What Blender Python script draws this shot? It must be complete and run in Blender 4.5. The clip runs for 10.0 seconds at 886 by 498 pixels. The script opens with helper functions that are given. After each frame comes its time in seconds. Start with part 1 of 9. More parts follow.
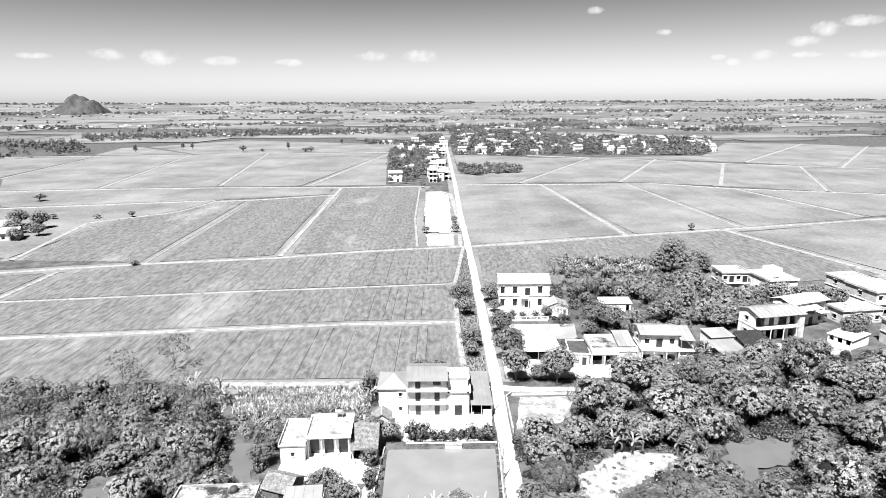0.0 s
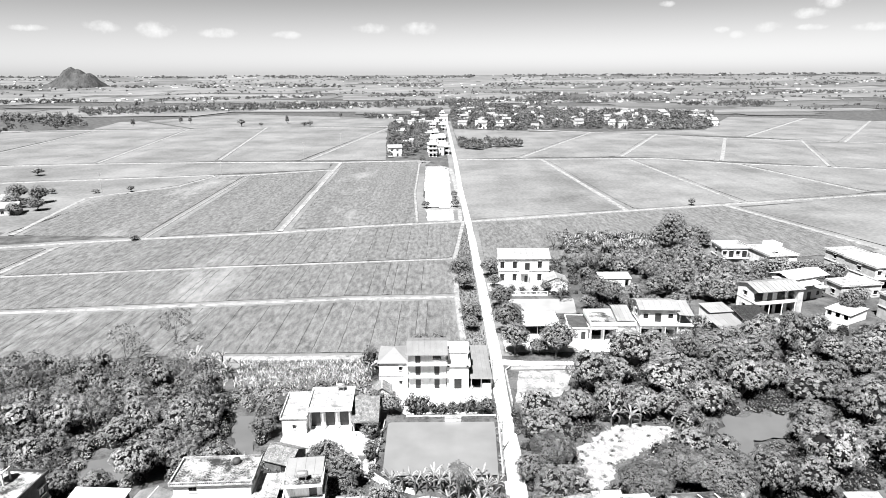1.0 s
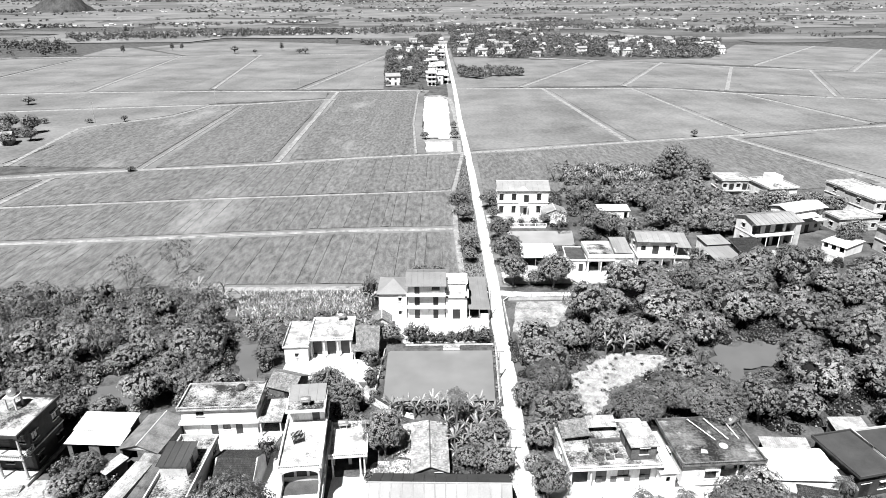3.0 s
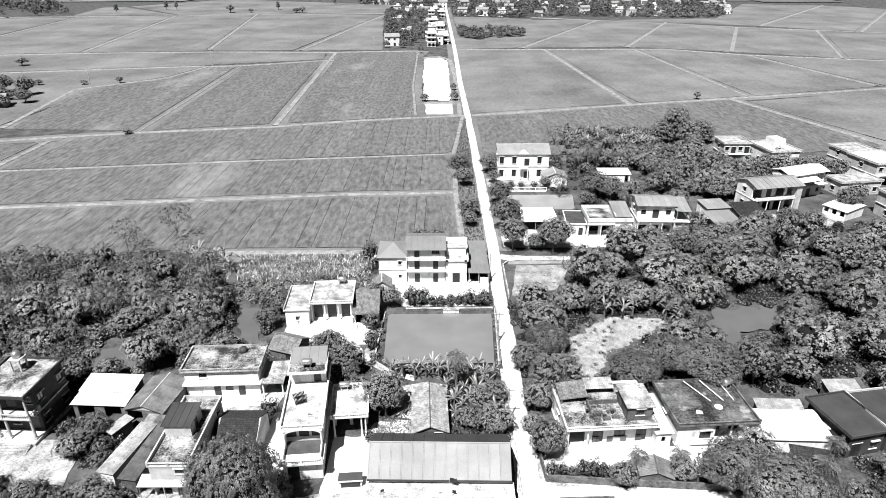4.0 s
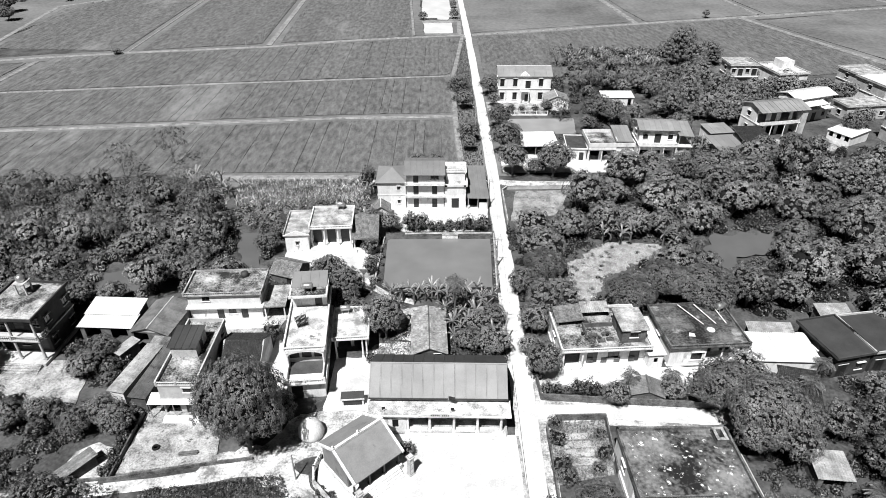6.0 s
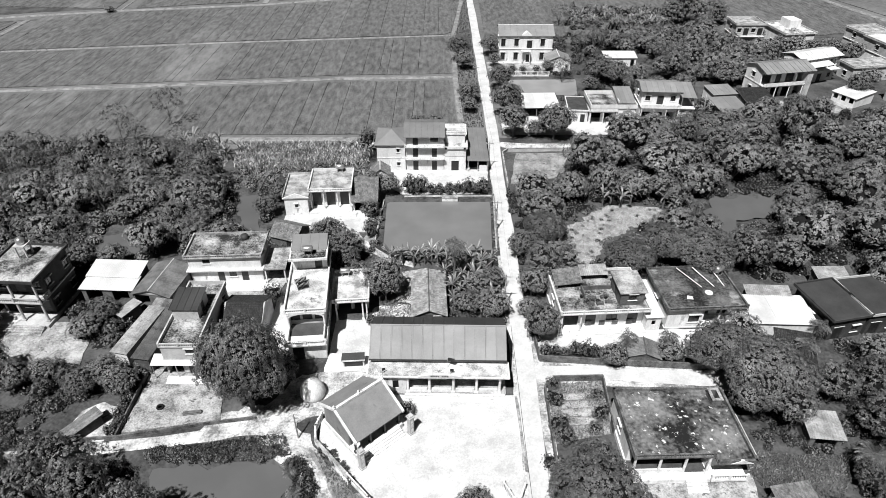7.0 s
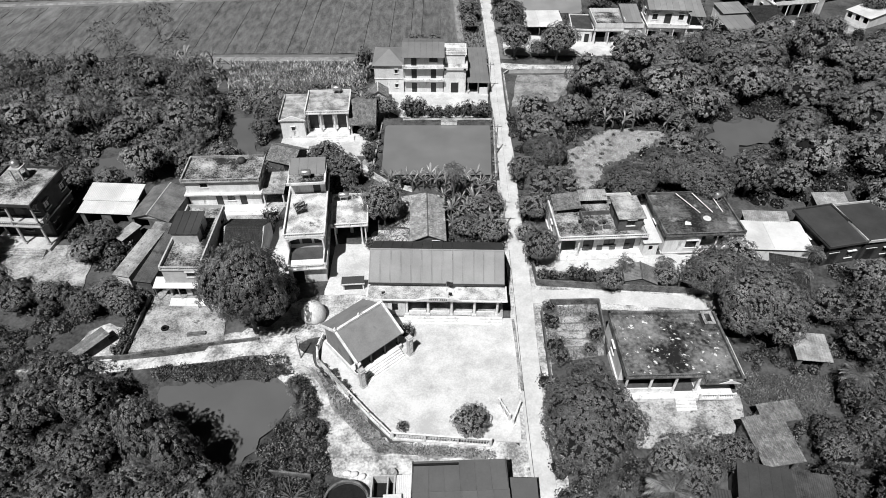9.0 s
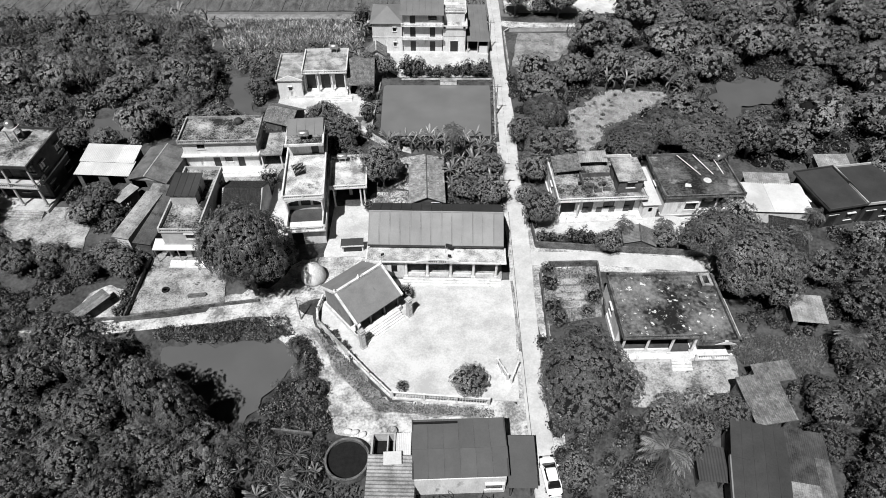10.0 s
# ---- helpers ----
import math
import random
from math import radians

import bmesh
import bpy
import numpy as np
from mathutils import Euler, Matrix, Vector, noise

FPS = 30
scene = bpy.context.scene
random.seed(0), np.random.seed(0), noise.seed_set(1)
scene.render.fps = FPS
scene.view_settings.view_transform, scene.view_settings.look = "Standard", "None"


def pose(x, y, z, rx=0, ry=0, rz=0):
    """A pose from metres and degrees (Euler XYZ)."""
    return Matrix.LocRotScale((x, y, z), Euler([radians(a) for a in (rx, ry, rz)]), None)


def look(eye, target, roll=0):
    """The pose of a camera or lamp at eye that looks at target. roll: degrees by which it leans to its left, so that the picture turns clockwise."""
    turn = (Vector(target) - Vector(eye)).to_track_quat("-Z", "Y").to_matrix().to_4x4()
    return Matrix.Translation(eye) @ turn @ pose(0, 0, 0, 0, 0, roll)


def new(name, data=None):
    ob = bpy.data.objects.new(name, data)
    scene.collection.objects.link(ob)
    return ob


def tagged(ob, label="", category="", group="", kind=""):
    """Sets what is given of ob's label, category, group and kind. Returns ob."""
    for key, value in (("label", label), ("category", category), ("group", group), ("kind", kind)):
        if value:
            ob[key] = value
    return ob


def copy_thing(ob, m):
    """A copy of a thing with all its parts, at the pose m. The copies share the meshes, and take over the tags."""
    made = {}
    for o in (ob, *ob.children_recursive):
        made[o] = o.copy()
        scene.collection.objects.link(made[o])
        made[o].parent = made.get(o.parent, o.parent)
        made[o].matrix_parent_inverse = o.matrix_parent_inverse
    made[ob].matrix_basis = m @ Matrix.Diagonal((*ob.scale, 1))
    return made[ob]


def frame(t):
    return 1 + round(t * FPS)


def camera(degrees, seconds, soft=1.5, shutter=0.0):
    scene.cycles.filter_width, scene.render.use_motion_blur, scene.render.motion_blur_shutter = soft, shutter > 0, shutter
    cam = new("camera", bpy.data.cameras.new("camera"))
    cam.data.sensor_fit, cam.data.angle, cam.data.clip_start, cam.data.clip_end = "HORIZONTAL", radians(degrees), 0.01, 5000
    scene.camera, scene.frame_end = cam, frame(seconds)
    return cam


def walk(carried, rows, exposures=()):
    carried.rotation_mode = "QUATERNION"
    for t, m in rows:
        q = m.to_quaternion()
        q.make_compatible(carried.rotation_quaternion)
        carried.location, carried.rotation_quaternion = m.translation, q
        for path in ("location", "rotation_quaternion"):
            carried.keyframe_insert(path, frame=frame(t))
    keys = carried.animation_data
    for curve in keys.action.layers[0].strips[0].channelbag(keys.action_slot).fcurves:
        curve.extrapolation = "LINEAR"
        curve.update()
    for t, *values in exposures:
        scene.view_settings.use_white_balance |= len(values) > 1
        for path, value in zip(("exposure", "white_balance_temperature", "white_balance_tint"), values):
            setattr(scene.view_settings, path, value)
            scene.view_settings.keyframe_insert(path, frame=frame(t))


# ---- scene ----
# the camera hovers and only tips its lens towards the ground
EYE = 65.0
cam = camera(71.07, 10.0, soft=0.5)
ROWS = [  # seconds, degrees below the level, turn, roll
    (0.0, 13.590, 0.000, -0.275),
    (0.5, 14.617, -0.006, -0.269),
    (1.0, 15.894, 0.000, -0.255),
    (1.5, 17.215, -0.011, -0.223),
    (2.0, 18.760, -0.031, -0.196),
    (2.5, 20.481, -0.063, -0.154),
    (4.0, 25.508, -0.095, -0.075),
    (4.5, 27.243, -0.109, -0.043),
    (5.0, 28.979, -0.145, -0.010),
    (5.5, 30.691, -0.178, 0.015),
    (7.0, 35.816, -0.239, 0.136),
    (7.5, 37.532, -0.291, 0.190),
    (8.0, 39.254, -0.327, 0.285),
    (8.5, 41.000, -0.367, 0.365),
    (9.0, 42.753, -0.423, 0.459),
    (9.5, 44.505, -0.475, 0.540),
    (10.0, 46.258, -0.574, 0.590),
]
EXPOSURES = [(0.0, 1.84), (2.0, 1.70), (4.0, 1.22), (5.5, 0.92), (7.5, 0.55), (10.0, 0.36)]
walk(cam, [(t, pose(0, 0, EYE, 90 - down, 0, turn) @ pose(0, 0, 0, 0, 0, roll)) for t, down, turn, roll in ROWS], EXPOSURES)

# ---- daylight: a high tropical sun from behind and the left ----
SUN_UP, SUN_FROM, SKY, CLOUD = 60.0, (-0.42, -0.91), 0.033, 8.9
world = bpy.data.worlds.new("world")
scene.world = world
world.use_nodes = True
wn = world.node_tree.nodes
wl = world.node_tree.links
sky = wn.new("ShaderNodeTexSky")
sky.sky_type, sky.sun_disc = "NISHITA", False
sky.sun_elevation, sky.sun_rotation = radians(SUN_UP), math.atan2(SUN_FROM[0], SUN_FROM[1])
sky.air_density, sky.dust_density = 1.0, 0.6
# the picture is black and white as through a red filter: the deep blue overhead turns dark, the humid air low down stays bright
grey = wn.new("ShaderNodeSeparateColor")
wl.new(sky.outputs[0], grey.inputs[0])
heading = wn.new("ShaderNodeTexCoord")
split = wn.new("ShaderNodeSeparateXYZ")
wl.new(heading.outputs["Generated"], split.inputs[0])
haze = wn.new("ShaderNodeMapRange")
haze.interpolation_type = "SMOOTHSTEP"
wl.new(split.outputs[2], haze.inputs[0])
for i, v in ((1, 0.0), (2, 0.30), (3, 1.30), (4, 0.07)):
    haze.inputs[i].default_value = v
air = wn.new("ShaderNodeMath")
air.operation = "MULTIPLY"
wl.new(grey.outputs[0], air.inputs[0])
wl.new(haze.outputs[0], air.inputs[1])
# small heaps of cloud low over the plain: heading, height, half width and half height in degrees
CLOUDS = [(-27.4, 3.5, 1.6, 0.6), (-23.5, 3.4, 1.9, 0.8), (-18.8, 3.2, 1.8, 0.5), (-13.2, 3.1, 1.6, 0.4), (-6.2, 3.7, 1.7, 0.6), (-1.9, 3.7, 1.8, 0.7), (23.1, 3.2, 0.7, 0.3), (24.3, 2.8, 0.8, 0.4), (26.3, 3.3, 1.3, 0.5), (29.1, 4.2, 1.4, 0.5), (30.5, 5.1, 1.4, 0.7), (33.6, 3.1, 1.8, 0.4), (29.4, 3.2, 1.3, 0.3), (13.1, 7.2, 0.9, 0.4), (18.8, 5.3, 0.8, 0.3), (-32.2, 3.3, 1.6, 0.3), (32.7, 5.5, 2.1, 0.5)]
def calc(operation, a, b=None, c=None):
    """One step of arithmetic in the sky; a, b and c are sockets or numbers."""
    node = wn.new("ShaderNodeMath")
    node.operation = operation
    for i, v in enumerate((a, b, c)):
        if isinstance(v, (int, float)):
            node.inputs[i].default_value = v
        elif v is not None:
            wl.new(v, node.inputs[i])
    return node.outputs[0]


puffs = wn.new("ShaderNodeTexNoise")
puffs.inputs["Scale"].default_value, puffs.inputs["Detail"].default_value, puffs.inputs["Roughness"].default_value = 42.0, 7.0, 0.62
wl.new(heading.outputs["Generated"], puffs.inputs["Vector"])
azimuth = calc("ARCTAN2", split.outputs[0], split.outputs[1])
height = calc("ARCSINE", split.outputs[2])
heap = 0.0
for turn, up, wide, tall in CLOUDS:
    across = calc("DIVIDE", calc("SUBTRACT", azimuth, radians(turn)), radians(wide))
    over = calc("DIVIDE", calc("SUBTRACT", height, radians(up)), radians(tall))
    gap = calc("MULTIPLY_ADD", over, over, calc("MULTIPLY", across, across))
    heap = calc("MAXIMUM", calc("SUBTRACT", 1.0, gap), heap)
dense = wn.new("ShaderNodeMapRange")
wl.new(calc("MULTIPLY_ADD", puffs.outputs[0], 3.4, calc("MULTIPLY", heap, 1.0)), dense.inputs[0])
dense.inputs[1].default_value, dense.inputs[2].default_value = 1.9, 3.3
both = calc("MULTIPLY", dense.outputs[0], calc("MINIMUM", calc("MULTIPLY", heap, 1.8), 1.0))
cover = wn.new("ShaderNodeMix")
wl.new(both, cover.inputs[0])
wl.new(air.outputs[0], cover.inputs[2])
cover.inputs[3].default_value = CLOUD
wl.new(cover.outputs[0], wn["Background"].inputs[0])
wn["Background"].inputs[1].default_value = SKY
sun = new("sun", bpy.data.lights.new("sun", "SUN"))
sun.data.energy, sun.data.angle = 5.0, radians(0.5)
sun.matrix_world = look(Vector((0, 0, 90)), Vector((0, 0, 90)) - Vector((SUN_FROM[0] * math.cos(radians(SUN_UP)), SUN_FROM[1] * math.cos(radians(SUN_UP)), math.sin(radians(SUN_UP)))))


# ---- materials: a black-and-white world ----
def mat(name, lo, hi, scale=1.0, fine=8.0, rough=0.85, metal=0.0, bump=0.3, rand=0.0, spots=None, spot_scale=0.6, spot_cut=0.62, island=False, streak=None, depth=0.05, skew=0.0, relief=0.05, tone=0.0, cut=(0.52, 0.92)):
    """A grey surface: broad stains between lo and hi, a fine grain, spots (their grey) where a second noise is high, rand: how far pieces differ."""
    m = bpy.data.materials.new(name)
    m.use_nodes = True
    n, l = m.node_tree.nodes, m.node_tree.links
    b = n["Principled BSDF"]
    b.inputs["Roughness"].default_value, b.inputs["Metallic"].default_value = rough, metal
    if rough > 0.8:
        b.inputs["Specular IOR Level"].default_value = 0.2
    co = n.new("ShaderNodeTexCoord")
    vec = co.outputs["Object"]
    if streak:
        mp = n.new("ShaderNodeMapping")
        mp.inputs["Scale"].default_value = streak
        l.new(vec, mp.inputs[0])
        vec = mp.outputs[0]
    broad = n.new("ShaderNodeTexNoise")
    broad.inputs["Scale"].default_value, broad.inputs["Detail"].default_value, broad.inputs["Roughness"].default_value = scale, 6, 0.65
    grain = n.new("ShaderNodeTexNoise")
    grain.inputs["Scale"].default_value, grain.inputs["Detail"].default_value = fine, 4
    for t in (broad, grain):
        l.new(vec, t.inputs["Vector"])
    mix = n.new("ShaderNodeMath")
    mix.operation = "MULTIPLY_ADD"
    l.new(grain.outputs[0], mix.inputs[0])
    mix.inputs[1].default_value = 0.45
    l.new(broad.outputs[0], mix.inputs[2])
    ramp = n.new("ShaderNodeMapRange")
    l.new(mix.outputs[0], ramp.inputs[0])
    ramp.inputs[1].default_value, ramp.inputs[2].default_value = cut
    ramp.inputs[3].default_value, ramp.inputs[4].default_value = lo, hi
    out = ramp.outputs[0]
    if spots is not None:
        s = n.new("ShaderNodeTexNoise")
        s.inputs["Scale"].default_value, s.inputs["Detail"].default_value, s.inputs["Roughness"].default_value = spot_scale, 5, 0.7
        l.new(vec, s.inputs["Vector"])
        r = n.new("ShaderNodeMapRange")
        l.new(s.outputs[0], r.inputs[0])
        r.inputs[1].default_value, r.inputs[2].default_value = spot_cut, spot_cut + depth
        mm = n.new("ShaderNodeMix")
        l.new(r.outputs[0], mm.inputs[0])
        l.new(out, mm.inputs[2])
        mm.inputs[3].default_value = spots
        out = mm.outputs[0]
    if rand:
        src = n.new("ShaderNodeNewGeometry").outputs["Random Per Island"] if island else n.new("ShaderNodeObjectInfo").outputs["Random"]
        r = n.new("ShaderNodeMapRange")
        l.new(src, r.inputs[0])
        r.inputs[3].default_value, r.inputs[4].default_value = 1 - rand, 1 + rand
        if skew:
            pw = n.new("ShaderNodeMath")
            pw.operation = "POWER"
            l.new(src, pw.inputs[0])
            pw.inputs[1].default_value = skew
            l.new(pw.outputs[0], r.inputs[0])
            r.inputs[3].default_value, r.inputs[4].default_value = 1 - rand, 1 + 1.5 * rand
        mu = n.new("ShaderNodeMath")
        mu.operation = "MULTIPLY"
        l.new(out, mu.inputs[0])
        l.new(r.outputs[0], mu.inputs[1])
        out = mu.outputs[0]
    if tone:
        own = n.new("ShaderNodeMapRange")
        l.new(n.new("ShaderNodeObjectInfo").outputs["Random"], own.inputs[0])
        own.inputs[3].default_value, own.inputs[4].default_value = 1 - tone, 1 + tone
        both_tones = n.new("ShaderNodeMath")
        both_tones.operation = "MULTIPLY"
        l.new(out, both_tones.inputs[0])
        l.new(own.outputs[0], both_tones.inputs[1])
        out = both_tones.outputs[0]
    l.new(out, b.inputs["Base Color"])
    if bump:
        bp = n.new("ShaderNodeBump")
        bp.inputs["Strength"].default_value, bp.inputs["Distance"].default_value = bump, relief
        l.new(mix.outputs[0], bp.inputs["Height"])
        l.new(bp.outputs[0], b.inputs["Normal"])
    return m


M = {
    "earth": mat("dry_earth", 0.02, 0.1, 0.16, 2.4, bump=0.8, spots=0.03, spot_scale=0.22, spot_cut=0.54, depth=0.12),
    "sand": mat("pale_sand", 0.15, 0.54, 0.4, 3.5, bump=0.7, cut=(0.58, 0.84), spots=0.08, spot_scale=0.55, spot_cut=0.575, depth=0.12),
    "plot": mat("dug_soil", 0.09, 0.32, 0.4, 3.0, bump=0.6, spots=0.05, spot_scale=0.6, spot_cut=0.57, depth=0.12),
    "road": mat("concrete_road", 0.36, 0.54, 0.35, 4.0, bump=0.25, spots=0.26, spot_scale=0.8, spot_cut=0.62, depth=0.2),
    "yard": mat("yard_concrete", 0.36, 0.54, 0.22, 5.0, bump=0.2, spots=0.3, spot_scale=0.35, spot_cut=0.6, depth=0.15, cut=(0.58, 0.84)),
    "yard_old": mat("old_yard_concrete", 0.1, 0.42, 0.4, 5.0, cut=(0.58, 0.86), bump=0.3, spots=0.07, spot_scale=0.8, spot_cut=0.57, depth=0.10),
    "dry_grass_ground": mat("bleached_grass", 0.12, 0.36, 0.5, 3.5, bump=0.7, spots=0.08, spot_scale=0.5, spot_cut=0.58, depth=0.15),
    "dike": mat("grassy_dike", 0.1, 0.27, 0.4, 3.0, bump=0.6, spots=0.06, spot_scale=0.5, spot_cut=0.58, depth=0.12),
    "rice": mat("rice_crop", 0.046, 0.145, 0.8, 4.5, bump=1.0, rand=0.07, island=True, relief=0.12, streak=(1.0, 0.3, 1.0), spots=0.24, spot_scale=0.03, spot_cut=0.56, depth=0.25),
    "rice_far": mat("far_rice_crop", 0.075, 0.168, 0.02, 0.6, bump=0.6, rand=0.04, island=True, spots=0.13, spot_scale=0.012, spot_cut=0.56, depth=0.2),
    "plaster": mat("white_plaster", 0.44, 0.68, 0.6, 6.0, bump=0.12, rand=0.06, spots=0.16, spot_scale=0.7, spot_cut=0.59, depth=0.16, streak=(1, 1, 0.35)),
    "plaster_grey": mat("grey_plaster", 0.26, 0.46, 0.6, 6.0, bump=0.15, rand=0.1, spots=0.14, spot_scale=0.5, spot_cut=0.62, depth=0.12),
    "concrete": mat("weathered_concrete", 0.12, 0.42, 0.5, 6.0, cut=(0.58, 0.86), bump=0.25, spots=0.07, spot_scale=0.45, spot_cut=0.56, depth=0.15),
    "roof_pale": mat("pale_roof_screed", 0.17, 0.56, 0.42, 6.0, bump=0.3, spots=0.07, spot_scale=0.5, spot_cut=0.575, depth=0.12, cut=(0.57, 0.82)),
    "roof_dark": mat("mouldy_roof_screed", 0.012, 0.2, 0.2, 2.0, bump=0.3, spots=0.55, spot_scale=1.15, spot_cut=0.605, depth=0.03, cut=(0.6, 0.9)),
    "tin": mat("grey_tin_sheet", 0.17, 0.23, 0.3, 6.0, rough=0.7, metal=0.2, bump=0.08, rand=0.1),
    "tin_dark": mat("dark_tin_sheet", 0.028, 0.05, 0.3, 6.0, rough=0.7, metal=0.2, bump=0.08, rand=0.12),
    "tin_white": mat("white_tin_sheet", 0.42, 0.6, 0.3, 6.0, rough=0.5, bump=0.08, rand=0.06),
    "rust": mat("rusty_tin_sheet", 0.025, 0.16, 0.8, 6.0, rough=0.7, bump=0.15, rand=0.6, skew=2.0),
    "tile": mat("clay_roof_tile", 0.08, 0.21, 1.0, 8.0, bump=0.2, rand=0.3, island=True),
    "tile_dark": mat("dark_clay_roof_tile", 0.018, 0.04, 1.0, 8.0, bump=0.2, rand=0.35, island=True),
    "glass": mat("window_glass", 0.008, 0.016, 0.5, 6.0, rough=0.12, bump=0),
    "shutter": mat("painted_shutter", 0.007, 0.022, 1.0, 8.0, rough=0.5, bump=0.1, rand=0.3),
    "trim": mat("white_trim", 0.42, 0.74, 0.9, 7.0, rough=0.75, bump=0.12, rand=0.08, spots=0.16, spot_scale=1.1, spot_cut=0.59, depth=0.14),
    "banana_leaf": mat("banana_leaves", 0.07, 0.21, 0.8, 6.0, rough=0.4, bump=0.1, rand=0.3),
    "metal": mat("galvanised_steel", 0.45, 0.6, 0.6, 6.0, rough=0.3, metal=0.8, bump=0.05),
    "dark": mat("dark_rubber", 0.006, 0.014, 2.0, 8.0, rough=0.95, bump=0.1),
    "wood": mat("weathered_wood", 0.12, 0.26, 1.0, 8.0, bump=0.3, rand=0.2),
    "bark": mat("bark", 0.06, 0.14, 2.0, 12.0, bump=0.6),
    "leaf": mat("glossy_leaves", 0.04, 0.155, 0.5, 3.0, rough=0.55, bump=0, rand=0.34, island=True, tone=0.3, skew=2.6),
    # lighter copy of the glossy leaves, with the crowns' strong sunlight in its colour
    "leaf_sunlit": mat("sunlit_leaves", 0.06, 0.21, 0.4, 3.0, rough=0.6, bump=0, rand=0.26, island=True, tone=0.3, skew=2.4),
    "leaf_light": mat("light_leaves", 0.05, 0.17, 0.35, 3.0, rough=0.6, bump=0, rand=0.3, island=True, tone=0.35, skew=2.2),
    # darker leaf copy: the shadow between the trees is put into its colour
    "leaf_shadowed": mat("shadowed_undergrowth", 0.022, 0.1, 0.35, 3.0, rough=0.5, bump=0, rand=0.7, island=True, skew=2.5),
    # near black: the shade deep inside crowns and shrubs, put into the colour
    "shade_core": mat("inner_foliage", 0.003, 0.012, 2.6, 7.0, bump=1.0, relief=0.3),
    "grass": mat("dry_grass", 0.08, 0.22, 0.8, 5.0, bump=0, rand=0.5, island=True, skew=1.6),
    "maize": mat("pale_maize", 0.09, 0.4, 0.5, 5.0, bump=0, rand=0.6, island=True, skew=1.4),
    "straw_grass": mat("bleached_grass_blades", 0.16, 0.5, 0.5, 5.0, bump=0, rand=0.5, island=True),
    "straw": mat("straw", 0.42, 0.70, 0.6, 9.0, bump=0.6, streak=(6, 6, 1)),
    "brick": mat("old_brick", 0.045, 0.14, 0.8, 8.0, bump=0.4, rand=0.2, spots=0.035, spot_scale=0.7, spot_cut=0.55, depth=0.15),
    "paint": mat("white_car_paint", 0.75, 0.80, 0.2, 3.0, rough=0.2, bump=0),
    "far_wood": mat("far_woods", 0.035, 0.12, 0.02, 0.3, bump=0, rand=0.5, island=True),
    # dark floor colour that stands for shade under balcony and porch roofs
    "floor_shade": mat("shaded_floor", 0.035, 0.08, 0.8, 6.0, rough=0.5, bump=0.05),
}


def water(name, v, rough):
    m = bpy.data.materials.new(name)
    m.use_nodes = True
    n, l = m.node_tree.nodes, m.node_tree.links
    b = n["Principled BSDF"]
    b.inputs["Roughness"].default_value = rough
    silt = n.new("ShaderNodeTexNoise")
    silt.inputs["Scale"].default_value, silt.inputs["Detail"].default_value = 0.16, 5
    l.new(n.new("ShaderNodeTexCoord").outputs["Object"], silt.inputs["Vector"])
    tone = n.new("ShaderNodeMapRange")
    l.new(silt.outputs[0], tone.inputs[0])
    for i, q in ((1, 0.3), (2, 0.7), (3, v * 0.9), (4, v * 1.12)):
        tone.inputs[i].default_value = q
    l.new(tone.outputs[0], b.inputs["Base Color"])
    t = n.new("ShaderNodeTexNoise")
    t.inputs["Scale"].default_value, t.inputs["Detail"].default_value = 1.2, 4
    l.new(n.new("ShaderNodeTexCoord").outputs["Object"], t.inputs["Vector"])
    bp = n.new("ShaderNodeBump")
    bp.inputs["Strength"].default_value, bp.inputs["Distance"].default_value = 0.06, 0.02
    l.new(t.outputs[0], bp.inputs["Height"])
    l.new(bp.outputs[0], b.inputs["Normal"])
    return m


M["water"] = water("murky_water", 0.092, 0.15)
M["water_grey"] = water("grey_pond_water", 0.145, 0.2)
# paler base grey: a bright reflection on the house pond, put into the colour
M["water_sheen"] = water("pond_water_sheen", 0.22, 0.25)
M["water_bright"] = water("pale_muddy_water", 0.5, 0.3)


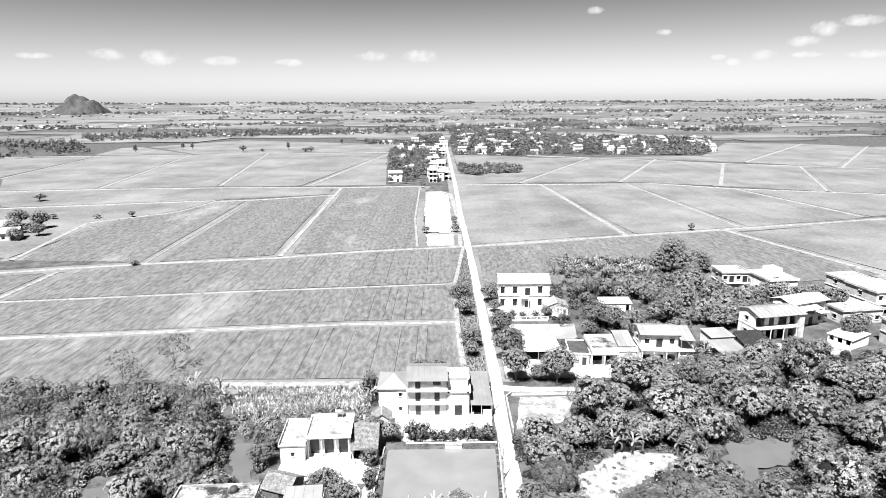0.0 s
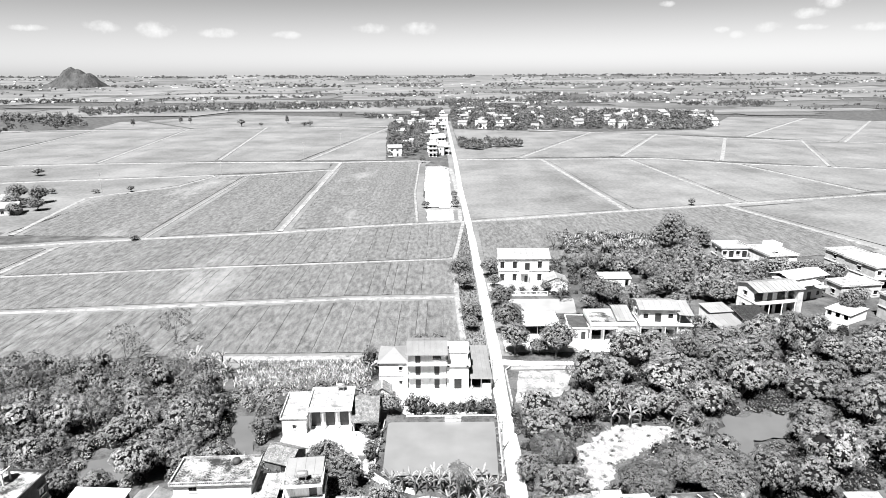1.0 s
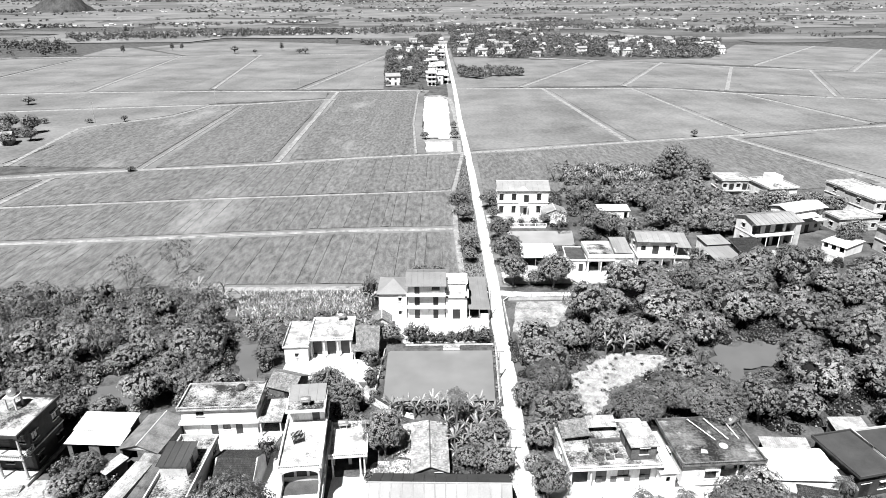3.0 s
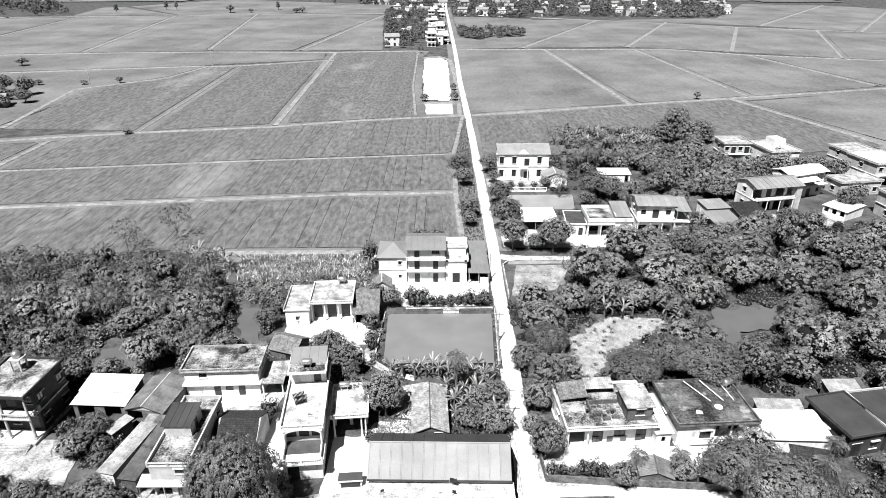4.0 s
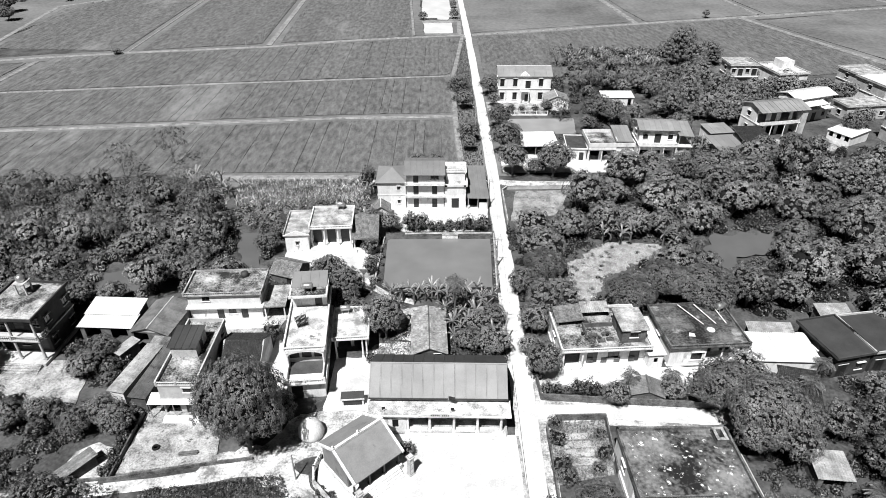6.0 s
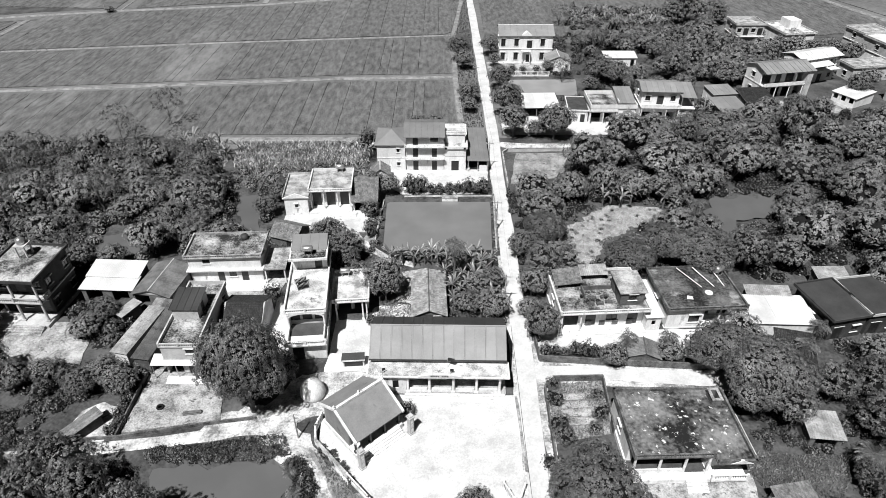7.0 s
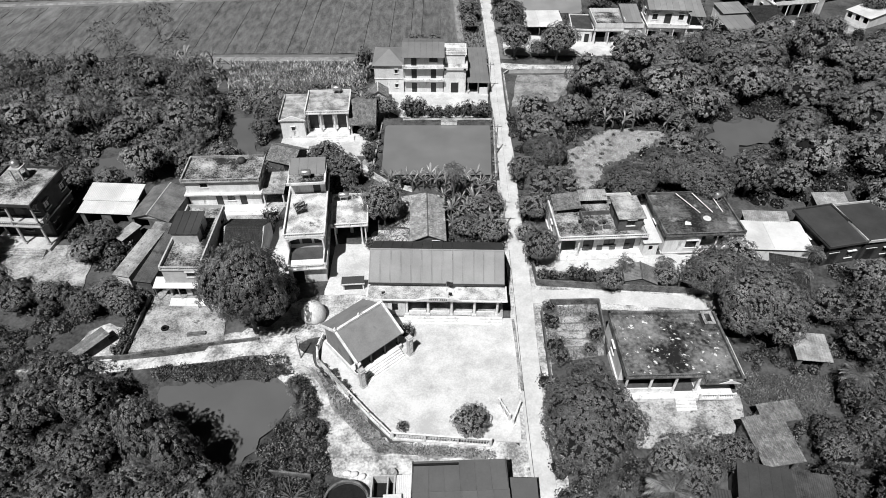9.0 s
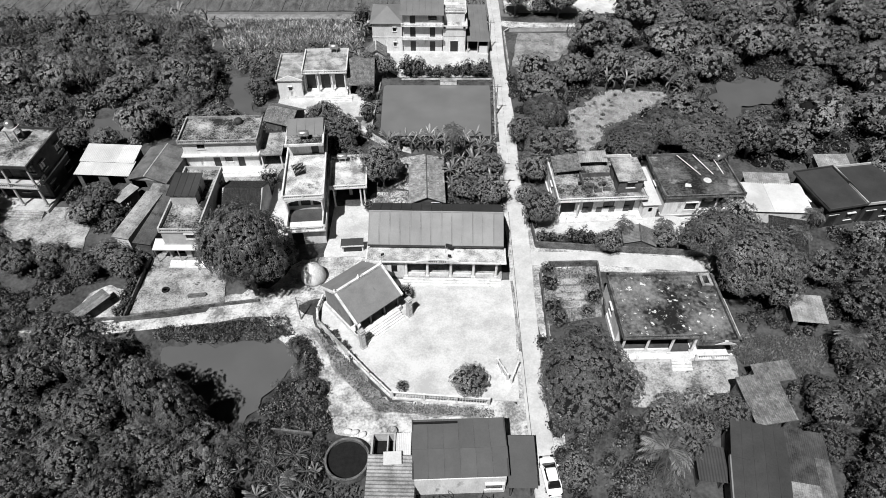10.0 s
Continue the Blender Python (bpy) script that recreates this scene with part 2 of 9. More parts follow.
# ---- building blocks ----
class Geo:
    """Points and faces, gathered and then made into one mesh."""

    def __init__(self):
        self.v, self.f = [], []

    def add(self, pts, faces):
        k = len(self.v)
        self.v += [tuple(p) for p in pts]
        self.f += [tuple(i + k for i in q) for q in faces]
        return self

    def box(self, x0, y0, z0, x1, y1, z1):
        p = [(x0, y0, z0), (x1, y0, z0), (x1, y1, z0), (x0, y1, z0), (x0, y0, z1), (x1, y0, z1), (x1, y1, z1), (x0, y1, z1)]
        return self.add(p, [(3, 2, 1, 0), (4, 5, 6, 7), (0, 1, 5, 4), (1, 2, 6, 5), (2, 3, 7, 6), (3, 0, 4, 7)])

    def slab(self, a, b, c, d, thick):
        """A sheet through four corners (counter-clockwise from above), thick downwards."""
        top = [Vector(p) for p in (a, b, c, d)]
        low = [p - Vector((0, 0, thick)) for p in top]
        return self.add(low + top, [(3, 2, 1, 0), (4, 5, 6, 7), (0, 1, 5, 4), (1, 2, 6, 5), (2, 3, 7, 6), (3, 0, 4, 7)])

    def poly(self, pts, z0, z1):
        """An upright prism over a polygon given counter-clockwise."""
        n = len(pts)
        p = [(x, y, z0) for x, y in pts] + [(x, y, z1) for x, y in pts]
        return self.add(p, [tuple(range(n - 1, -1, -1)), tuple(range(n, 2 * n))] + [(i, (i + 1) % n, n + (i + 1) % n, n + i) for i in range(n)])

    def tube(self, pts, radii, sides=8, cap=True):
        """A round bar along points."""
        pts = [Vector(p) for p in pts]
        ring = []
        for i, p in enumerate(pts):
            d = (pts[min(i + 1, len(pts) - 1)] - pts[max(i - 1, 0)]).normalized()
            a = d.cross(Vector((0.31, 0.9, 0.3))).normalized()
            b = d.cross(a)
            r = radii[i] if isinstance(radii, (list, tuple)) else radii
            ring.append([p + a * r * math.cos(2 * math.pi * k / sides) + b * r * math.sin(2 * math.pi * k / sides) for k in range(sides)])
        faces = []
        for i in range(len(pts) - 1):
            for k in range(sides):
                faces.append((i * sides + k, i * sides + (k + 1) % sides, (i + 1) * sides + (k + 1) % sides, (i + 1) * sides + k))
        if cap:
            faces += [tuple(range(sides - 1, -1, -1)), tuple((len(pts) - 1) * sides + k for k in range(sides))]
        return self.add([q for r in ring for q in r], faces)

    def lathe(self, profile, cx=0.0, cy=0.0, sides=16):
        """A turned body: (radius, height) pairs from the bottom up."""
        p = [(cx + r * math.cos(2 * math.pi * k / sides), cy + r * math.sin(2 * math.pi * k / sides), z) for r, z in profile for k in range(sides)]
        f = [(i * sides + k, i * sides + (k + 1) % sides, (i + 1) * sides + (k + 1) % sides, (i + 1) * sides + k) for i in range(len(profile) - 1) for k in range(sides)]
        f += [tuple(range(sides - 1, -1, -1)), tuple((len(profile) - 1) * sides + k for k in range(sides))]
        return self.add(p, f)

    def wall(self, x0, x1, y0, y1, z0, z1, holes=()):
        """A wall along x in one piece with real openings: holes are (x0, x1, z0, z1)."""
        xs = sorted({x0, x1, *[h[0] for h in holes], *[h[1] for h in holes]})
        zs = sorted({z0, z1, *[h[2] for h in holes], *[h[3] for h in holes]})
        full = {}
        for i in range(len(xs) - 1):
            for j in range(len(zs) - 1):
                cx, cz = (xs[i] + xs[i + 1]) / 2, (zs[j] + zs[j + 1]) / 2
                full[i, j] = not any(h[0] < cx < h[1] and h[2] < cz < h[3] for h in holes)
        k, w = len(self.v), len(xs)
        self.v += [(x, y, z) for y in (y0, y1) for z in zs for x in xs]
        deep = w * len(zs)
        at = lambda i, j, s: k + s * deep + j * w + i
        for (i, j), solid_here in full.items():
            if not solid_here:
                continue
            a, b, c, d = (i, j), (i + 1, j), (i + 1, j + 1), (i, j + 1)
            self.f.append(tuple(at(*p, 0) for p in (a, b, c, d)))
            self.f.append(tuple(at(*p, 1) for p in (d, c, b, a)))
            for (p, q), beside in (((a, b), (i, j - 1)), ((b, c), (i + 1, j)), ((c, d), (i, j + 1)), ((d, a), (i - 1, j))):
                if not full.get(beside):
                    self.f.append((at(*q, 0), at(*p, 0), at(*p, 1), at(*q, 1)))
        return self

    def turned(self, m):
        self.v = [tuple(m @ Vector(p)) for p in self.v]
        return self

    def join(self, other):
        return self.add(other.v, other.f)

    def mesh(self, name, material, smooth=False):
        me = bpy.data.meshes.new(name)
        me.from_pydata(self.v, [], self.f)
        me.materials.append(material)
        if smooth:
            me.polygons.foreach_set("use_smooth", [True] * len(me.polygons))
        me.update()
        return me


def part(name, geo, material, parent=None, label="", smooth=False):
    ob = new(name, geo.mesh(name, material, smooth) if isinstance(geo, Geo) else geo)
    if parent is not None:
        ob.parent = parent
    return tagged(ob, label)


def thing(name, m, label, category, group="", kind=""):
    ob = new(name)
    ob.matrix_world = m
    ob.empty_display_size = 0.3
    return tagged(ob, label, category, group, kind)


def solid(name, geo, material, label="", category="", group="", kind="", m=None, smooth=False):
    ob = new(name, geo.mesh(name, material, smooth))
    if m is not None:
        ob.matrix_world = m
    return tagged(ob, label, category, group, kind)


def inside(x, y, poly):
    hit = False
    for (a, b), (c, d) in zip(poly, poly[1:] + poly[:1]):
        if (b > y) != (d > y) and x < (c - a) * (y - b) / (d - b) + a:
            hit = not hit
    return hit


def edge_gap(x, y, poly):
    """Metres from a point to a polygon's rim."""
    best = 1e9
    for (a, b), (c, d) in zip(poly, poly[1:] + poly[:1]):
        u = max(0, min(1, ((x - a) * (c - a) + (y - b) * (d - b)) / ((c - a) ** 2 + (d - b) ** 2)))
        best = min(best, math.hypot(x - a - u * (c - a), y - b - u * (d - b)))
    return best


# ---- ground: one sheet to the horizon, with the ponds dug into it ----
PONDS = {
    "square_pond": [(-10.4, 90.0), (9.2, 90.0), (9.9, 106.6), (-10.8, 106.5)],
    "tree_pond": [(-35.7, 44.6), (-31.2, 36.7), (-28.3, 33.2), (-22.6, 33.2), (-20.4, 37.6), (-18.4, 40.0), (-17.6, 43.0), (-19.6, 45.6), (-23.5, 46.2), (-28.0, 45.4), (-32.4, 46.0)],
    "hidden_pond": [(-61.5, 88.5), (-54.5, 88.5), (-53.5, 92.5), (-56.4, 97.0), (-62.0, 95.0)],
    "narrow_pond": [(-38.0, 97.0), (-34.0, 96.0), (-37.2, 109.5), (-42.0, 109.0)],
    "orchard_pond": [(50.4, 92.0), (54.0, 93.0), (57, 99.5), (65, 101.5), (68.0, 109.0), (55.0, 108.0), (50.6, 99.0)],
    "house_pond": [(19.0, 162.5), (37.5, 162.5), (39.0, 174.5), (19.5, 174.0)],
    "roadside_pond": [(-6.5, 305.0), (3.0, 304.0), (6.6, 316), (6.0, 380), (3.6, 432), (-2, 444), (-11, 440), (-14.0, 424), (-12.0, 380), (-9.4, 318)],
    "small_roadside_pond": [(-8.5, 277.0), (6.5, 277.0), (6.5, 297.0), (-9.0, 297.0)],
}


def ragged(pts, size=0.5, step=0.9, seed=0.0):
    """A polygon with its rim made uneven."""
    out = []
    for (a, b), (c, d) in zip(pts, pts[1:] + pts[:1]):
        n = math.hypot(c - a, d - b)
        k = max(1, int(n / step))
        for i in range(k):
            u = i / k
            x, y = a + (c - a) * u, b + (d - b) * u
            q = size * (noise.noise((x * 0.35, y * 0.35, seed)) + 0.6 * noise.noise((x * 1.1, y * 1.1, seed + 4)))
            out.append((x - (d - b) / n * q, y + (c - a) / n * q))
    return out


for pond in ("tree_pond", "hidden_pond", "narrow_pond", "orchard_pond", "roadside_pond", "small_roadside_pond"):
    PONDS[pond] = ragged(PONDS[pond], 1.3, 1.2 if "road" not in pond else 2.5)


def spread(lo, hi, step, ends, grow=1.22):
    out = list(np.arange(lo, hi + step / 2, step))
    s = step
    while out[-1] < ends[1]:
        s *= grow
        out.append(min(out[-1] + s, ends[1]))
    s = step
    while out[0] > ends[0]:
        s *= grow
        out.insert(0, max(out[0] - s, ends[0]))
    return out


def land(x, y):
    r = math.hypot(x, y)
    z = min(52 * max(0, (r - 1300) / 2150) ** 1.6, 64 - 0.0040 * r)
    for p in PONDS.values():
        if abs(x - p[0][0]) < 200 and inside(x, y, p):
            z -= min(1.3, 0.55 + 0.5 * edge_gap(x, y, p))
    if r < 260:
        z += 0.10 * noise.noise((x * 0.3, y * 0.3, 0)) - 0.06
    return z


xs = spread(-72, 72, 1.0, (-3450, 3450))
ys = spread(18, 190, 1.0, (-600, 3450), 1.16)
g = Geo()
g.v = [(x, y, land(x, y)) for y in ys for x in xs]
nx = len(xs)
g.f = [(j * nx + i, j * nx + i + 1, (j + 1) * nx + i + 1, (j + 1) * nx + i) for j in range(len(ys) - 1) for i in range(nx - 1)]
solid("ground", g, M["earth"], "dry earth and fields reaching to the horizon", "ground", kind="structure", smooth=True)

for name, p in PONDS.items():
    bright = "roadside" in name
    z = -0.24 if not bright else -0.2
    solid(name, Geo().add([(x, y, z) for x, y in p], [tuple(range(len(p)))] if sum((p[i][0] - p[i - 1][0]) * (p[i][1] + p[i - 1][1]) for i in range(len(p))) < 0 else [tuple(range(len(p) - 1, -1, -1))]),
          M["water_bright" if bright else "water_sheen" if name == "house_pond" else "water_grey" if name == "square_pond" else "water"], "still murky grey pond water", "pond", kind="structure")


def strip(name, pts, width, height, material, label, category, kind="structure", z0=-0.3, shape=0.7, step=6.0):
    """A raised way along points: flat top, sloping sides, slightly uneven edges."""
    dense = []
    for (a, b), (c, d) in zip(pts, pts[1:]):
        k = max(1, int(math.hypot(c - a, d - b) / step))
        dense += [(a + (c - a) * i / k, b + (d - b) * i / k) for i in range(k)]
    dense.append(pts[-1])
    g = Geo()
    for i, (x, y) in enumerate(dense):
        a, b = dense[max(i - 1, 0)], dense[min(i + 1, len(dense) - 1)]
        d = Vector((b[0] - a[0], b[1] - a[1], 0)).normalized()
        s = Vector((-d.y, d.x, 0))
        w = width / 2 * (1 + 0.18 * noise.noise((x * 0.21, y * 0.21, 3)))
        for u, z in ((w + shape, z0), (w, height), (-w, height), (-w - shape, z0)):
            q = Vector((x, y, 0)) + s * u
            g.v.append((q.x, q.y, z))
    g.f = [(4 * i + k, 4 * i + k + 1, 4 * i + k + 5, 4 * i + k + 4) for i in range(len(dense) - 1) for k in range(3)]
    return solid(name, g, material, label, category, kind=kind)


ROAD = [(11.9, 12), (11.4, 38), (11.5, 46.4), (11.9, 61.2), (12.0, 80.5), (12.1, 97), (12.0, 117.4), (12.5, 135), (12.3, 160), (12.2, 186), (11.9, 224), (11.3, 281), (10.2, 354), (9.8, 473), (8.0, 644), (5.4, 879), (3, 1150)]
strip("road", ROAD, 2.7, 0.10, M["road"], "narrow pale concrete village road", "road", shape=0.25)
strip("road_verge", [(10.5, 30), (9.9, 38), (10.2, 46), (10.5, 56), (10.7, 64), (10.6, 88)], 1.0, 0.055, M["sand"], "dusty pale road verge", "verge", shape=0.5, step=1.2)
strip("lane", [(13.2, 60.4), (22.6, 60.4), (36, 59.2), (52, 58.4)], 2.5, 0.07, M["road"], "pale concrete side lane", "lane", shape=0.3)
strip("earth_path", [(-58, 46.0), (-48, 47.3), (-35, 48.9), (-26, 50.6), (-18.5, 51.4)], 1.5, 0.06, M["sand"], "trodden pale earth path", "path", shape=0.5)
strip("earth_path", [(13.2, 132.0), (20, 131), (31, 131)], 2.2, 0.06, M["sand"], "trodden pale earth path", "path", shape=0.4)


strip("earth_path", [(-16.5, 96.0), (-14.5, 92.9), (-11.6, 89.4), (-8.8, 87.0), (-4.5, 85.4)], 1.1, 0.06, M["sand"], "trodden pale earth path", "path", shape=0.4, step=1.5)


def patch(name, pts, z, material, label, category="yard", rough=0.25):
    pts = ragged(pts, rough, 0.8, len(pts))
    return solid(name, Geo().poly(pts, -0.4, z), material, label, category, kind="structure")


patch("temple_yard", [(-15.4, 52.2), (-15.2, 48.7), (-5.3, 38.0), (9.5, 37.4), (10.3, 56.2), (-9.2, 56.4)], 0.12, M["yard"], "sunlit pale concrete yard", "yard", 0.05)
patch("forecourt", [(-11.6, 33.4), (-5, 30.2), (9.6, 29.8), (10.3, 37.2), (-5.6, 37.4), (-15.8, 48.3), (-18.8, 51.6), (-23.5, 49.6), (-20.6, 46.6), (-15.4, 42.6), (-13.6, 38.2)], 0.03, M["sand"], "trampled pale sandy forecourt", "forecourt", 1.3)
patch("forecourt", [(-31.0, 50.0), (-26, 51.2), (-18.3, 52.0), (-15.4, 53.0), (-15.0, 58.6), (-19.5, 60.0), (-22.5, 55.0), (-30.0, 53.2)], 0.035, M["sand"], "trampled pale sandy ground", "forecourt", 0.9)
patch("forecourt", [(-19.5, 60.0), (-16.0, 57.0), (-15.6, 53.2), (-9.3, 56.8), (-9.4, 60.3), (-15.6, 60.7)], 0.04, M["sand"], "rubble-strewn pale ground", "forecourt", 0.5)
patch("garden_ground", [(-11.5, 66.2), (-4.2, 66.2), (-4.4, 74.6), (-7.0, 75.4), (-11.0, 73.6)], 0.035, M["sand"], "bare pale garden ground", "garden plot", 0.8)
patch("garden_ground", [(-6.8, 75.6), (-4.4, 75.0), (-4.6, 80.4), (0.6, 81.0), (1.6, 83.0), (-2.6, 84.6), (-7.4, 83.2)], 0.033, M["sand"], "bare pale garden ground", "garden plot", 0.7)
patch("pond_margin", [(-13.6, 88.8), (-12.2, 88.2), (-12.2, 106.6), (-13.4, 107.0), (-14.4, 103.0), (-13.2, 98.0), (-14.2, 93.0)], 0.037, M["dry_grass_ground"], "bleached grass beside a square pond", "verge", 0.4)
patch("grass_verge", [(-16.9, 48.6), (-16.2, 48.2), (-11.4, 43.2), (-6, 37.3), (6.5, 36.3), (6.5, 35.2), (-7.0, 35.8), (-12.6, 41.8)], 0.045, M["plot"], "thin dry grass outside a wall", "verge", 0.5)
patch("road_verge", [(12.9, 29.5), (14.2, 29.5), (14.4, 44.6), (14.6, 56.5), (16.2, 58.3), (30, 57.6), (44, 56.8), (44, 60.6), (33.6, 61.3), (24, 62.4), (14.6, 63.2), (14.6, 68), (12.9, 70)], 0.028, M["sand"], "dusty pale ground beside the road and lane", "verge", 0.2)
patch("house_yard", [(-7.6, 109.0), (9.7, 109.4), (10.3, 120.5), (-14, 119.5), (-14, 115)], 0.10, M["yard"], "pale concrete house yard", "yard")
patch("house_yard", [(-29.6, 95.5), (-13, 95.5), (-12.2, 102), (-17, 103), (-30, 101.5)], 0.10, M["yard"], "pale concrete house yard", "yard")
patch("house_yard", [(-26.4, 62.6), (-22.0, 62.4), (-23.4, 76.4), (-26.2, 77.2)], 0.08, M["yard"], "pale concrete passage between houses", "yard")
patch("house_yard", [(-16.4, 60.5), (-9.3, 60.5), (-9.6, 71.5), (-16, 71.2)], 0.10, M["yard"], "pale concrete house yard", "yard")
patch("house_yard", [(-41, 76.5), (-26.5, 77), (-25.0, 84), (-41, 82)], 0.10, M["yard_old"], "stained concrete house yard", "yard")
patch("house_yard", [(14.2, 64.4), (39, 63.6), (40, 69.2), (14.2, 69.2)], 0.10, M["yard"], "pale concrete house yard", "yard")
patch("house_yard", [(22.4, 36.6), (36, 36.8), (37, 44), (22.4, 44)], 0.10, M["yard_old"], "stained concrete house yard", "yard")
patch("house_yard", [(-66, 62.2), (-51.3, 61.8), (-52.5, 70.6), (-67, 71.2)], 0.10, M["yard_old"], "stained concrete house yard", "yard")
patch("house_yard", [(-40.5, 50.2), (-28.5, 52.2), (-30.5, 61.5), (-40.3, 61)], 0.08, M["yard_old"], "patchy worn concrete house yard", "yard")
patch("orchard_clearing", [(22.6, 86.0), (26.4, 85.6), (30, 92.6), (37, 97), (43, 99.4), (43.4, 103.4), (36.6, 105), (31, 104), (26.6, 99), (23, 97)], 0.04, M["dry_grass_ground"], "dry pale grassy clearing", "clearing", 1.6)
patch("vegetable_plot", [(14.6, 113), (24.5, 116), (29.5, 127.5), (17, 127.2)], 0.05, M["plot"], "bare pale vegetable plot", "garden plot")
patch("vegetable_plot", [(14.4, 48.5), (21.6, 50), (22.2, 59.0), (14.6, 58.2)], 0.05, M["plot"], "walled garden plot with pale beds", "garden plot")
patch("house_yard", [(14, 178), (33, 178), (34, 188), (14, 188)], 0.06, M["yard_old"], "stained concrete house yard", "yard")
patch("house_yard", [(15, 137), (62, 137), (64, 146), (15, 148)], 0.06, M["yard"], "stained concrete house yard", "yard")
patch("house_yard", [(86, 150), (106, 150), (110, 158), (88, 158)], 0.06, M["yard_old"], "stained concrete house yard", "yard")


# ---- rice fields between raised grassy ways ----
def field(pts, near, wide=4.2, gap=0.2, z=0.22):
    """A crop standing in strips that run away from the camera, clipped to a polygon; each strip is uneven on top."""
    g = Geo()
    x0, x1 = min(p[0] for p in pts), max(p[0] for p in pts)
    step = 2.2 if near else 14.0
    wide = wide if near else 4.5
    x = x0
    while x < x1:
        w = wide * random.uniform(0.5, 1.9)
        a, b = x, min(x + w - (gap if near else 0.0), x1)
        if b - a > 0.3:
            m = (a + b) / 2
            cuts = []
            for q in (a, m, b):
                q = min(max(q, x0 + 0.05), x1 - 0.05)
                ys = sorted(p[1] + (r[1] - p[1]) * (q - p[0]) / (r[0] - p[0]) for p, r in zip(pts, pts[1:] + pts[:1]) if (p[0] > q) != (r[0] > q))
                cuts.append((ys[0], ys[-1]) if len(ys) > 1 else None)
            if all(cuts):
                n = max(1, int(max(c[1] - c[0] for c in cuts) / step))
                k = len(g.v)
                for i in range(n + 1):
                    for q, c in zip((a, m, b), cuts):
                        y = c[0] + (c[1] - c[0]) * i / n
                        h = z + (0.16 if near else 0.1) * noise.noise((q * 0.5, y * 0.5, 1)) + (0.05 if q == m else 0)
                        g.v.append((q + (0.15 * noise.noise((q, y * 0.3, 7)) if near else 0), y, h))
                for i in range(n):
                    g.f += [(k + 3 * i, k + 3 * i + 1, k + 3 * i + 4, k + 3 * i + 3), (k + 3 * i + 1, k + 3 * i + 2, k + 3 * i + 5, k + 3 * i + 4)]
                # the standing edges of the strip
                for e, flip in ((0, False), (2, True)):
                    s = len(g.v)
                    for i in range(n + 1):
                        p = g.v[k + 3 * i + e]
                        g.v += [p, (p[0], p[1], -0.1)]
                    g.f += [(s + 2 * i, s + 2 * i + 2, s + 2 * i + 3, s + 2 * i + 1) if flip else (s + 2 * i + 2, s + 2 * i, s + 2 * i + 1, s + 2 * i + 3) for i in range(n)]
                s = len(g.v)
                p, q = g.v[k], g.v[k + 2]
                g.v += [p, q, (q[0], q[1], -0.1), (p[0], p[1], -0.1)]
                g.f.append((s, s + 3, s + 2, s + 1))
        x += w
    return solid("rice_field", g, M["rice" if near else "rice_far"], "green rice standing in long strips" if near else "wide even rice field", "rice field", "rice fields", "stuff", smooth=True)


NEAR_FIELDS = [
    [(4.5, 138), (3.6, 172.5), (-31, 171), (-79, 166), (-150, 158), (-150, 124), (-60, 136.5), (-17, 137)],
    [(3.5, 178), (3.3, 213.5), (-75, 204.5), (-148, 194.5), (-148, 164), (-79, 171), (-31, 176.5)],
    [(3.3, 216), (8.5, 270), (-33, 262), (-70, 251), (-122, 242), (-147, 236), (-147, 197.5), (-75, 207.5)],
    [(-153, 162), (-153, 230), (-260, 206), (-260, 148)],
    [(-73, 259), (-79, 426), (-124, 407), (-119, 248)],
    [(-125, 248), (-130, 405), (-147, 402), (-156, 364), (-184, 337), (-189, 329), (-177, 251)],
    [(-66, 260), (-73, 464), (-18, 470), (-14, 300), (-11, 271)],
    [(15, 206), (15, 270), (89, 290), (141, 304), (164, 224), (118, 212), (60, 206)],
]
FAR_FIELDS = [
    [(13.8, 277), (86, 297), (73, 475), (13.8, 477)],
    [(93, 298), (149, 312), (139.5, 476), (80, 476)],
    [(157, 314), (231, 336), (210, 449), (166, 478), (146, 477)],
    [(238, 341), (420, 386), (310, 416), (217, 448)],
    [(148, 300), (172, 222), (420, 260), (420, 378), (243, 330)],
    [(-196, 332), (-187, 340), (-160, 369), (-151, 402), (-275, 377), (-330, 300), (-184, 255)],
    [(-277, 385), (-151, 411), (-80, 434), (-82, 463), (-167, 466), (-258, 460), (-326, 450)],
    [(-256, 468), (-175, 476), (-219, 776), (-301, 760)],
    [(-169, 474), (-110, 480), (-70, 770), (-213, 778)],
    [(-100, 480), (-44, 480), (-64, 730)],
    [(-330, 459), (-264, 468), (-308, 758), (-407, 742), (-376, 530)],
    [(13.6, 483), (57, 490), (161, 698), (90, 705), (75, 590), (72, 567), (13.6, 567)],
    [(13.4, 569), (70, 569), (98, 712), (60, 732), (13.2, 745)],
    [(-300, 766), (-70, 793), (-66, 922), (-150, 960), (-330, 1040), (-420, 900)],
    [(-425, 762), (-308, 768), (-428, 895), (-450, 880)],
    [(-620, 560), (-385, 535), (-413, 738), (-640, 725)],
    [(-420, 445), (-335, 455), (-380, 525), (-600, 550), (-560, 470)],
    [(-340, 300), (-282, 380), (-400, 436), (-520, 400), (-480, 300)],
    [(65, 490), (138, 494), (226, 675), (168, 697)],
    [(146, 493), (206, 470), (280, 630), (234, 675)],
    [(214, 466), (268, 438), (341, 601), (288, 629)],
    [(277, 435), (430, 385), (540, 540), (349, 600)],
    [(316, 641), (372, 589), (566, 842), (518, 898)],
    [(381, 584), (620, 500), (820, 780), (577, 841)],
    [(170, 703), (308, 644), (512, 900), (420, 930), (300, 720)],
]
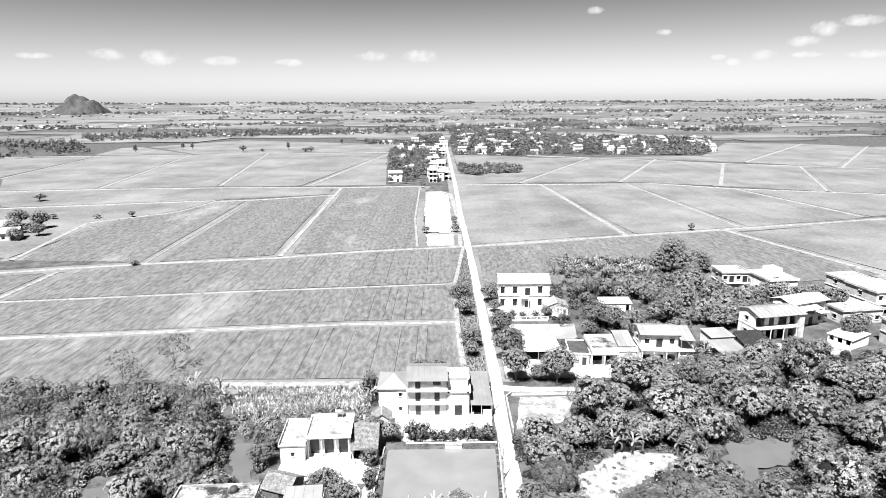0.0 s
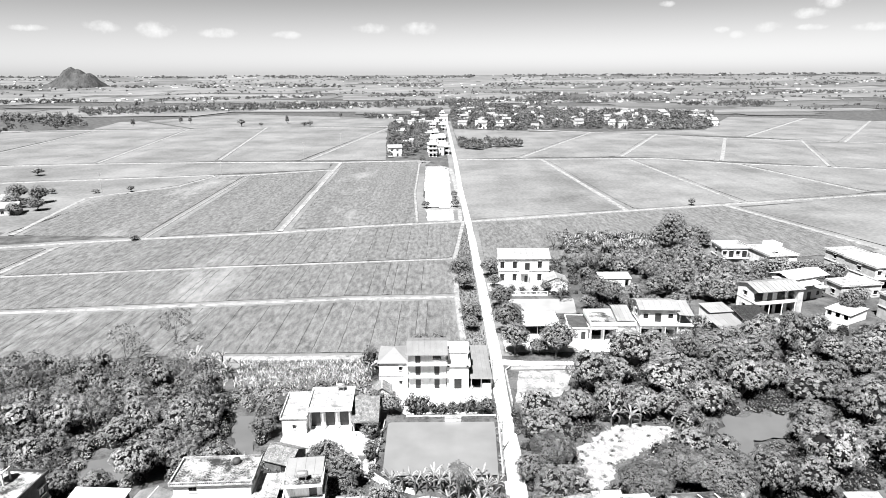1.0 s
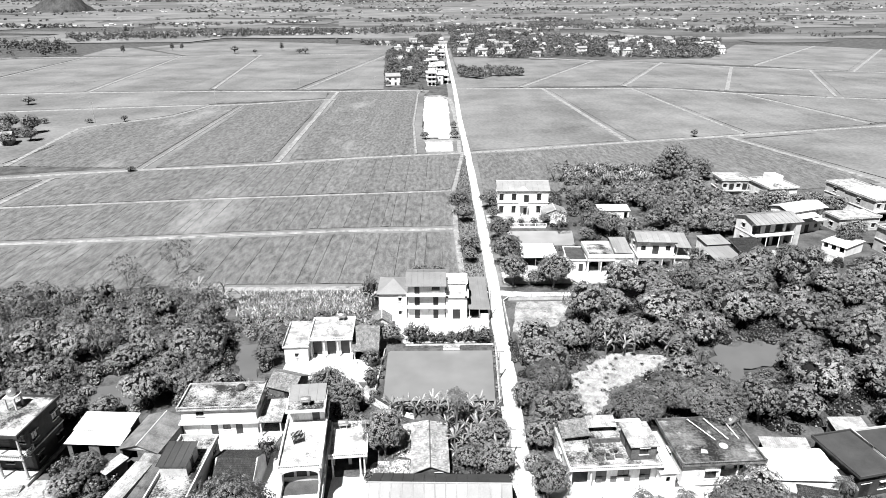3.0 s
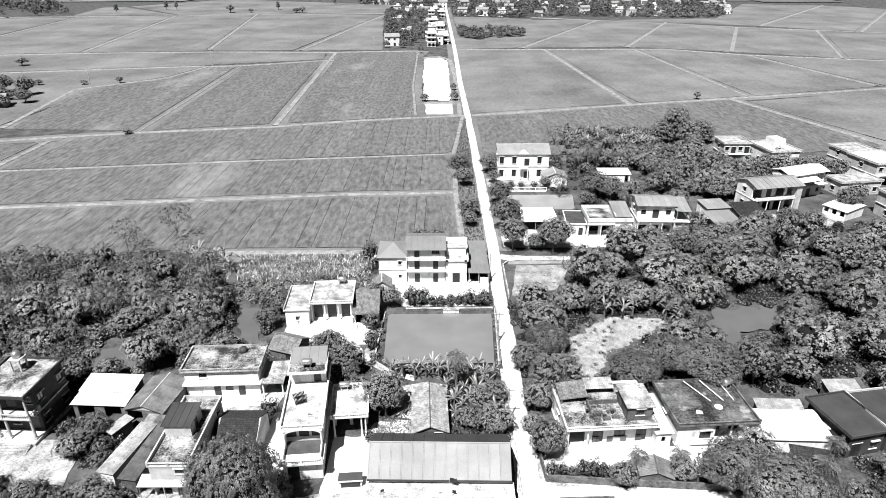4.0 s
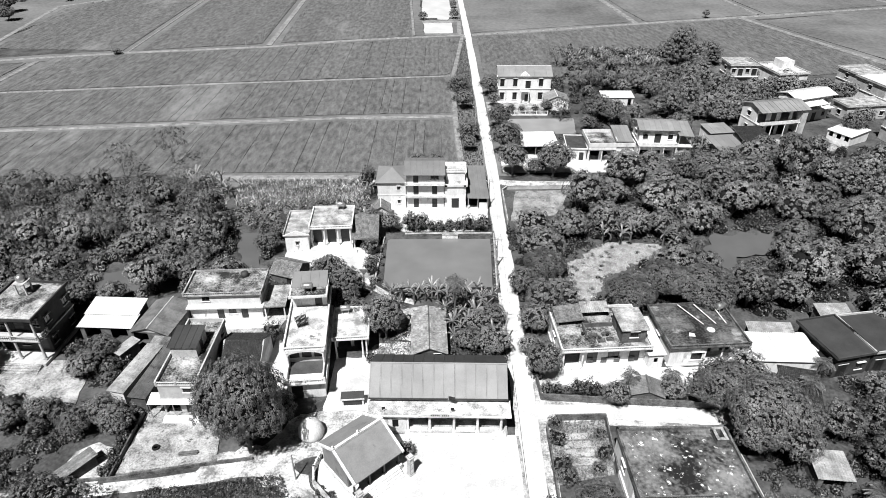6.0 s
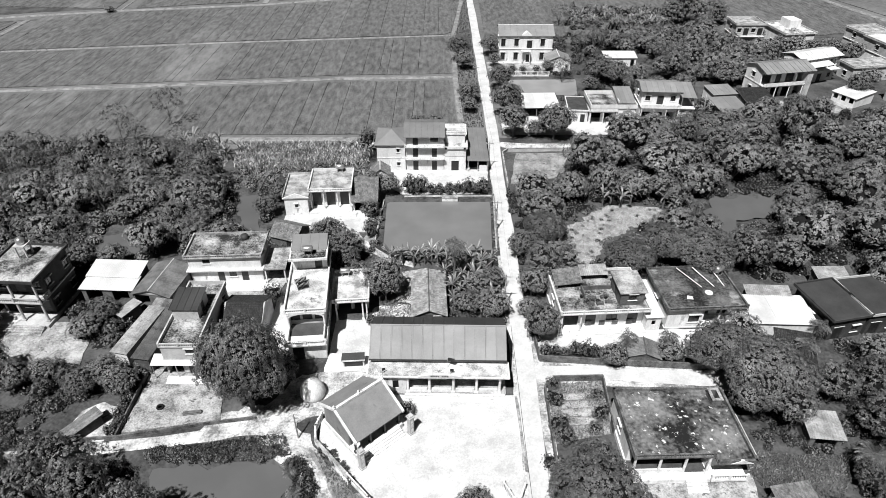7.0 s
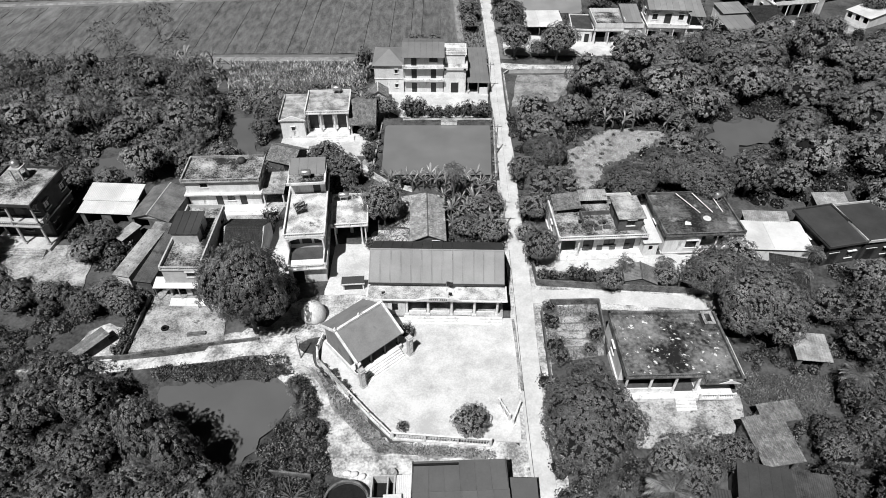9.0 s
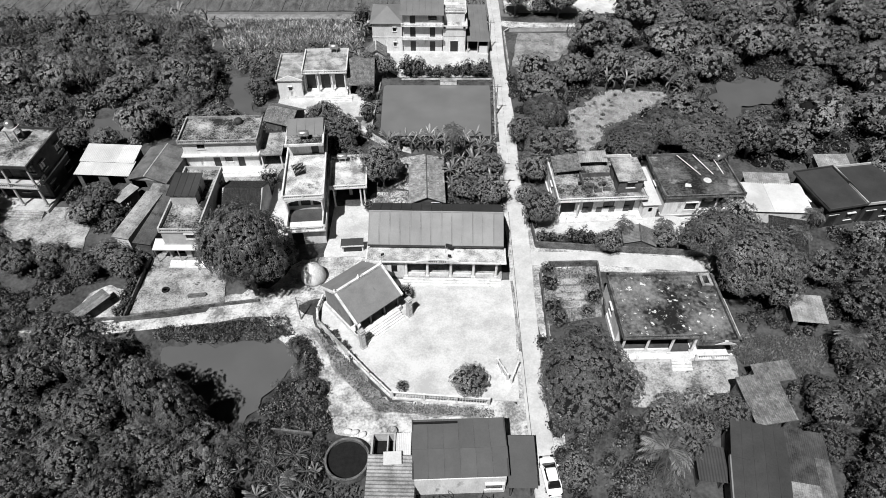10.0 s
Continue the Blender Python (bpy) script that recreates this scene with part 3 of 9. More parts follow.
for i, p in enumerate(NEAR_FIELDS):
    field(p, True, 4.2 if i < 3 else 3.0, 0.1 if i < 3 else 0.0)
for p in FAR_FIELDS:
    field(p, False)

WAYS = [
    (1.6, [(-60, 134.6), (-49, 134.2), (-15, 134.6)]),
    (1.3, [(3.4, 175.3), (-31, 173.8), (-79, 168.5), (-125, 163.8), (-270, 147)]),
    (0.35, [(3.2, 214.9), (-75.5, 206.1), (-149, 196)]),
    (1.6, [(10, 273), (-33, 265.3), (-70, 254), (-122, 244.9), (-153, 237.6), (-270, 205)]),
    (2.6, [(-69.5, 256), (-76.3, 466.8)]),
    (0.6, [(-122, 245), (-127.4, 409)]),
    (2.4, [(-72.4, 430), (-127.4, 409), (-148.5, 405), (-157.3, 367.4), (-184.5, 341.3), (-193.5, 331.8), (-180.7, 251.4)]),
    (1.6, [(-420, 440), (-258.5, 464), (-167, 470), (-78.4, 467), (-14.5, 474)]),
    (1.3, [(-380, 352), (-275, 380.5), (-151, 407.5)]),
    (2.6, [(-260, 467), (-304.8, 761)]),
    (2.6, [(-172.6, 479.6), (-217, 780)]),
    (2.6, [(-104, 477), (-65, 772)]),
    (2.0, [(-378, 529), (-409, 744)]),
    (2.2, [(-700, 728), (-525.8, 742), (-304.8, 761), (-66, 788)]),
    (2.0, [(-150, 199), (-150, 232)]),
    (1.8, [(13, 273), (89.4, 293.9), (151.7, 310), (242.7, 333.7), (430, 382)]),
    (2.6, [(89.4, 293.9), (76.2, 477)]),
    (1.3, [(153, 312.8), (142.8, 478)]),
    (1.6, [(234.4, 339), (213.4, 451)]),
    (1.2, [(11.6, 479.5), (165.5, 480.6), (213.4, 451), (303, 420.5), (460, 368)]),
    (2.6, [(61, 487.7), (165.7, 699)]),
    (3.0, [(141.3, 491.6), (230.8, 676)]),
    (3.4, [(209.7, 466), (284.5, 631)]),
    (2.2, [(272, 435), (345, 601)]),
    (1.8, [(100, 735), (165.7, 699), (284.5, 631), (409.6, 573.7), (640, 478)]),
    (3.6, [(311, 641), (516.8, 900)]),
    (3.0, [(376, 585), (571.6, 842.8)]),
    (2.6, [(141.5, 305), (166, 222), (172, 195)]),
    (1.6, [(5.2, 137), (4.2, 175), (4.4, 216), (9.2, 272)]),
    (1.2, [(-11.5, 272), (-15.5, 340), (-17, 452), (-14, 474)]),
]
for i, (w, pts) in enumerate(WAYS):
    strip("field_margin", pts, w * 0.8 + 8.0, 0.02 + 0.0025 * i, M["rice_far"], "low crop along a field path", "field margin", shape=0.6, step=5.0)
    strip("field_path", pts, w * 0.85, 0.28 + 0.005 * i, M["dike"], "raised dry grassy path between rice fields", "field path", shape=0.5, step=5.0)


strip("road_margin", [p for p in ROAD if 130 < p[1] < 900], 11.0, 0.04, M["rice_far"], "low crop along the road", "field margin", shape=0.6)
strip("pond_bank", [(-8.5, 301), (4.5, 300.5), (8.6, 315), (7.6, 380), (5.4, 434), (-2, 448), (-12, 444), (-16, 424), (-14, 380), (-11.4, 318), (-8.5, 301)], 2.6, 0.05, M["dike"], "dry grassy pond bank", "bank", shape=1.0, step=4.0)
strip("pond_bank", [(-10, 275.5), (8, 275.5), (8.2, 299), (-10.6, 299), (-10, 275.5)], 2.0, 0.045, M["dike"], "dry grassy pond bank", "bank", shape=1.0, step=4.0)


# ---- plants ----
def quads(centre, normal, along, length, width, corners=4):
    """Many leaf blades as one mesh: arrays of centres, normals and directions; small far leaves have three corners."""
    n = len(centre)
    a = along - normal * np.sum(along * normal, 1, keepdims=True)
    a /= np.linalg.norm(a, axis=1, keepdims=True) + 1e-9
    s = np.cross(normal, a)
    L, W = length[:, None] / 2, width[:, None] / 2
    tip = centre + a * L - normal * L * 0.25
    if corners == 3:
        rows = [centre - a * L * 0.8 - s * W, centre - a * L * 0.6 + s * W * 1.2, tip]
    else:
        rows = [centre - a * L, centre + s * W, tip, centre - s * W]
    v = np.stack(rows, 1).reshape(-1, 3)
    g = Geo()
    g.v = [tuple(p) for p in v.tolist()]
    g.f = [tuple(range(corners * i, corners * (i + 1))) for i in range(n)]
    return g


def unit(rng, n):
    d = rng.normal(size=(n, 3))
    return d / np.linalg.norm(d, axis=1, keepdims=True)


def leaf_ball(seed, rx, rz, n, leaf, z):
    """A small round bush of n leaves about height z."""
    rng = np.random.default_rng(seed)
    d = unit(rng, n)
    c = d * np.array([rx, rx, rz]) * rng.uniform(0.55, 1.05, (n, 1)) + np.array([0, 0, z])
    nm = d + unit(rng, n) * 0.7 + np.array([0, 0, 0.3])
    nm /= np.linalg.norm(nm, axis=1, keepdims=True)
    return quads(c, nm, unit(rng, n), leaf * rng.uniform(0.7, 1.4, n), leaf * 0.6 * rng.uniform(0.7, 1.4, n))


def crown(seed, r, h, base, lobes, n, leaf, low=-0.35, loose=0.0, corners=4):
    """Leaves set in rosettes over many rounded lobes, and a near-black second body that holds the crown's inner shade.
    """
    rng = np.random.default_rng(seed)
    d = unit(rng, lobes)
    d[:, 2] = np.abs(d[:, 2]) * 1.2 + low
    lc = d * np.array([r, r, h / 2]) * rng.uniform(0.45, 0.78, (lobes, 1))
    lr = r * rng.uniform(0.22, 0.38, lobes)
    lc[0], lr[0] = (0, 0, 0), r * (0.6 if loose else 0.74)
    pick = rng.choice(lobes, n * 3, p=lr ** 2 / np.sum(lr ** 2))
    dd = unit(rng, n * 3)
    rough = 1 + 0.16 * np.sin(dd[:, 0] * 9 + pick) * np.sin(dd[:, 1] * 8 + pick * 2) + rng.uniform(-0.10, 0.10 + loose, n * 3)
    p = lc[pick] + dd * (lr[pick] * rough)[:, None] * np.array([1, 1, 0.85])
    deep = dd[:, 2] < -0.25
    for k in range(lobes):
        deep |= (np.linalg.norm((p - lc[k]) / np.array([1, 1, 0.85]), axis=1) < lr[k] * 0.84) & (pick != k)
    # leaves gather in small tufts at the twigs' ends, with dark gaps between them
    per = 24
    keep = np.where(~deep)[0]
    cell = leaf * 0.8
    while len(keep) > n // per:
        keep = keep[np.sort(np.unique(np.floor(p[keep] / cell).astype(int), axis=0, return_index=True)[1])]
        cell *= 1.05
    c, dr = np.repeat(p[keep], per, 0), np.repeat(dd[keep], per, 0)
    big = np.repeat(rng.uniform(0.7, 1.35, len(keep)), per) * min(leaf * 1.9, 0.55)
    out = unit(rng, len(c)) + dr * 0.9 + np.array([0, 0, 0.3])
    out /= np.linalg.norm(out, axis=1, keepdims=True)
    c = c + out * (big * rng.uniform(0.7, 1.1, len(c)))[:, None] + np.array([0, 0, base + h / 2])
    nm = dr * 0.5 + out * 0.9 + unit(rng, len(c)) * 0.12
    nm /= np.linalg.norm(nm, axis=1, keepdims=True)
    g = quads(c, nm, unit(rng, len(c)), leaf * rng.uniform(0.8, 1.4, len(c)), leaf * 0.6 * rng.uniform(0.7, 1.3, len(c)), corners)
    core = Geo()
    bm = bmesh.new()
    bmesh.ops.create_icosphere(bm, subdivisions=1, radius=1)
    sv = [v.co.copy() for v in bm.verts]
    sf = [tuple(v.index for v in f.verts) for f in bm.faces]
    bm.free()
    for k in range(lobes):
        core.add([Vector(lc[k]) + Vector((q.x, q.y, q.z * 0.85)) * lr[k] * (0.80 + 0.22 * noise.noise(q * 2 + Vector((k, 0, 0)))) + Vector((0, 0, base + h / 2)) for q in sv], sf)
    return g, core, lc + np.array([0, 0, base + h / 2])


def tree_kind(name, label, seed, r, h, base, lobes, n, leaf, material="leaf", loose=0.0, category="tree", core=True, group="village trees", corners=4, stem=1.0, low=-0.35):
    g, c, tips = crown(seed, r, h, base, lobes, n, leaf, low, loose=loose, corners=corners)
    t = thing(name, pose(0, 0, -50), label, category, group)
    trunk = Geo()
    top = base + h * 0.45
    lean = random.uniform(-0.3, 0.3)
    trunk.tube([(0, 0, -0.3), (lean * 0.3, 0.1, base * 0.6), (lean, 0, top)], [stem * (0.05 * r + 0.06), stem * (0.04 * r + 0.05), stem * (0.02 * r + 0.02)], 8)
    for q in tips[1:7]:
        trunk.tube([(lean * 0.3, 0.05, base * 0.7), (q[0] * 0.5, q[1] * 0.5, (base + q[2]) / 2 + 0.2), tuple(q)], [stem * 0.03 * r, stem * 0.02 * r, stem * 0.01 * r], 5)
    part("trunk", trunk, M["bark"], t)
    k = part("crown", g, M[material], t)
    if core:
        part("inner_foliage", c, M["shade_core"], k, smooth=True)
    return t


KINDS = {
    "longan": [tree_kind("fruit_tree", "dense round dark-leaved fruit tree", 10 + i, 5.0, 6.6, 2.0, 46, 29000, 0.155, corners=3) for i in range(3)],
    "small": [tree_kind("fruit_tree", "small dense dark-leaved tree", 20 + i, 3.0, 4.6, 0.9, 28, 5200, 0.18, "leaf_sunlit", corners=3) for i in range(3)],
    "longan_far": [tree_kind("orchard_tree", "dense round dark orchard tree", 60 + i, 5.0, 7.0, 1.2, 36, 4400, 0.34, "leaf_sunlit", corners=3) for i in range(4)],
    "longan_mid": [tree_kind("orchard_tree", "dense round dark orchard tree", 80 + i, 5.0, 7.0, 1.2, 36, 6400, 0.26, corners=3) for i in range(3)],
    "small_mid": [tree_kind("low_tree", "low dense dark-leaved tree among shrubs", 90 + i, 3.0, 4.8, 0.9, 22, 3400, 0.23, corners=3) for i in range(2)],
    "small_far": [tree_kind("low_tree", "low dense dark-leaved tree among shrubs", 70 + i, 3.0, 4.8, 0.9, 22, 1900, 0.31, "leaf_sunlit", corners=3) for i in range(3)],
    "light": [tree_kind("light_tree", "loose light-leaved tree with an airy crown", 30 + i, 3.2, 5.6, 1.6, 22, 2400, 0.27, "leaf_light", 0.7, core=False, corners=3) for i in range(2)],
    "wispy": [tree_kind("wispy_tree", "thin tree with sparse feathery leaves and bare limbs", 35, 3.2, 5.2, 2.6, 30, 1700, 0.24, "leaf", 0.8, core=False, corners=3, stem=0.35)],
    "bush": [tree_kind("bush", "rounded dark leafy garden bush", 40 + i, 1.5, 2.2, 0.2, 10, 1000, 0.18, category="bush", group="bushes", corners=3) for i in range(3)],
    "tall": [tree_kind("tall_tree", "tall tree with an upright feathery crown", 50 + i, 4.0, 12.5, 0.5, 44, 6000, 0.32, "leaf_light", 0.5, corners=3, low=-0.8) for i in range(2)],
}
placed = 0


def plant(kind, x, y, size, stretch=1.0):
    """A copy of a kind, scaled by its crown's radius in metres."""
    global placed
    r0 = {"longan": 5.0, "small": 3.0, "longan_far": 5.0, "small_far": 3.0, "longan_mid": 5.0, "small_mid": 3.0, "light": 3.2, "wispy": 3.2, "bush": 1.5, "tall": 4.2}[kind]
    s = size / r0
    if kind == "bush":
        stretch *= random.uniform(0.7, 1.7)
    m = pose(x, y, 0, 0, 0, random.uniform(0, 360)) @ Matrix.Diagonal((s, s, s * stretch * random.uniform(0.78, 1.2), 1))
    t = copy_thing(KINDS[kind][placed % len(KINDS[kind])], m)
    placed += 1
    return t


def blade(g, base, heading, length, width, rise, droop, n=6):
    """One long arching leaf with a folded midrib."""
    h = Vector((math.cos(heading), math.sin(heading), 0))
    s = Vector((-h.y, h.x, 0))
    rows = []
    for i in range(n + 1):
        u = i / n
        p = Vector(base) + h * length * u * (1 - 0.25 * u) + Vector((0, 0, rise * u - droop * u * u))
        w = width * (0.25 + 1.5 * u * (1.15 - u)) * (1 if i < n else 0.2)
        rows.append([p - s * w / 2 - Vector((0, 0, 0.06)), p, p + s * w / 2 - Vector((0, 0, 0.06))])
    g.add([q for r in rows for q in r], [(3 * i + k, 3 * i + k + 1, 3 * i + k + 4, 3 * i + k + 3) for i in range(n) for k in range(2)])


def banana(seed, leaves=11, wide=(0.26, 0.46), name="banana_plant", label="banana plant with long drooping torn leaves", category="banana plant", group="banana plants", material="banana_leaf", stem=2.0):
    rnd = random.Random(seed)
    t = thing(name, pose(0, 0, -50), label, category, group)
    part("stem", Geo().tube([(0, 0, -0.2), (0.05, 0, stem / 2), (0.0, 0.05, stem + 0.2)], [0.16, 0.14, 0.08], 8), M["bark"], t)
    for i in range(leaves):
        g = Geo()
        blade(g, (0, 0, stem - 0.2 + rnd.uniform(0, 0.4)), i * 2.4 + rnd.uniform(-0.5, 0.5), rnd.uniform(1.4, 2.5), rnd.uniform(*wide), rnd.uniform(1.2, 3.0), rnd.uniform(0.8, 2.2))
        part("leaf", g, M[material], t)
    return t


def palm(seed, high=6.0, fronds=22, length=1.8):
    rnd = random.Random(seed)
    t = thing("palm", pose(0, 0, -50), "palm with a slim trunk and feathery fronds", "palm", "palms")
    part("trunk", Geo().tube([(0, 0, -0.2), (0.15, 0.05, high * 0.5), (0.05, 0.1, high)], [0.2, 0.13, 0.11], 8), M["bark"], t)
    for i in range(fronds):
        a = i * 2.4 + rnd.uniform(-0.2, 0.2)
        rise, droop = rnd.uniform(0.1, 1.6), rnd.uniform(0.8, 1.9)
        h = Vector((math.cos(a), math.sin(a), 0))
        s = Vector((-h.y, h.x, 0))
        g = Geo()
        pts = [Vector((0.05, 0.1, high)) + h * length * u * (1 - 0.2 * u) + Vector((0, 0, rise * u - droop * u * u)) for u in [k / 16 for k in range(17)]]
        g.tube(pts, 0.025, 4, False)
        for k in range(2, 17):
            for side in (-1, 1):
                q = pts[k]
                tip = q + s * side * 0.42 * (1.15 - abs(k / 16 - 0.5)) + h * rnd.uniform(0.2, 0.34) - Vector((0, 0, rnd.uniform(0.1, 0.3)))
                mid = (q + tip) / 2
                g.add([q, mid + h * 0.045, tip, mid - h * 0.045], [(0, 1, 2, 3)])
        part("frond", g, M["leaf"], t)
    return t


BANANAS = [banana(i) for i in range(3)]
SPIKY = [banana(i + 7, 20, (0.10, 0.19), "spiky_shrub", "spiky shrub with long narrow arching leaves", "shrub", "spiky shrubs", "leaf_light", 0.7) for i in range(2)]
PALMS = [palm(1), palm(2, 4.0, 24, 2.2)]


def put(stock, x, y, s, k=None):
    global placed
    placed += 1
    return copy_thing(stock[placed % len(stock) if k is None else k], pose(x, y, 0, 0, 0, random.uniform(0, 360)) @ Matrix.Diagonal((s, s, s, 1)))


def grove(poly, kinds, gap, sizes, keep_off=(), tries=900):
    """Trees scattered in a polygon, never closer than gap times their size, clear of ponds and the polygons named."""
    x0, x1 = min(p[0] for p in poly), max(p[0] for p in poly)
    y0, y1 = min(p[1] for p in poly), max(p[1] for p in poly)
    done = []
    for _ in range(tries):
        x, y, r = random.uniform(x0, x1), random.uniform(y0, y1), random.uniform(*sizes)
        if not inside(x, y, poly):
            continue
        if any(math.hypot(x - a, y - b) < gap * (r + c) for a, b, c in done):
            continue
        if any(inside(x, y, p) or edge_gap(x, y, p) < r * 0.75 for p in keep_off):
            continue
        done.append((x, y, r))
        plant(random.choice(kinds), x, y, r)
    return done


def undergrowth(name, poly, n, label, keep_off=(), size=(1.2, 2.6), high=(1.2, 3.6), blades=150, leaf=0.36, material="leaf_shadowed", seed=1):
    """Uncountable shrubs that fill the gaps between the trees, joined."""
    rng = np.random.default_rng(seed)
    x0, x1 = min(p[0] for p in poly), max(p[0] for p in poly)
    y0, y1 = min(p[1] for p in poly), max(p[1] for p in poly)
    cs, ns, done = [], [], 0
    heart = Geo()
    for _ in range(n * 8):
        x, y, r, h = rng.uniform(x0, x1), rng.uniform(y0, y1), rng.uniform(*size), rng.uniform(*high)
        if done >= n or not inside(x, y, poly) or any(inside(x, y, p) or edge_gap(x, y, p) < r * 0.6 for p in keep_off):
            continue
        done += 1
        d = unit(rng, blades)
        d[:, 2] = np.abs(d[:, 2])
        a0 = rng.uniform(0, 6)
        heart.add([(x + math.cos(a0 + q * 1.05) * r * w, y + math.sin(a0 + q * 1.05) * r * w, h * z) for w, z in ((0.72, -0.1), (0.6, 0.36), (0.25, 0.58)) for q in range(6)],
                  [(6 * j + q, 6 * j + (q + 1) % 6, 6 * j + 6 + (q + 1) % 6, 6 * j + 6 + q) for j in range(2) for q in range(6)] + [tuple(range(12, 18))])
        cs.append(d * np.array([r, r, h * 0.8]) * rng.uniform(0.5, 1.0, (blades, 1)) * (1 + 0.2 * np.sin(d[:, :1] * 7 + x) * np.sin(d[:, 1:2] * 7 + y)) + np.array([x, y, h * 0.15]))
        nm = d + unit(rng, blades) * 0.6 + np.array([0, 0, 0.3])
        ns.append(nm / np.linalg.norm(nm, axis=1, keepdims=True))
    c, nm = np.concatenate(cs), np.concatenate(ns)
    g = quads(c, nm, unit(rng, len(c)), leaf * rng.uniform(0.7, 1.5, len(c)), leaf * 0.7 * rng.uniform(0.7, 1.4, len(c)), 3)
    ob = solid(name, g, M[material], label, "undergrowth", kind="stuff")
    # dark bodies under the blades paint the shade inside the shrubs
    part("inner_foliage", heart, M["shade_core"], ob, smooth=True)
    return ob


def tufts(name, poly, n, leaf, high, label, material="grass", seed=1):
    """Uncountable grass or weeds over a polygon."""
    rng = np.random.default_rng(seed)
    x0, x1 = min(p[0] for p in poly), max(p[0] for p in poly)
    y0, y1 = min(p[1] for p in poly), max(p[1] for p in poly)
    c = []
    while len(c) < n:
        x, y = rng.uniform(x0, x1), rng.uniform(y0, y1)
        if inside(x, y, poly):
            c.append((x, y, high * rng.uniform(0.3, 1.0)))
    c = np.array(c)
    nm = unit(rng, n)
    nm[:, 2] = np.abs(nm[:, 2]) * 0.5
    nm /= np.linalg.norm(nm, axis=1, keepdims=True)
    al = unit(rng, n) * 0.5 + np.array([0, 0, 1.0])
    g = quads(c, nm, al, high * rng.uniform(0.8, 1.8, n), leaf * rng.uniform(0.6, 1.4, n))
    return solid(name, g, M[material], label, "grass", kind="stuff")


# ---- houses ----
OPEN = {"w": (1.2, 1.0, 1.35), "W": (1.7, 0.9, 1.5), "d": (1.1, 0.0, 2.2), "D": (1.6, 0.0, 2.35), "o": (2.6, 0.0, 2.5), "n": (0.6, 1.2, 0.9), "T": (1.3, 0.7, 2.3), "G": (1.7, 0.0, 3.1)}


def openings(row, length, z, high):
    """(kind, x0, x1, z0, z1) for a row of letters spaced evenly along a wall."""
    out = []
    for i, c in enumerate(row):
        if c in OPEN:
            w, s, h = OPEN[c]
            w = min(w, length / len(row) * 0.8)
            x = length * (i + 0.5) / len(row)
            out.append((c, x - w / 2, x + w / 2, z + s, min(z + s + h, z + high - 0.25)))
    return out


def wall_set(root, w, d, z, high, rows, material, thick=0.2, x=0.0, y=0.0):
    """Four walls of one storey with windows and doors in them; rows: letters for front, right, back and left."""
    sides = [(pose(x, y, 0), w, rows[0]), (pose(x + w, y, 0, 0, 0, 90), d, rows[1]), (pose(x + w, y + d, 0, 0, 0, 180), w, rows[2]), (pose(x, y + d, 0, 0, 0, -90), d, rows[3])]
    for k, (m, length, row) in enumerate(sides):
        ops = openings(row, length, z, high)
        a, b = (0, length) if k % 2 == 0 else (thick, length - thick)
        part("wall", Geo().wall(a, b, 0, thick, z, z + high, [o[1:] for o in ops]).turned(m), material, root)
        for c, x0, x1, z0, z1 in ops:
            if c == "o":
                continue
            if c in "wWnT":
                f = Geo()
                for q in ((x0, z0, x1, z0 + 0.07), (x0, z1 - 0.07, x1, z1), (x0, z0 + 0.07, x0 + 0.07, z1 - 0.07), (x1 - 0.07, z0 + 0.07, x1, z1 - 0.07), ((x0 + x1) / 2 - 0.04, z0 + 0.07, (x0 + x1) / 2 + 0.04, z1 - 0.07)):
                    f.box(q[0], 0.06, q[1], q[2], 0.13, q[3])
                win = part("window", f.turned(m), M["shutter"], root, "dark timber window")
                part("pane", Geo().box(x0 + 0.07, 0.09, z0 + 0.07, x1 - 0.07, 0.11, z1 - 0.07).turned(m), M["glass"], win)
                part("sill", Geo().box(x0 - 0.12, -0.14, z0 - 0.09, x1 + 0.12, 0.0, z0).turned(m), M["trim"], win)
                part("hood", Geo().box(x0 - 0.15, -0.3, z1 + 0.06, x1 + 0.15, 0.0, z1 + 0.15).turned(m), M["trim"], win)
            else:
                f = Geo().box(x0, 0.09, z0, x1, 0.15, z1)
                for i in range(2):
                    for a2, b2 in ((0.12, 0.95), (1.1, z1 - z0 - 0.15)):
                        u0 = x0 + (x1 - x0) * i / 2 + 0.08
                        f.box(u0, 0.07, z0 + a2, u0 + (x1 - x0) / 2 - 0.16, 0.089, z0 + b2)
                door = part("door", f.turned(m), M["shutter"], root, "dark panelled double door")
                part("lintel", Geo().box(x0 - 0.1, -0.06, z1 + 0.03, x1 + 0.1, 0.0, z1 + 0.13).turned(m), M["trim"], door)


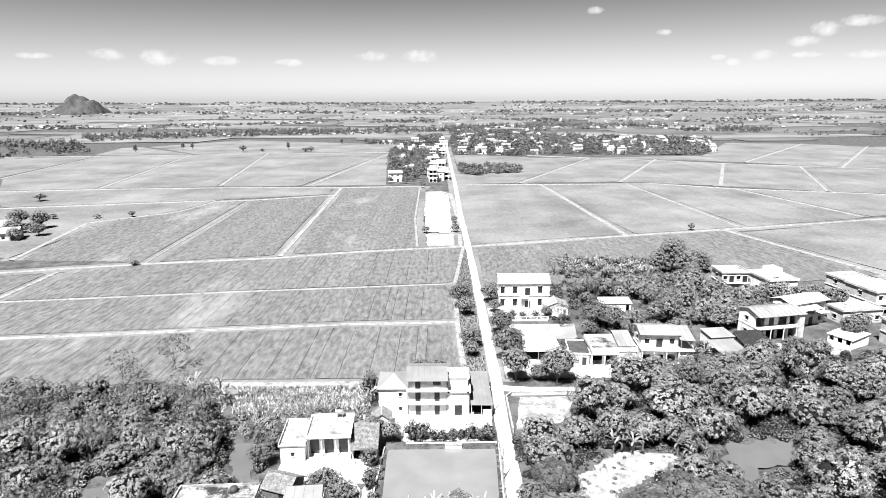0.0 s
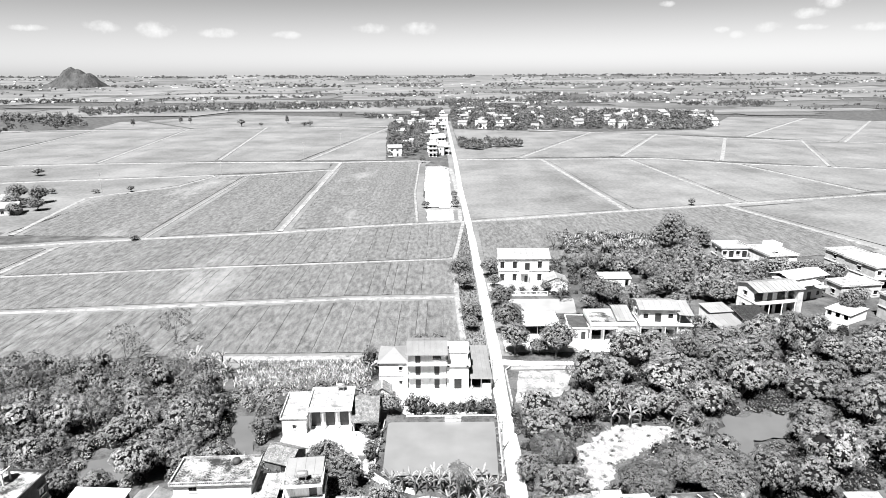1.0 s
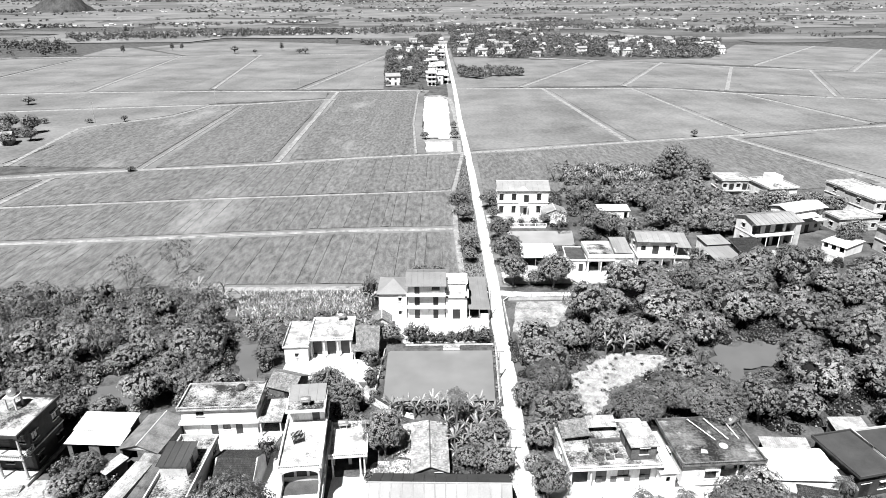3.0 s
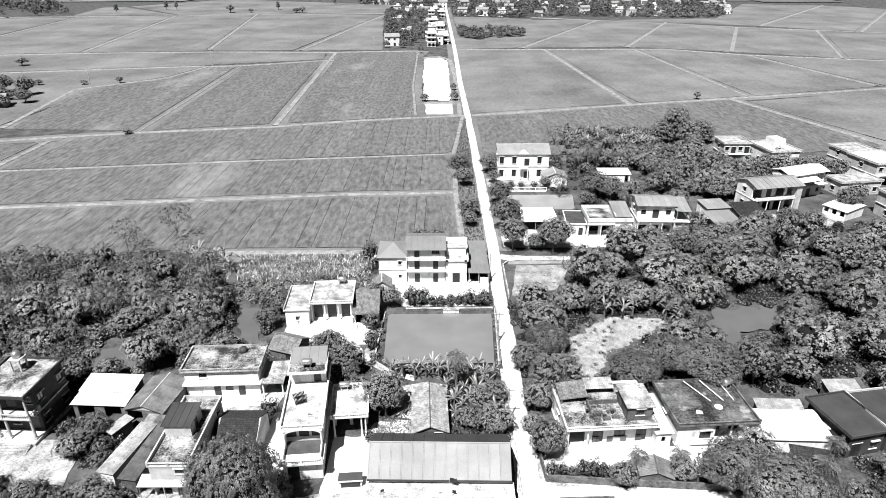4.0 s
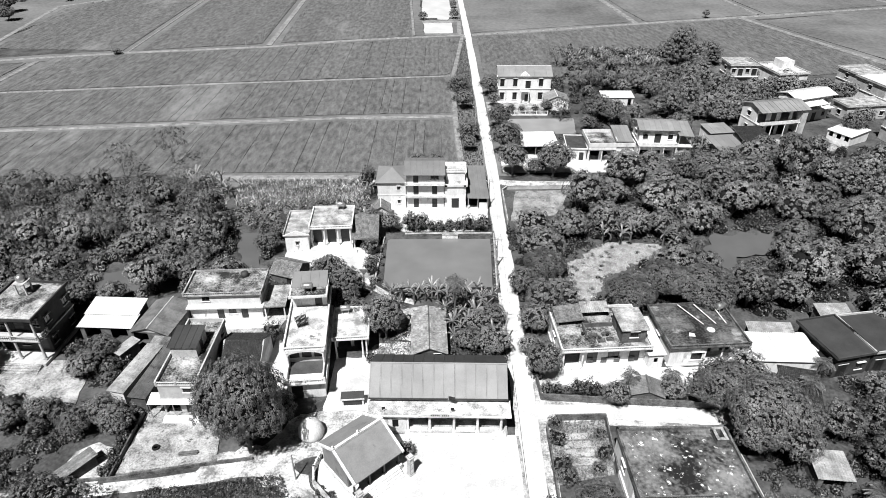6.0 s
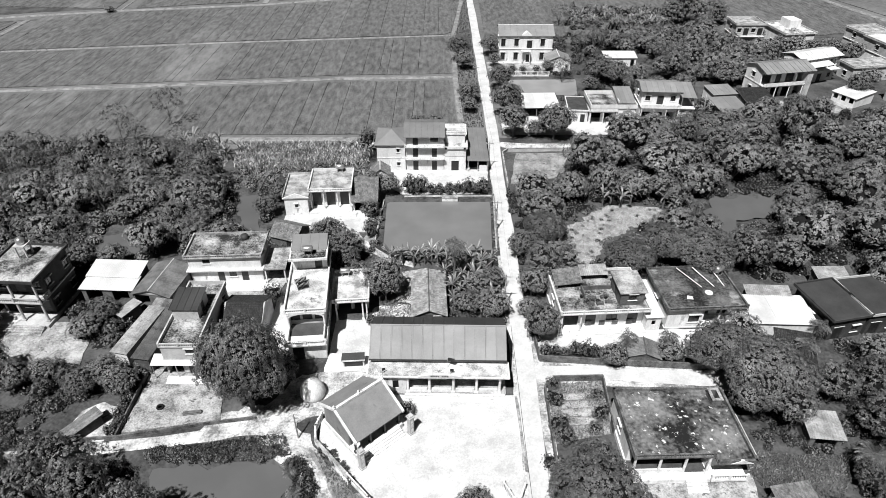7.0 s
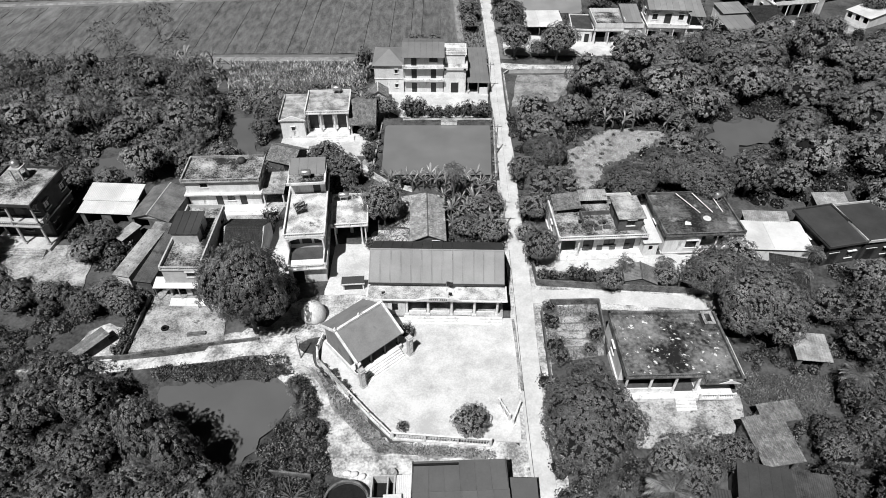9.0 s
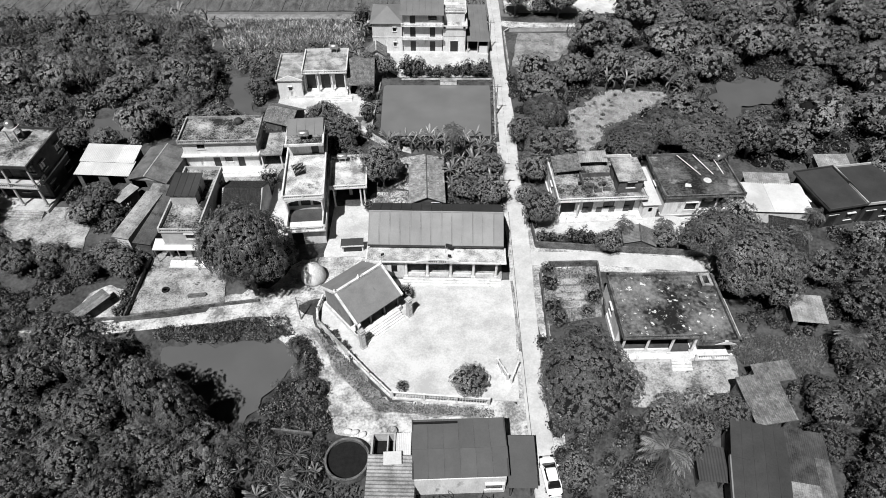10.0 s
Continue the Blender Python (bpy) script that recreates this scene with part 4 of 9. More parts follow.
def balustrade(root, pts, z, material, high=0.62, every=0.28, posts=True):
    """Posts, rails and turned balusters along a line of points."""
    for (a, b), (c, d) in zip(pts, pts[1:]):
        n = math.hypot(c - a, d - b)
        m = Matrix.Translation((a, b, z)) @ Matrix.Rotation(math.atan2(d - b, c - a), 4, "Z")
        part("top_rail", Geo().box(0, -0.09, high - 0.1, n, 0.09, high).turned(m), material, root)
        part("bottom_rail", Geo().box(0, -0.07, 0.0, n, 0.07, 0.08).turned(m), material, root)
        g = Geo()
        k = max(1, int(n / every))
        for i in range(k):
            x = (i + 0.5) * n / k
            g.lathe([(0.035, 0.08), (0.07, 0.22), (0.03, 0.4), (0.05, high - 0.1)], x, 0, 5)
        tagged(part("balustrade_infill", g.turned(m), material, root), kind="stuff")
        if posts:
            for i in range(max(2, int(n / 3.2)) + 1):
                x = n * i / max(2, int(n / 3.2))
                part("post", Geo().box(x - 0.12, -0.12, 0, x + 0.12, 0.12, high + 0.08).turned(m), material, root)


def flat_roof(root, x0, y0, x1, y1, z, over=0.35, top="roof_pale", rim="plaster", rail="front", parapet=0.35):
    """A slab with a cornice, a screed, a low parapet round it and a balustrade where named."""
    slab = part("roof_slab", Geo().box(x0 - over, y0 - over, z, x1 + over, y1 + over, z + 0.16).box(x0 - over + 0.1, y0 - over + 0.1, z - 0.12, x1 + over - 0.1, y1 + over - 0.1, z - 0.001), M[rim], root)
    part("screed", Geo().box(x0 - over + 0.2, y0 - over + 0.2, z + 0.161, x1 + over - 0.2, y1 + over - 0.2, z + 0.19), M[top], slab, "stained roof screed")
    a, b, c, d = x0 - over, y0 - over, x1 + over, y1 + over
    t = 0.16
    zz = z + 0.161
    if rail != "all":
        for name, q in (("left", (a, b + t, a + t, d)), ("right", (c - t, b + t, c, d)), ("back", (a + t, d - t, c - t, d))):
            part("parapet", Geo().box(q[0], q[1], zz, q[2], q[3], zz + parapet).box(q[0] - 0.03, q[1] - 0.0, zz + parapet + 0.001, q[2] + 0.03, q[3] + 0.0, zz + parapet + 0.06), M[rim], root)
    if rail == "front":
        balustrade(root, [(a + 0.12, b + 0.12), (c - 0.12, b + 0.12)], zz, M[rim], 0.5)
    elif rail == "all":
        balustrade(root, [(a + 0.12, d - 0.12), (a + 0.12, b + 0.12), (c - 0.12, b + 0.12), (c - 0.12, d - 0.12), (a + 0.12, d - 0.12)], zz, M[rim], 0.6)
    elif rail == "solid":
        part("parapet", Geo().box(a, b, zz, c, b + t, zz + parapet), M[rim], root)
    return zz + 0.03


def sheet_roof(root, a, b, c, d, material, pieces=6, thick=0.05, rib=0.06, label=""):
    """A pitched roof of sheets with standing ribs: a and b are the eave's ends, c and d the ridge's."""
    a, b, c, d = (Vector(p) for p in (a, b, c, d))
    up = (b - a).cross(d - a).normalized()
    base = Geo()
    for i in range(pieces):
        u, v = i / pieces, (i + 1) / pieces - 0.0012
        p = [a.lerp(b, u), a.lerp(b, v), d.lerp(c, v), d.lerp(c, u)]
        g = Geo().slab(*p, thick)
        q = [a.lerp(b, u), a.lerp(b, u + 0.006 + 0.03 / max(0.3, (b - a).length)), d.lerp(c, u + 0.006 + 0.03 / max(0.3, (b - a).length)), d.lerp(c, u)]
        q = [s + up * rib for s in q]
        g.slab(*q, rib)
        k = part("sheet", g, material, root, label)
    return root


def ribbed(root, a, b, c, d, material, wave=0.28, high=0.05, name="sheet", label="", pieces=1):
    """Corrugated sheeting between an eave a-b and a ridge d-c, cut into pieces along the eave."""
    a, b, c, d = (Vector(p) for p in (a, b, c, d))
    up = (b - a).cross(d - a).normalized()
    for j in range(pieces):
        u0, u1 = j / pieces, (j + 1) / pieces
        n = max(4, int((b - a).length * (u1 - u0) / wave) * 2)
        g = Geo()
        lift = up * (0.012 * (j % 2))
        for i in range(n + 1):
            u = u0 + (u1 - u0) * i / n
            o = up * (high if i % 2 else 0.0) + lift
            for p, q in ((a.lerp(b, u), 0), (d.lerp(c, u), 0)):
                g.v += [tuple(p + o), tuple(p + o - up * 0.03)]
        for i in range(n):
            k = 4 * i
            g.f += [(k, k + 4, k + 6, k + 2), (k + 1, k + 3, k + 7, k + 5), (k, k + 1, k + 5, k + 4), (k + 2, k + 6, k + 7, k + 3)]
        k = 4 * n
        g.f += [(0, 2, 3, 1), (k, k + 1, k + 3, k + 2)]
        part(name, g, material, root, label)


def tiles(root, a, b, c, d, material, size=(0.24, 0.30)):
    """Overlapping clay tiles in courses between an eave a-b and a ridge d-c."""
    a, b, c, d = (Vector(p) for p in (a, b, c, d))
    up = (b - a).cross(d - a).normalized()
    nu, nv = max(3, int((b - a).length / size[0])), max(3, int((d - a).length / size[1]))
    g = Geo()
    for j in range(nv):
        for i in range(nu):
            v0, v1 = j / nv, min(1, (j + 1.25) / nv)
            u0, u1 = (i + 0.04) / nu, (i + 0.96) / nu
            w = random.uniform(0, 0.02)
            p = [a.lerp(b, u0).lerp(d.lerp(c, u0), v0), a.lerp(b, u1).lerp(d.lerp(c, u1), v0), a.lerp(b, u1).lerp(d.lerp(c, u1), v1), a.lerp(b, u0).lerp(d.lerp(c, u0), v1)]
            hi = [p[0] + up * (0.07 + w), p[1] + up * (0.07 + w), p[2] + up * 0.02, p[3] + up * 0.02]
            mid = [(hi[0] + hi[1]) / 2 + up * 0.035, (hi[2] + hi[3]) / 2 + up * 0.035]
            g.add(hi + mid + [p[0], p[1]], [(0, 4, 5, 3), (4, 1, 2, 5), (6, 7, 1, 4, 0)])
    tagged(part("tiles", g, material, root, "weathered clay tiles"), kind="stuff")
    part("roof_deck", Geo().slab(a, b, c, d, 0.06), M["wood"], root)


def gable(root, x0, y0, x1, y1, eave, ridge, cover, material, wall, over=0.35, along="x"):
    """A pitched roof on two slopes with its gable walls; along: the ridge's direction."""
    if along == "x":
        ym = (y0 + y1) / 2
        s = (ridge - eave) / (ym - y0)
        A, B = (x0 - over, y0 - over, eave - s * over), (x1 + over, y0 - over, eave - s * over)
        C, D = (x1 + over, ym, ridge), (x0 - over, ym, ridge)
        E2, F = (x1 + over, y1 + over, eave - s * over), (x0 - over, y1 + over, eave - s * over)
        cover(root, A, B, C, D, material)
        cover(root, E2, F, D, C, material)
        for x in (x0, x1 - 0.2):
            part("gable_wall", Geo().add([(x, y0, eave - 0.1), (x, y1, eave - 0.1), (x, ym, ridge - 0.1), (x + 0.2, y0, eave - 0.1), (x + 0.2, y1, eave - 0.1), (x + 0.2, ym, ridge - 0.1)], [(0, 2, 1), (3, 4, 5), (0, 1, 4, 3), (1, 2, 5, 4), (2, 0, 3, 5)]), wall, root)
        part("ridge_cap", Geo().tube([D, C], 0.11, 6), wall, root)
    else:
        xm = (x0 + x1) / 2
        s = (ridge - eave) / (xm - x0)
        A, B = (x1 + over, y0 - over, eave - s * over), (x1 + over, y1 + over, eave - s * over)
        C, D = (xm, y1 + over, ridge), (xm, y0 - over, ridge)
        E2, F = (x0 - over, y1 + over, eave - s * over), (x0 - over, y0 - over, eave - s * over)
        cover(root, A, B, C, D, material)
        cover(root, E2, F, D, C, material)
        for y in (y0, y1 - 0.2):
            part("gable_wall", Geo().add([(x0, y, eave - 0.1), (x1, y, eave - 0.1), (xm, y, ridge - 0.1), (x0, y + 0.2, eave - 0.1), (x1, y + 0.2, eave - 0.1), (xm, y + 0.2, ridge - 0.1)], [(0, 1, 2), (3, 5, 4), (0, 3, 4, 1), (1, 4, 5, 2), (2, 5, 3, 0)]), wall, root)
        part("ridge_cap", Geo().tube([D, C], 0.11, 6), wall, root)


def steps(root, x0, x1, y, z, n, material, deep=0.32):
    for i in range(n):
        part("step", Geo().box(x0, y - deep * (n - i), 0, x1, y - deep * (n - i - 1) - 0.003, z * (i + 1) / n), material, root)


def column(root, x, y, z0, z1, material, r=0.16):
    part("column", Geo().box(x - r * 1.4, y - r * 1.4, z0, x + r * 1.4, y + r * 1.4, z0 + 0.25).lathe([(r, z0 + 0.25), (r * 0.95, (z0 + z1) / 2), (r * 0.85, z1 - 0.2)], x, y, 10).box(x - r * 1.3, y - r * 1.3, z1 - 0.2, x + r * 1.3, y + r * 1.3, z1), material, root)


def water_tank(x, y, z, ang, r=0.55, length=1.5):
    t = thing("water_tank", pose(x, y, z, 0, 0, ang), "shiny steel water tank lying on a frame on a roof", "water tank", "roof water tanks")
    prof = [(0.1, -length / 2 - 0.08), (r * 0.8, -length / 2), (r, -length / 2 + 0.1), (r, length / 2 - 0.1), (r * 0.8, length / 2), (0.1, length / 2 + 0.08)]
    part("drum", Geo().lathe(prof, 0, 0, 14).turned(Matrix.Translation((0, 0, r + 0.55)) @ Matrix.Rotation(math.pi / 2, 4, "Y")), M["metal"], t, smooth=True)
    for sx in (-0.5, 0.5):
        for sy in (-0.4, 0.4):
            part("leg", Geo().box(sx - 0.04, sy - 0.04, 0, sx + 0.04, sy + 0.04, 0.75), M["metal"], t)
    return t


def house(name, x, y, ang, label, category="house"):
    return thing(name, pose(x, y, 0, 0, 0, ang), label, category, "village houses")


# ---- village hall beside the yard ----
def village_hall():
    r = house("village_hall", -9.65, 56.0, -1, "long white village hall with a grey tin roof and columned porch", "hall")
    part("plinth", Geo().box(0, 0.4, 0, 18.4, 10.6, 0.5), M["concrete"], r)
    steps(r, 4.8, 18.2, 0.4, 0.5, 3, M["trim"], 0.38)
    wall_set(r, 18.0, 7.8, 0.5, 4.3, ("...DwDwDw", "ww", "wwww", "w.w"), M["plaster"], x=0.2, y=2.8)
    # the closed room beside the porch
    part("room_wall", Geo().wall(0.2, 5.0, 0.6, 0.8, 0.5, 3.75, [(0.8, 2.0, 1.3, 2.7), (3.2, 4.0, 1.3, 2.7)]), M["plaster"], r)
    part("room_wall", Geo().box(0.2, 0.8, 0.5, 0.4, 2.8, 3.75), M["plaster"], r)
    part("room_wall", Geo().box(4.8, 0.8, 0.5, 5.0, 2.8, 3.75), M["plaster"], r)
    for x in (1.4, 3.6):
        part("pane", Geo().box(x - 0.6, 0.68, 1.3, x + 0.6, 0.7, 2.7), M["glass"], r)
    for x in (5.2, 8.1, 11.3, 14.4, 17.5):
        column(r, x, 0.75, 0.5, 3.75, M["trim"], 0.19)
    for x0, x1 in ((5.5, 7.8), (8.4, 11.0), (11.6, 14.1), (14.7, 17.2)):
        part("low_wall", Geo().box(x0, 0.65, 0.5, x1, 0.85, 1.15), M["trim"], r)
    part("porch_slab", Geo().box(-0.2, 0.05, 3.75, 18.7, 2.95, 3.95).box(-0.1, 0.15, 3.6, 18.6, 0.4, 3.749), M["trim"], r)
    part("porch_deck", Geo().box(0, 0.25, 3.951, 18.5, 2.79, 3.98), M["roof_pale"], r, "stained flat porch roof")
    # the low arched name board over the porch
    g = Geo()
    n = 18
    for i in range(n + 1):
        u = i / n
        x, top = 6.7 + 5.6 * u, 4.16 + 0.42 * math.sin(math.pi * u) ** 1.3
        g.v += [(x, -0.02, 3.96), (x, 0.22, 3.96), (x, 0.22, top), (x, -0.02, top)]
    g.f = [(4 * i + k, 4 * i + (k + 1) % 4, 4 * i + 4 + (k + 1) % 4, 4 * i + 4 + k) for i in range(n) for k in range(4)] + [(0, 3, 2, 1), (4 * n, 4 * n + 1, 4 * n + 2, 4 * n + 3)]
    p = part("pediment", g, M["trim"], r)
    part("moulding", Geo().tube([(6.6 + 5.8 * i / 16, -0.04, 4.2 + 0.42 * math.sin(math.pi * i / 16) ** 1.3) for i in range(17)], 0.06, 5), M["trim"], p)
    for i in range(10):
        if i != 5:
            part("letter_bar", Geo().box(8.3 + i * 0.24, -0.05, 4.12, 8.47 + i * 0.24, -0.024, 4.32), M["shutter"], p)
    for x in (8.2, 11.2):
        part("door_sign", Geo().box(x + 1.0, 2.72, 3.0, x + 2.0, 2.78, 3.35), M["shutter"], r, "dark sign over a door")
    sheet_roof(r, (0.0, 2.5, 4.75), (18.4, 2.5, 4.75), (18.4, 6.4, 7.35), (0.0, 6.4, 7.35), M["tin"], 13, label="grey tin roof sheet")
    # the slope away from the sun: its shade is painted with the darker tin
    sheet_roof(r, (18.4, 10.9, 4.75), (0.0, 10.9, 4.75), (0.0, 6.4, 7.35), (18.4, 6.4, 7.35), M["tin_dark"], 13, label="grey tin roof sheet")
    part("ridge_cap", Geo().slab((0, 6.28, 7.36), (18.4, 6.28, 7.36), (18.4, 6.4, 7.44), (0, 6.4, 7.44), 0.05).slab((0, 6.4, 7.44), (18.4, 6.4, 7.44), (18.4, 6.52, 7.36), (0, 6.52, 7.36), 0.05), M["tin_pale"], r)
    part("gutter", Geo().box(0.0, 2.3, 4.62, 18.4, 2.48, 4.76), M["tin_dark"], r)
    for x in (0.2, 18.0):
        part("gable_wall", Geo().add([(x, 2.8, 4.8), (x, 10.6, 4.8), (x, 6.4, 7.2), (x + 0.2, 2.8, 4.8), (x + 0.2, 10.6, 4.8), (x + 0.2, 6.4, 7.2)], [(0, 2, 1), (3, 4, 5), (0, 1, 4, 3), (1, 2, 5, 4), (2, 0, 3, 5)]), M["plaster"], r)


def temple():
    r = house("pavilion_temple", -10.2, 46.15, 42, "small temple with a smooth grey gable roof and open columned front", "temple")
    part("plinth", Geo().box(0, 0, 0, 7.2, 7.2, 0.9), M["trim"], r)
    for i in range(5):
        part("step", Geo().box(0.6, -0.3 * (5 - i), 0, 6.6, -0.3 * (4 - i) - 0.003, 0.9 * (i + 1) / 5), M["trim"], r)
    part("wall", Geo().wall(0.2, 7.0, 6.8, 7.0, 0.9, 3.9), M["plaster_grey"], r)
    part("wall", Geo().box(0.2, 1.7, 0.9, 0.4, 6.8, 3.9), M["temple_tile"], r)
    part("wall", Geo().box(6.8, 1.7, 0.9, 7.0, 6.8, 3.9), M["plaster"], r)
    # front wall and columns near black: the eave's shade is put into their colour
    part("front_wall", Geo().wall(0.4, 6.8, 1.7, 1.9, 0.9, 3.9, [(0.7, 2.3, 0.9, 3.2), (2.8, 4.4, 0.9, 3.2), (4.9, 6.5, 0.9, 3.2)]), M["shutter"], r)
    for x in (0.3, 2.5, 4.7, 6.9):
        column(r, x, 0.45, 0.9, 3.55, M["shutter"], 0.15)
    for x in (0.2, 6.8):
        part("gable_wall", Geo().add([(x, 0.2, 3.5), (x, 7.4, 3.5), (x, 3.9, 5.6), (x + 0.2, 0.2, 3.5), (x + 0.2, 7.4, 3.5), (x + 0.2, 3.9, 5.6)], [(0, 2, 1), (3, 4, 5), (0, 1, 4, 3), (1, 2, 5, 4), (2, 0, 3, 5)]), M["temple_tile"], r)
    for a, b, c, d in (((-0.1, -0.2, 3.45), (7.3, -0.2, 3.45), (7.3, 3.9, 5.75), (-0.1, 3.9, 5.75)), ((7.3, 7.9, 3.45), (-0.1, 7.9, 3.45), (-0.1, 3.9, 5.75), (7.3, 3.9, 5.75))):
        part("roof_slope", Geo().slab(a, b, c, d, 0.14), M["temple_tile"], r, "smooth grey rendered roof slope")
    part("ridge_cap", Geo().box(-0.15, 3.74, 5.72, 7.35, 4.06, 6.05), M["trim"], r)
    for x in (-0.15, 7.05):
        g = Geo()
        g.slab((x, -0.3, 3.62), (x + 0.3, -0.3, 3.62), (x + 0.3, 3.9, 5.95), (x, 3.9, 5.95), 0.28)
        g.slab((x + 0.3, 8.0, 3.62), (x, 8.0, 3.62), (x, 3.9, 5.95), (x + 0.3, 3.9, 5.95), 0.28)
        part("verge", g, M["trim"], r)
    for x in (0.0, 3.6, 7.2):
        part("ridge_ornament", Geo().lathe([(0.16, 6.0), (0.22, 6.15), (0.1, 6.3), (0.14, 6.42), (0.02, 6.62)], x, 3.9, 8), M["trim"], r)
    for x in (-0.35, 7.2):
        p = thing("gate_pillar", r.matrix_world @ pose(x + 0.2, -1.35, 0), "square grey pillar with panelled sides", "pillar", "temple pillars")
        part("shaft", Geo().box(-0.38, -0.38, 0, 0.38, 0.38, 0.35).box(-0.3, -0.3, 0.35, 0.3, 0.3, 3.2), M["plaster_grey"], p)
        part("cap", Geo().box(-0.42, -0.42, 3.2, 0.42, 0.42, 3.35).box(-0.3, -0.3, 3.35, 0.3, 0.3, 3.55), M["plaster_grey"], p)
        for k in range(3):
            part("panel", Geo().box(-0.2, -0.33, 0.6 + k * 0.85, 0.2, -0.304, 1.3 + k * 0.85), M["trim"], p)


def tall_house():
    """Three storeys beside the square pond, with a wing, a low block and a car port."""
    r = house("tall_house", -7.4, 119.2, 0, "white three-storey house with balconies and a grey tin roof")
    wall_set(r, 8.0, 7.5, 0.1, 3.0, ("dd", "w.", "ww", "."), M["plaster"])
    wall_set(r, 8.0, 7.5, 3.2, 2.7, ("dd", "w.", "ww", "."), M["plaster"])
    wall_set(r, 8.0, 7.5, 6.0, 2.4, ("dW", "w.", "ww", "."), M["plaster"])
    for z in (3.1, 5.9):
        part("floor_slab", Geo().box(-0.3, -1.1, z, 8.2, 8.6, z + 0.1), M["trim"], r)
        balustrade(r, [(-0.2, -1.0), (8.1, -1.0)], z + 0.1, M["trim"], 0.55)
    sheet_roof(r, (-0.5, -1.0, 8.3), (8.3, -1.0, 8.3), (8.3, 3.8, 9.5), (-0.5, 3.8, 9.5), M["tin_mid"], 7)
    sheet_roof(r, (8.3, 8.1, 8.3), (-0.5, 8.1, 8.3), (-0.5, 3.8, 9.5), (8.3, 3.8, 9.5), M["tin_mid"], 7)
    for x in (0.0, 7.8):
        part("gable_wall", Geo().add([(x, 0, 8.4), (x, 7.5, 8.4), (x, 3.8, 9.4), (x + 0.2, 0, 8.4), (x + 0.2, 7.5, 8.4), (x + 0.2, 3.8, 9.4)], [(0, 2, 1), (3, 4, 5), (0, 1, 4, 3), (1, 2, 5, 4), (2, 0, 3, 5)]), M["plaster"], r)
    wing = house("house_wing", -13.6, 119.0, 0, "white two-storey wing with a grey hipped tin roof")
    wall_set(wing, 6.0, 8.0, 0.1, 3.1, (".n", ".", "w", "w"), M["plaster"])
    wall_set(wing, 6.0, 8.0, 3.3, 3.0, (".n", ".", "w", "w"), M["plaster"])
    part("floor_slab", Geo().box(-0.1, -0.1, 3.2, 6.1, 8.1, 3.299), M["trim"], wing)
    for a, b, c in (((-0.4, -0.4), (6.4, -0.4), None), ((6.4, -0.4), (6.4, 8.4), None), ((6.4, 8.4), (-0.4, 8.4), None), ((-0.4, 8.4), (-0.4, -0.4), None)):
        part("roof_slope", Geo().add([(*a, 6.3), (*b, 6.3), (3, 4, 8.0), (*a, 6.24), (*b, 6.24), (3, 4, 7.9)], [(0, 1, 2), (5, 4, 3), (0, 3, 4, 1), (1, 4, 5, 2), (2, 5, 3, 0)]), M["tin"], wing)
    low = house("house_block", 0.75, 119.0, 0, "white two-storey block with a flat railed roof")
    wall_set(low, 4.6, 11.0, 0.1, 3.3, ("D", ".", "w", "."), M["plaster"])
    wall_set(low, 4.6, 11.0, 3.5, 1.8, (".", ".", ".", "."), M["plaster"])
    flat_roof(low, 0, 0, 4.6, 11.0, 5.35, 0.3, rail="solid")
    for x in (0.3, 4.3):
        part("emblem", Geo().box(x - 0.22, -0.36, 5.32, x + 0.22, -0.305, 5.72), M["dark"], low)
    wall_set(low, 4.2, 1.9, 5.55, 2.0, (".", ".", ".", "."), M["plaster"], x=0.2, y=2.2)
    flat_roof(low, 0.2, 2.2, 4.4, 4.1, 7.6, 0.2, rail="front")
    car = house("car_port", 5.45, 118.6, 0, "open car port with a sloping grey tin roof", "car port")
    sheet_roof(car, (0.2, -0.6, 3.0), (4.9, -0.6, 2.9), (4.4, 13.0, 4.4), (-0.1, 13.0, 4.4), M["tin_mid"], 5)
    for x in (0.4, 2.5, 4.6):
        for y in (0.0, 5, 10):
            part("post", Geo().box(x - 0.07, y - 0.07, 0, x + 0.07, y + 0.07, 2.95 + y * 0.09), M["metal"], car)
    # dark plaster here carries the shade inside the car port
    part("back_wall", Geo().box(0.1, 5.0, 0, 4.64, 5.2, 3.3), M["plaster_dark"], car)
    part("side_wall", Geo().box(4.65, 0.3, 0, 4.8, 12.0, 2.75), M["plaster"], car)
    part("gate_panel", Geo().box(2.8, 0.0, 0.0, 4.5, 0.08, 1.6), M["tin_white"], car)


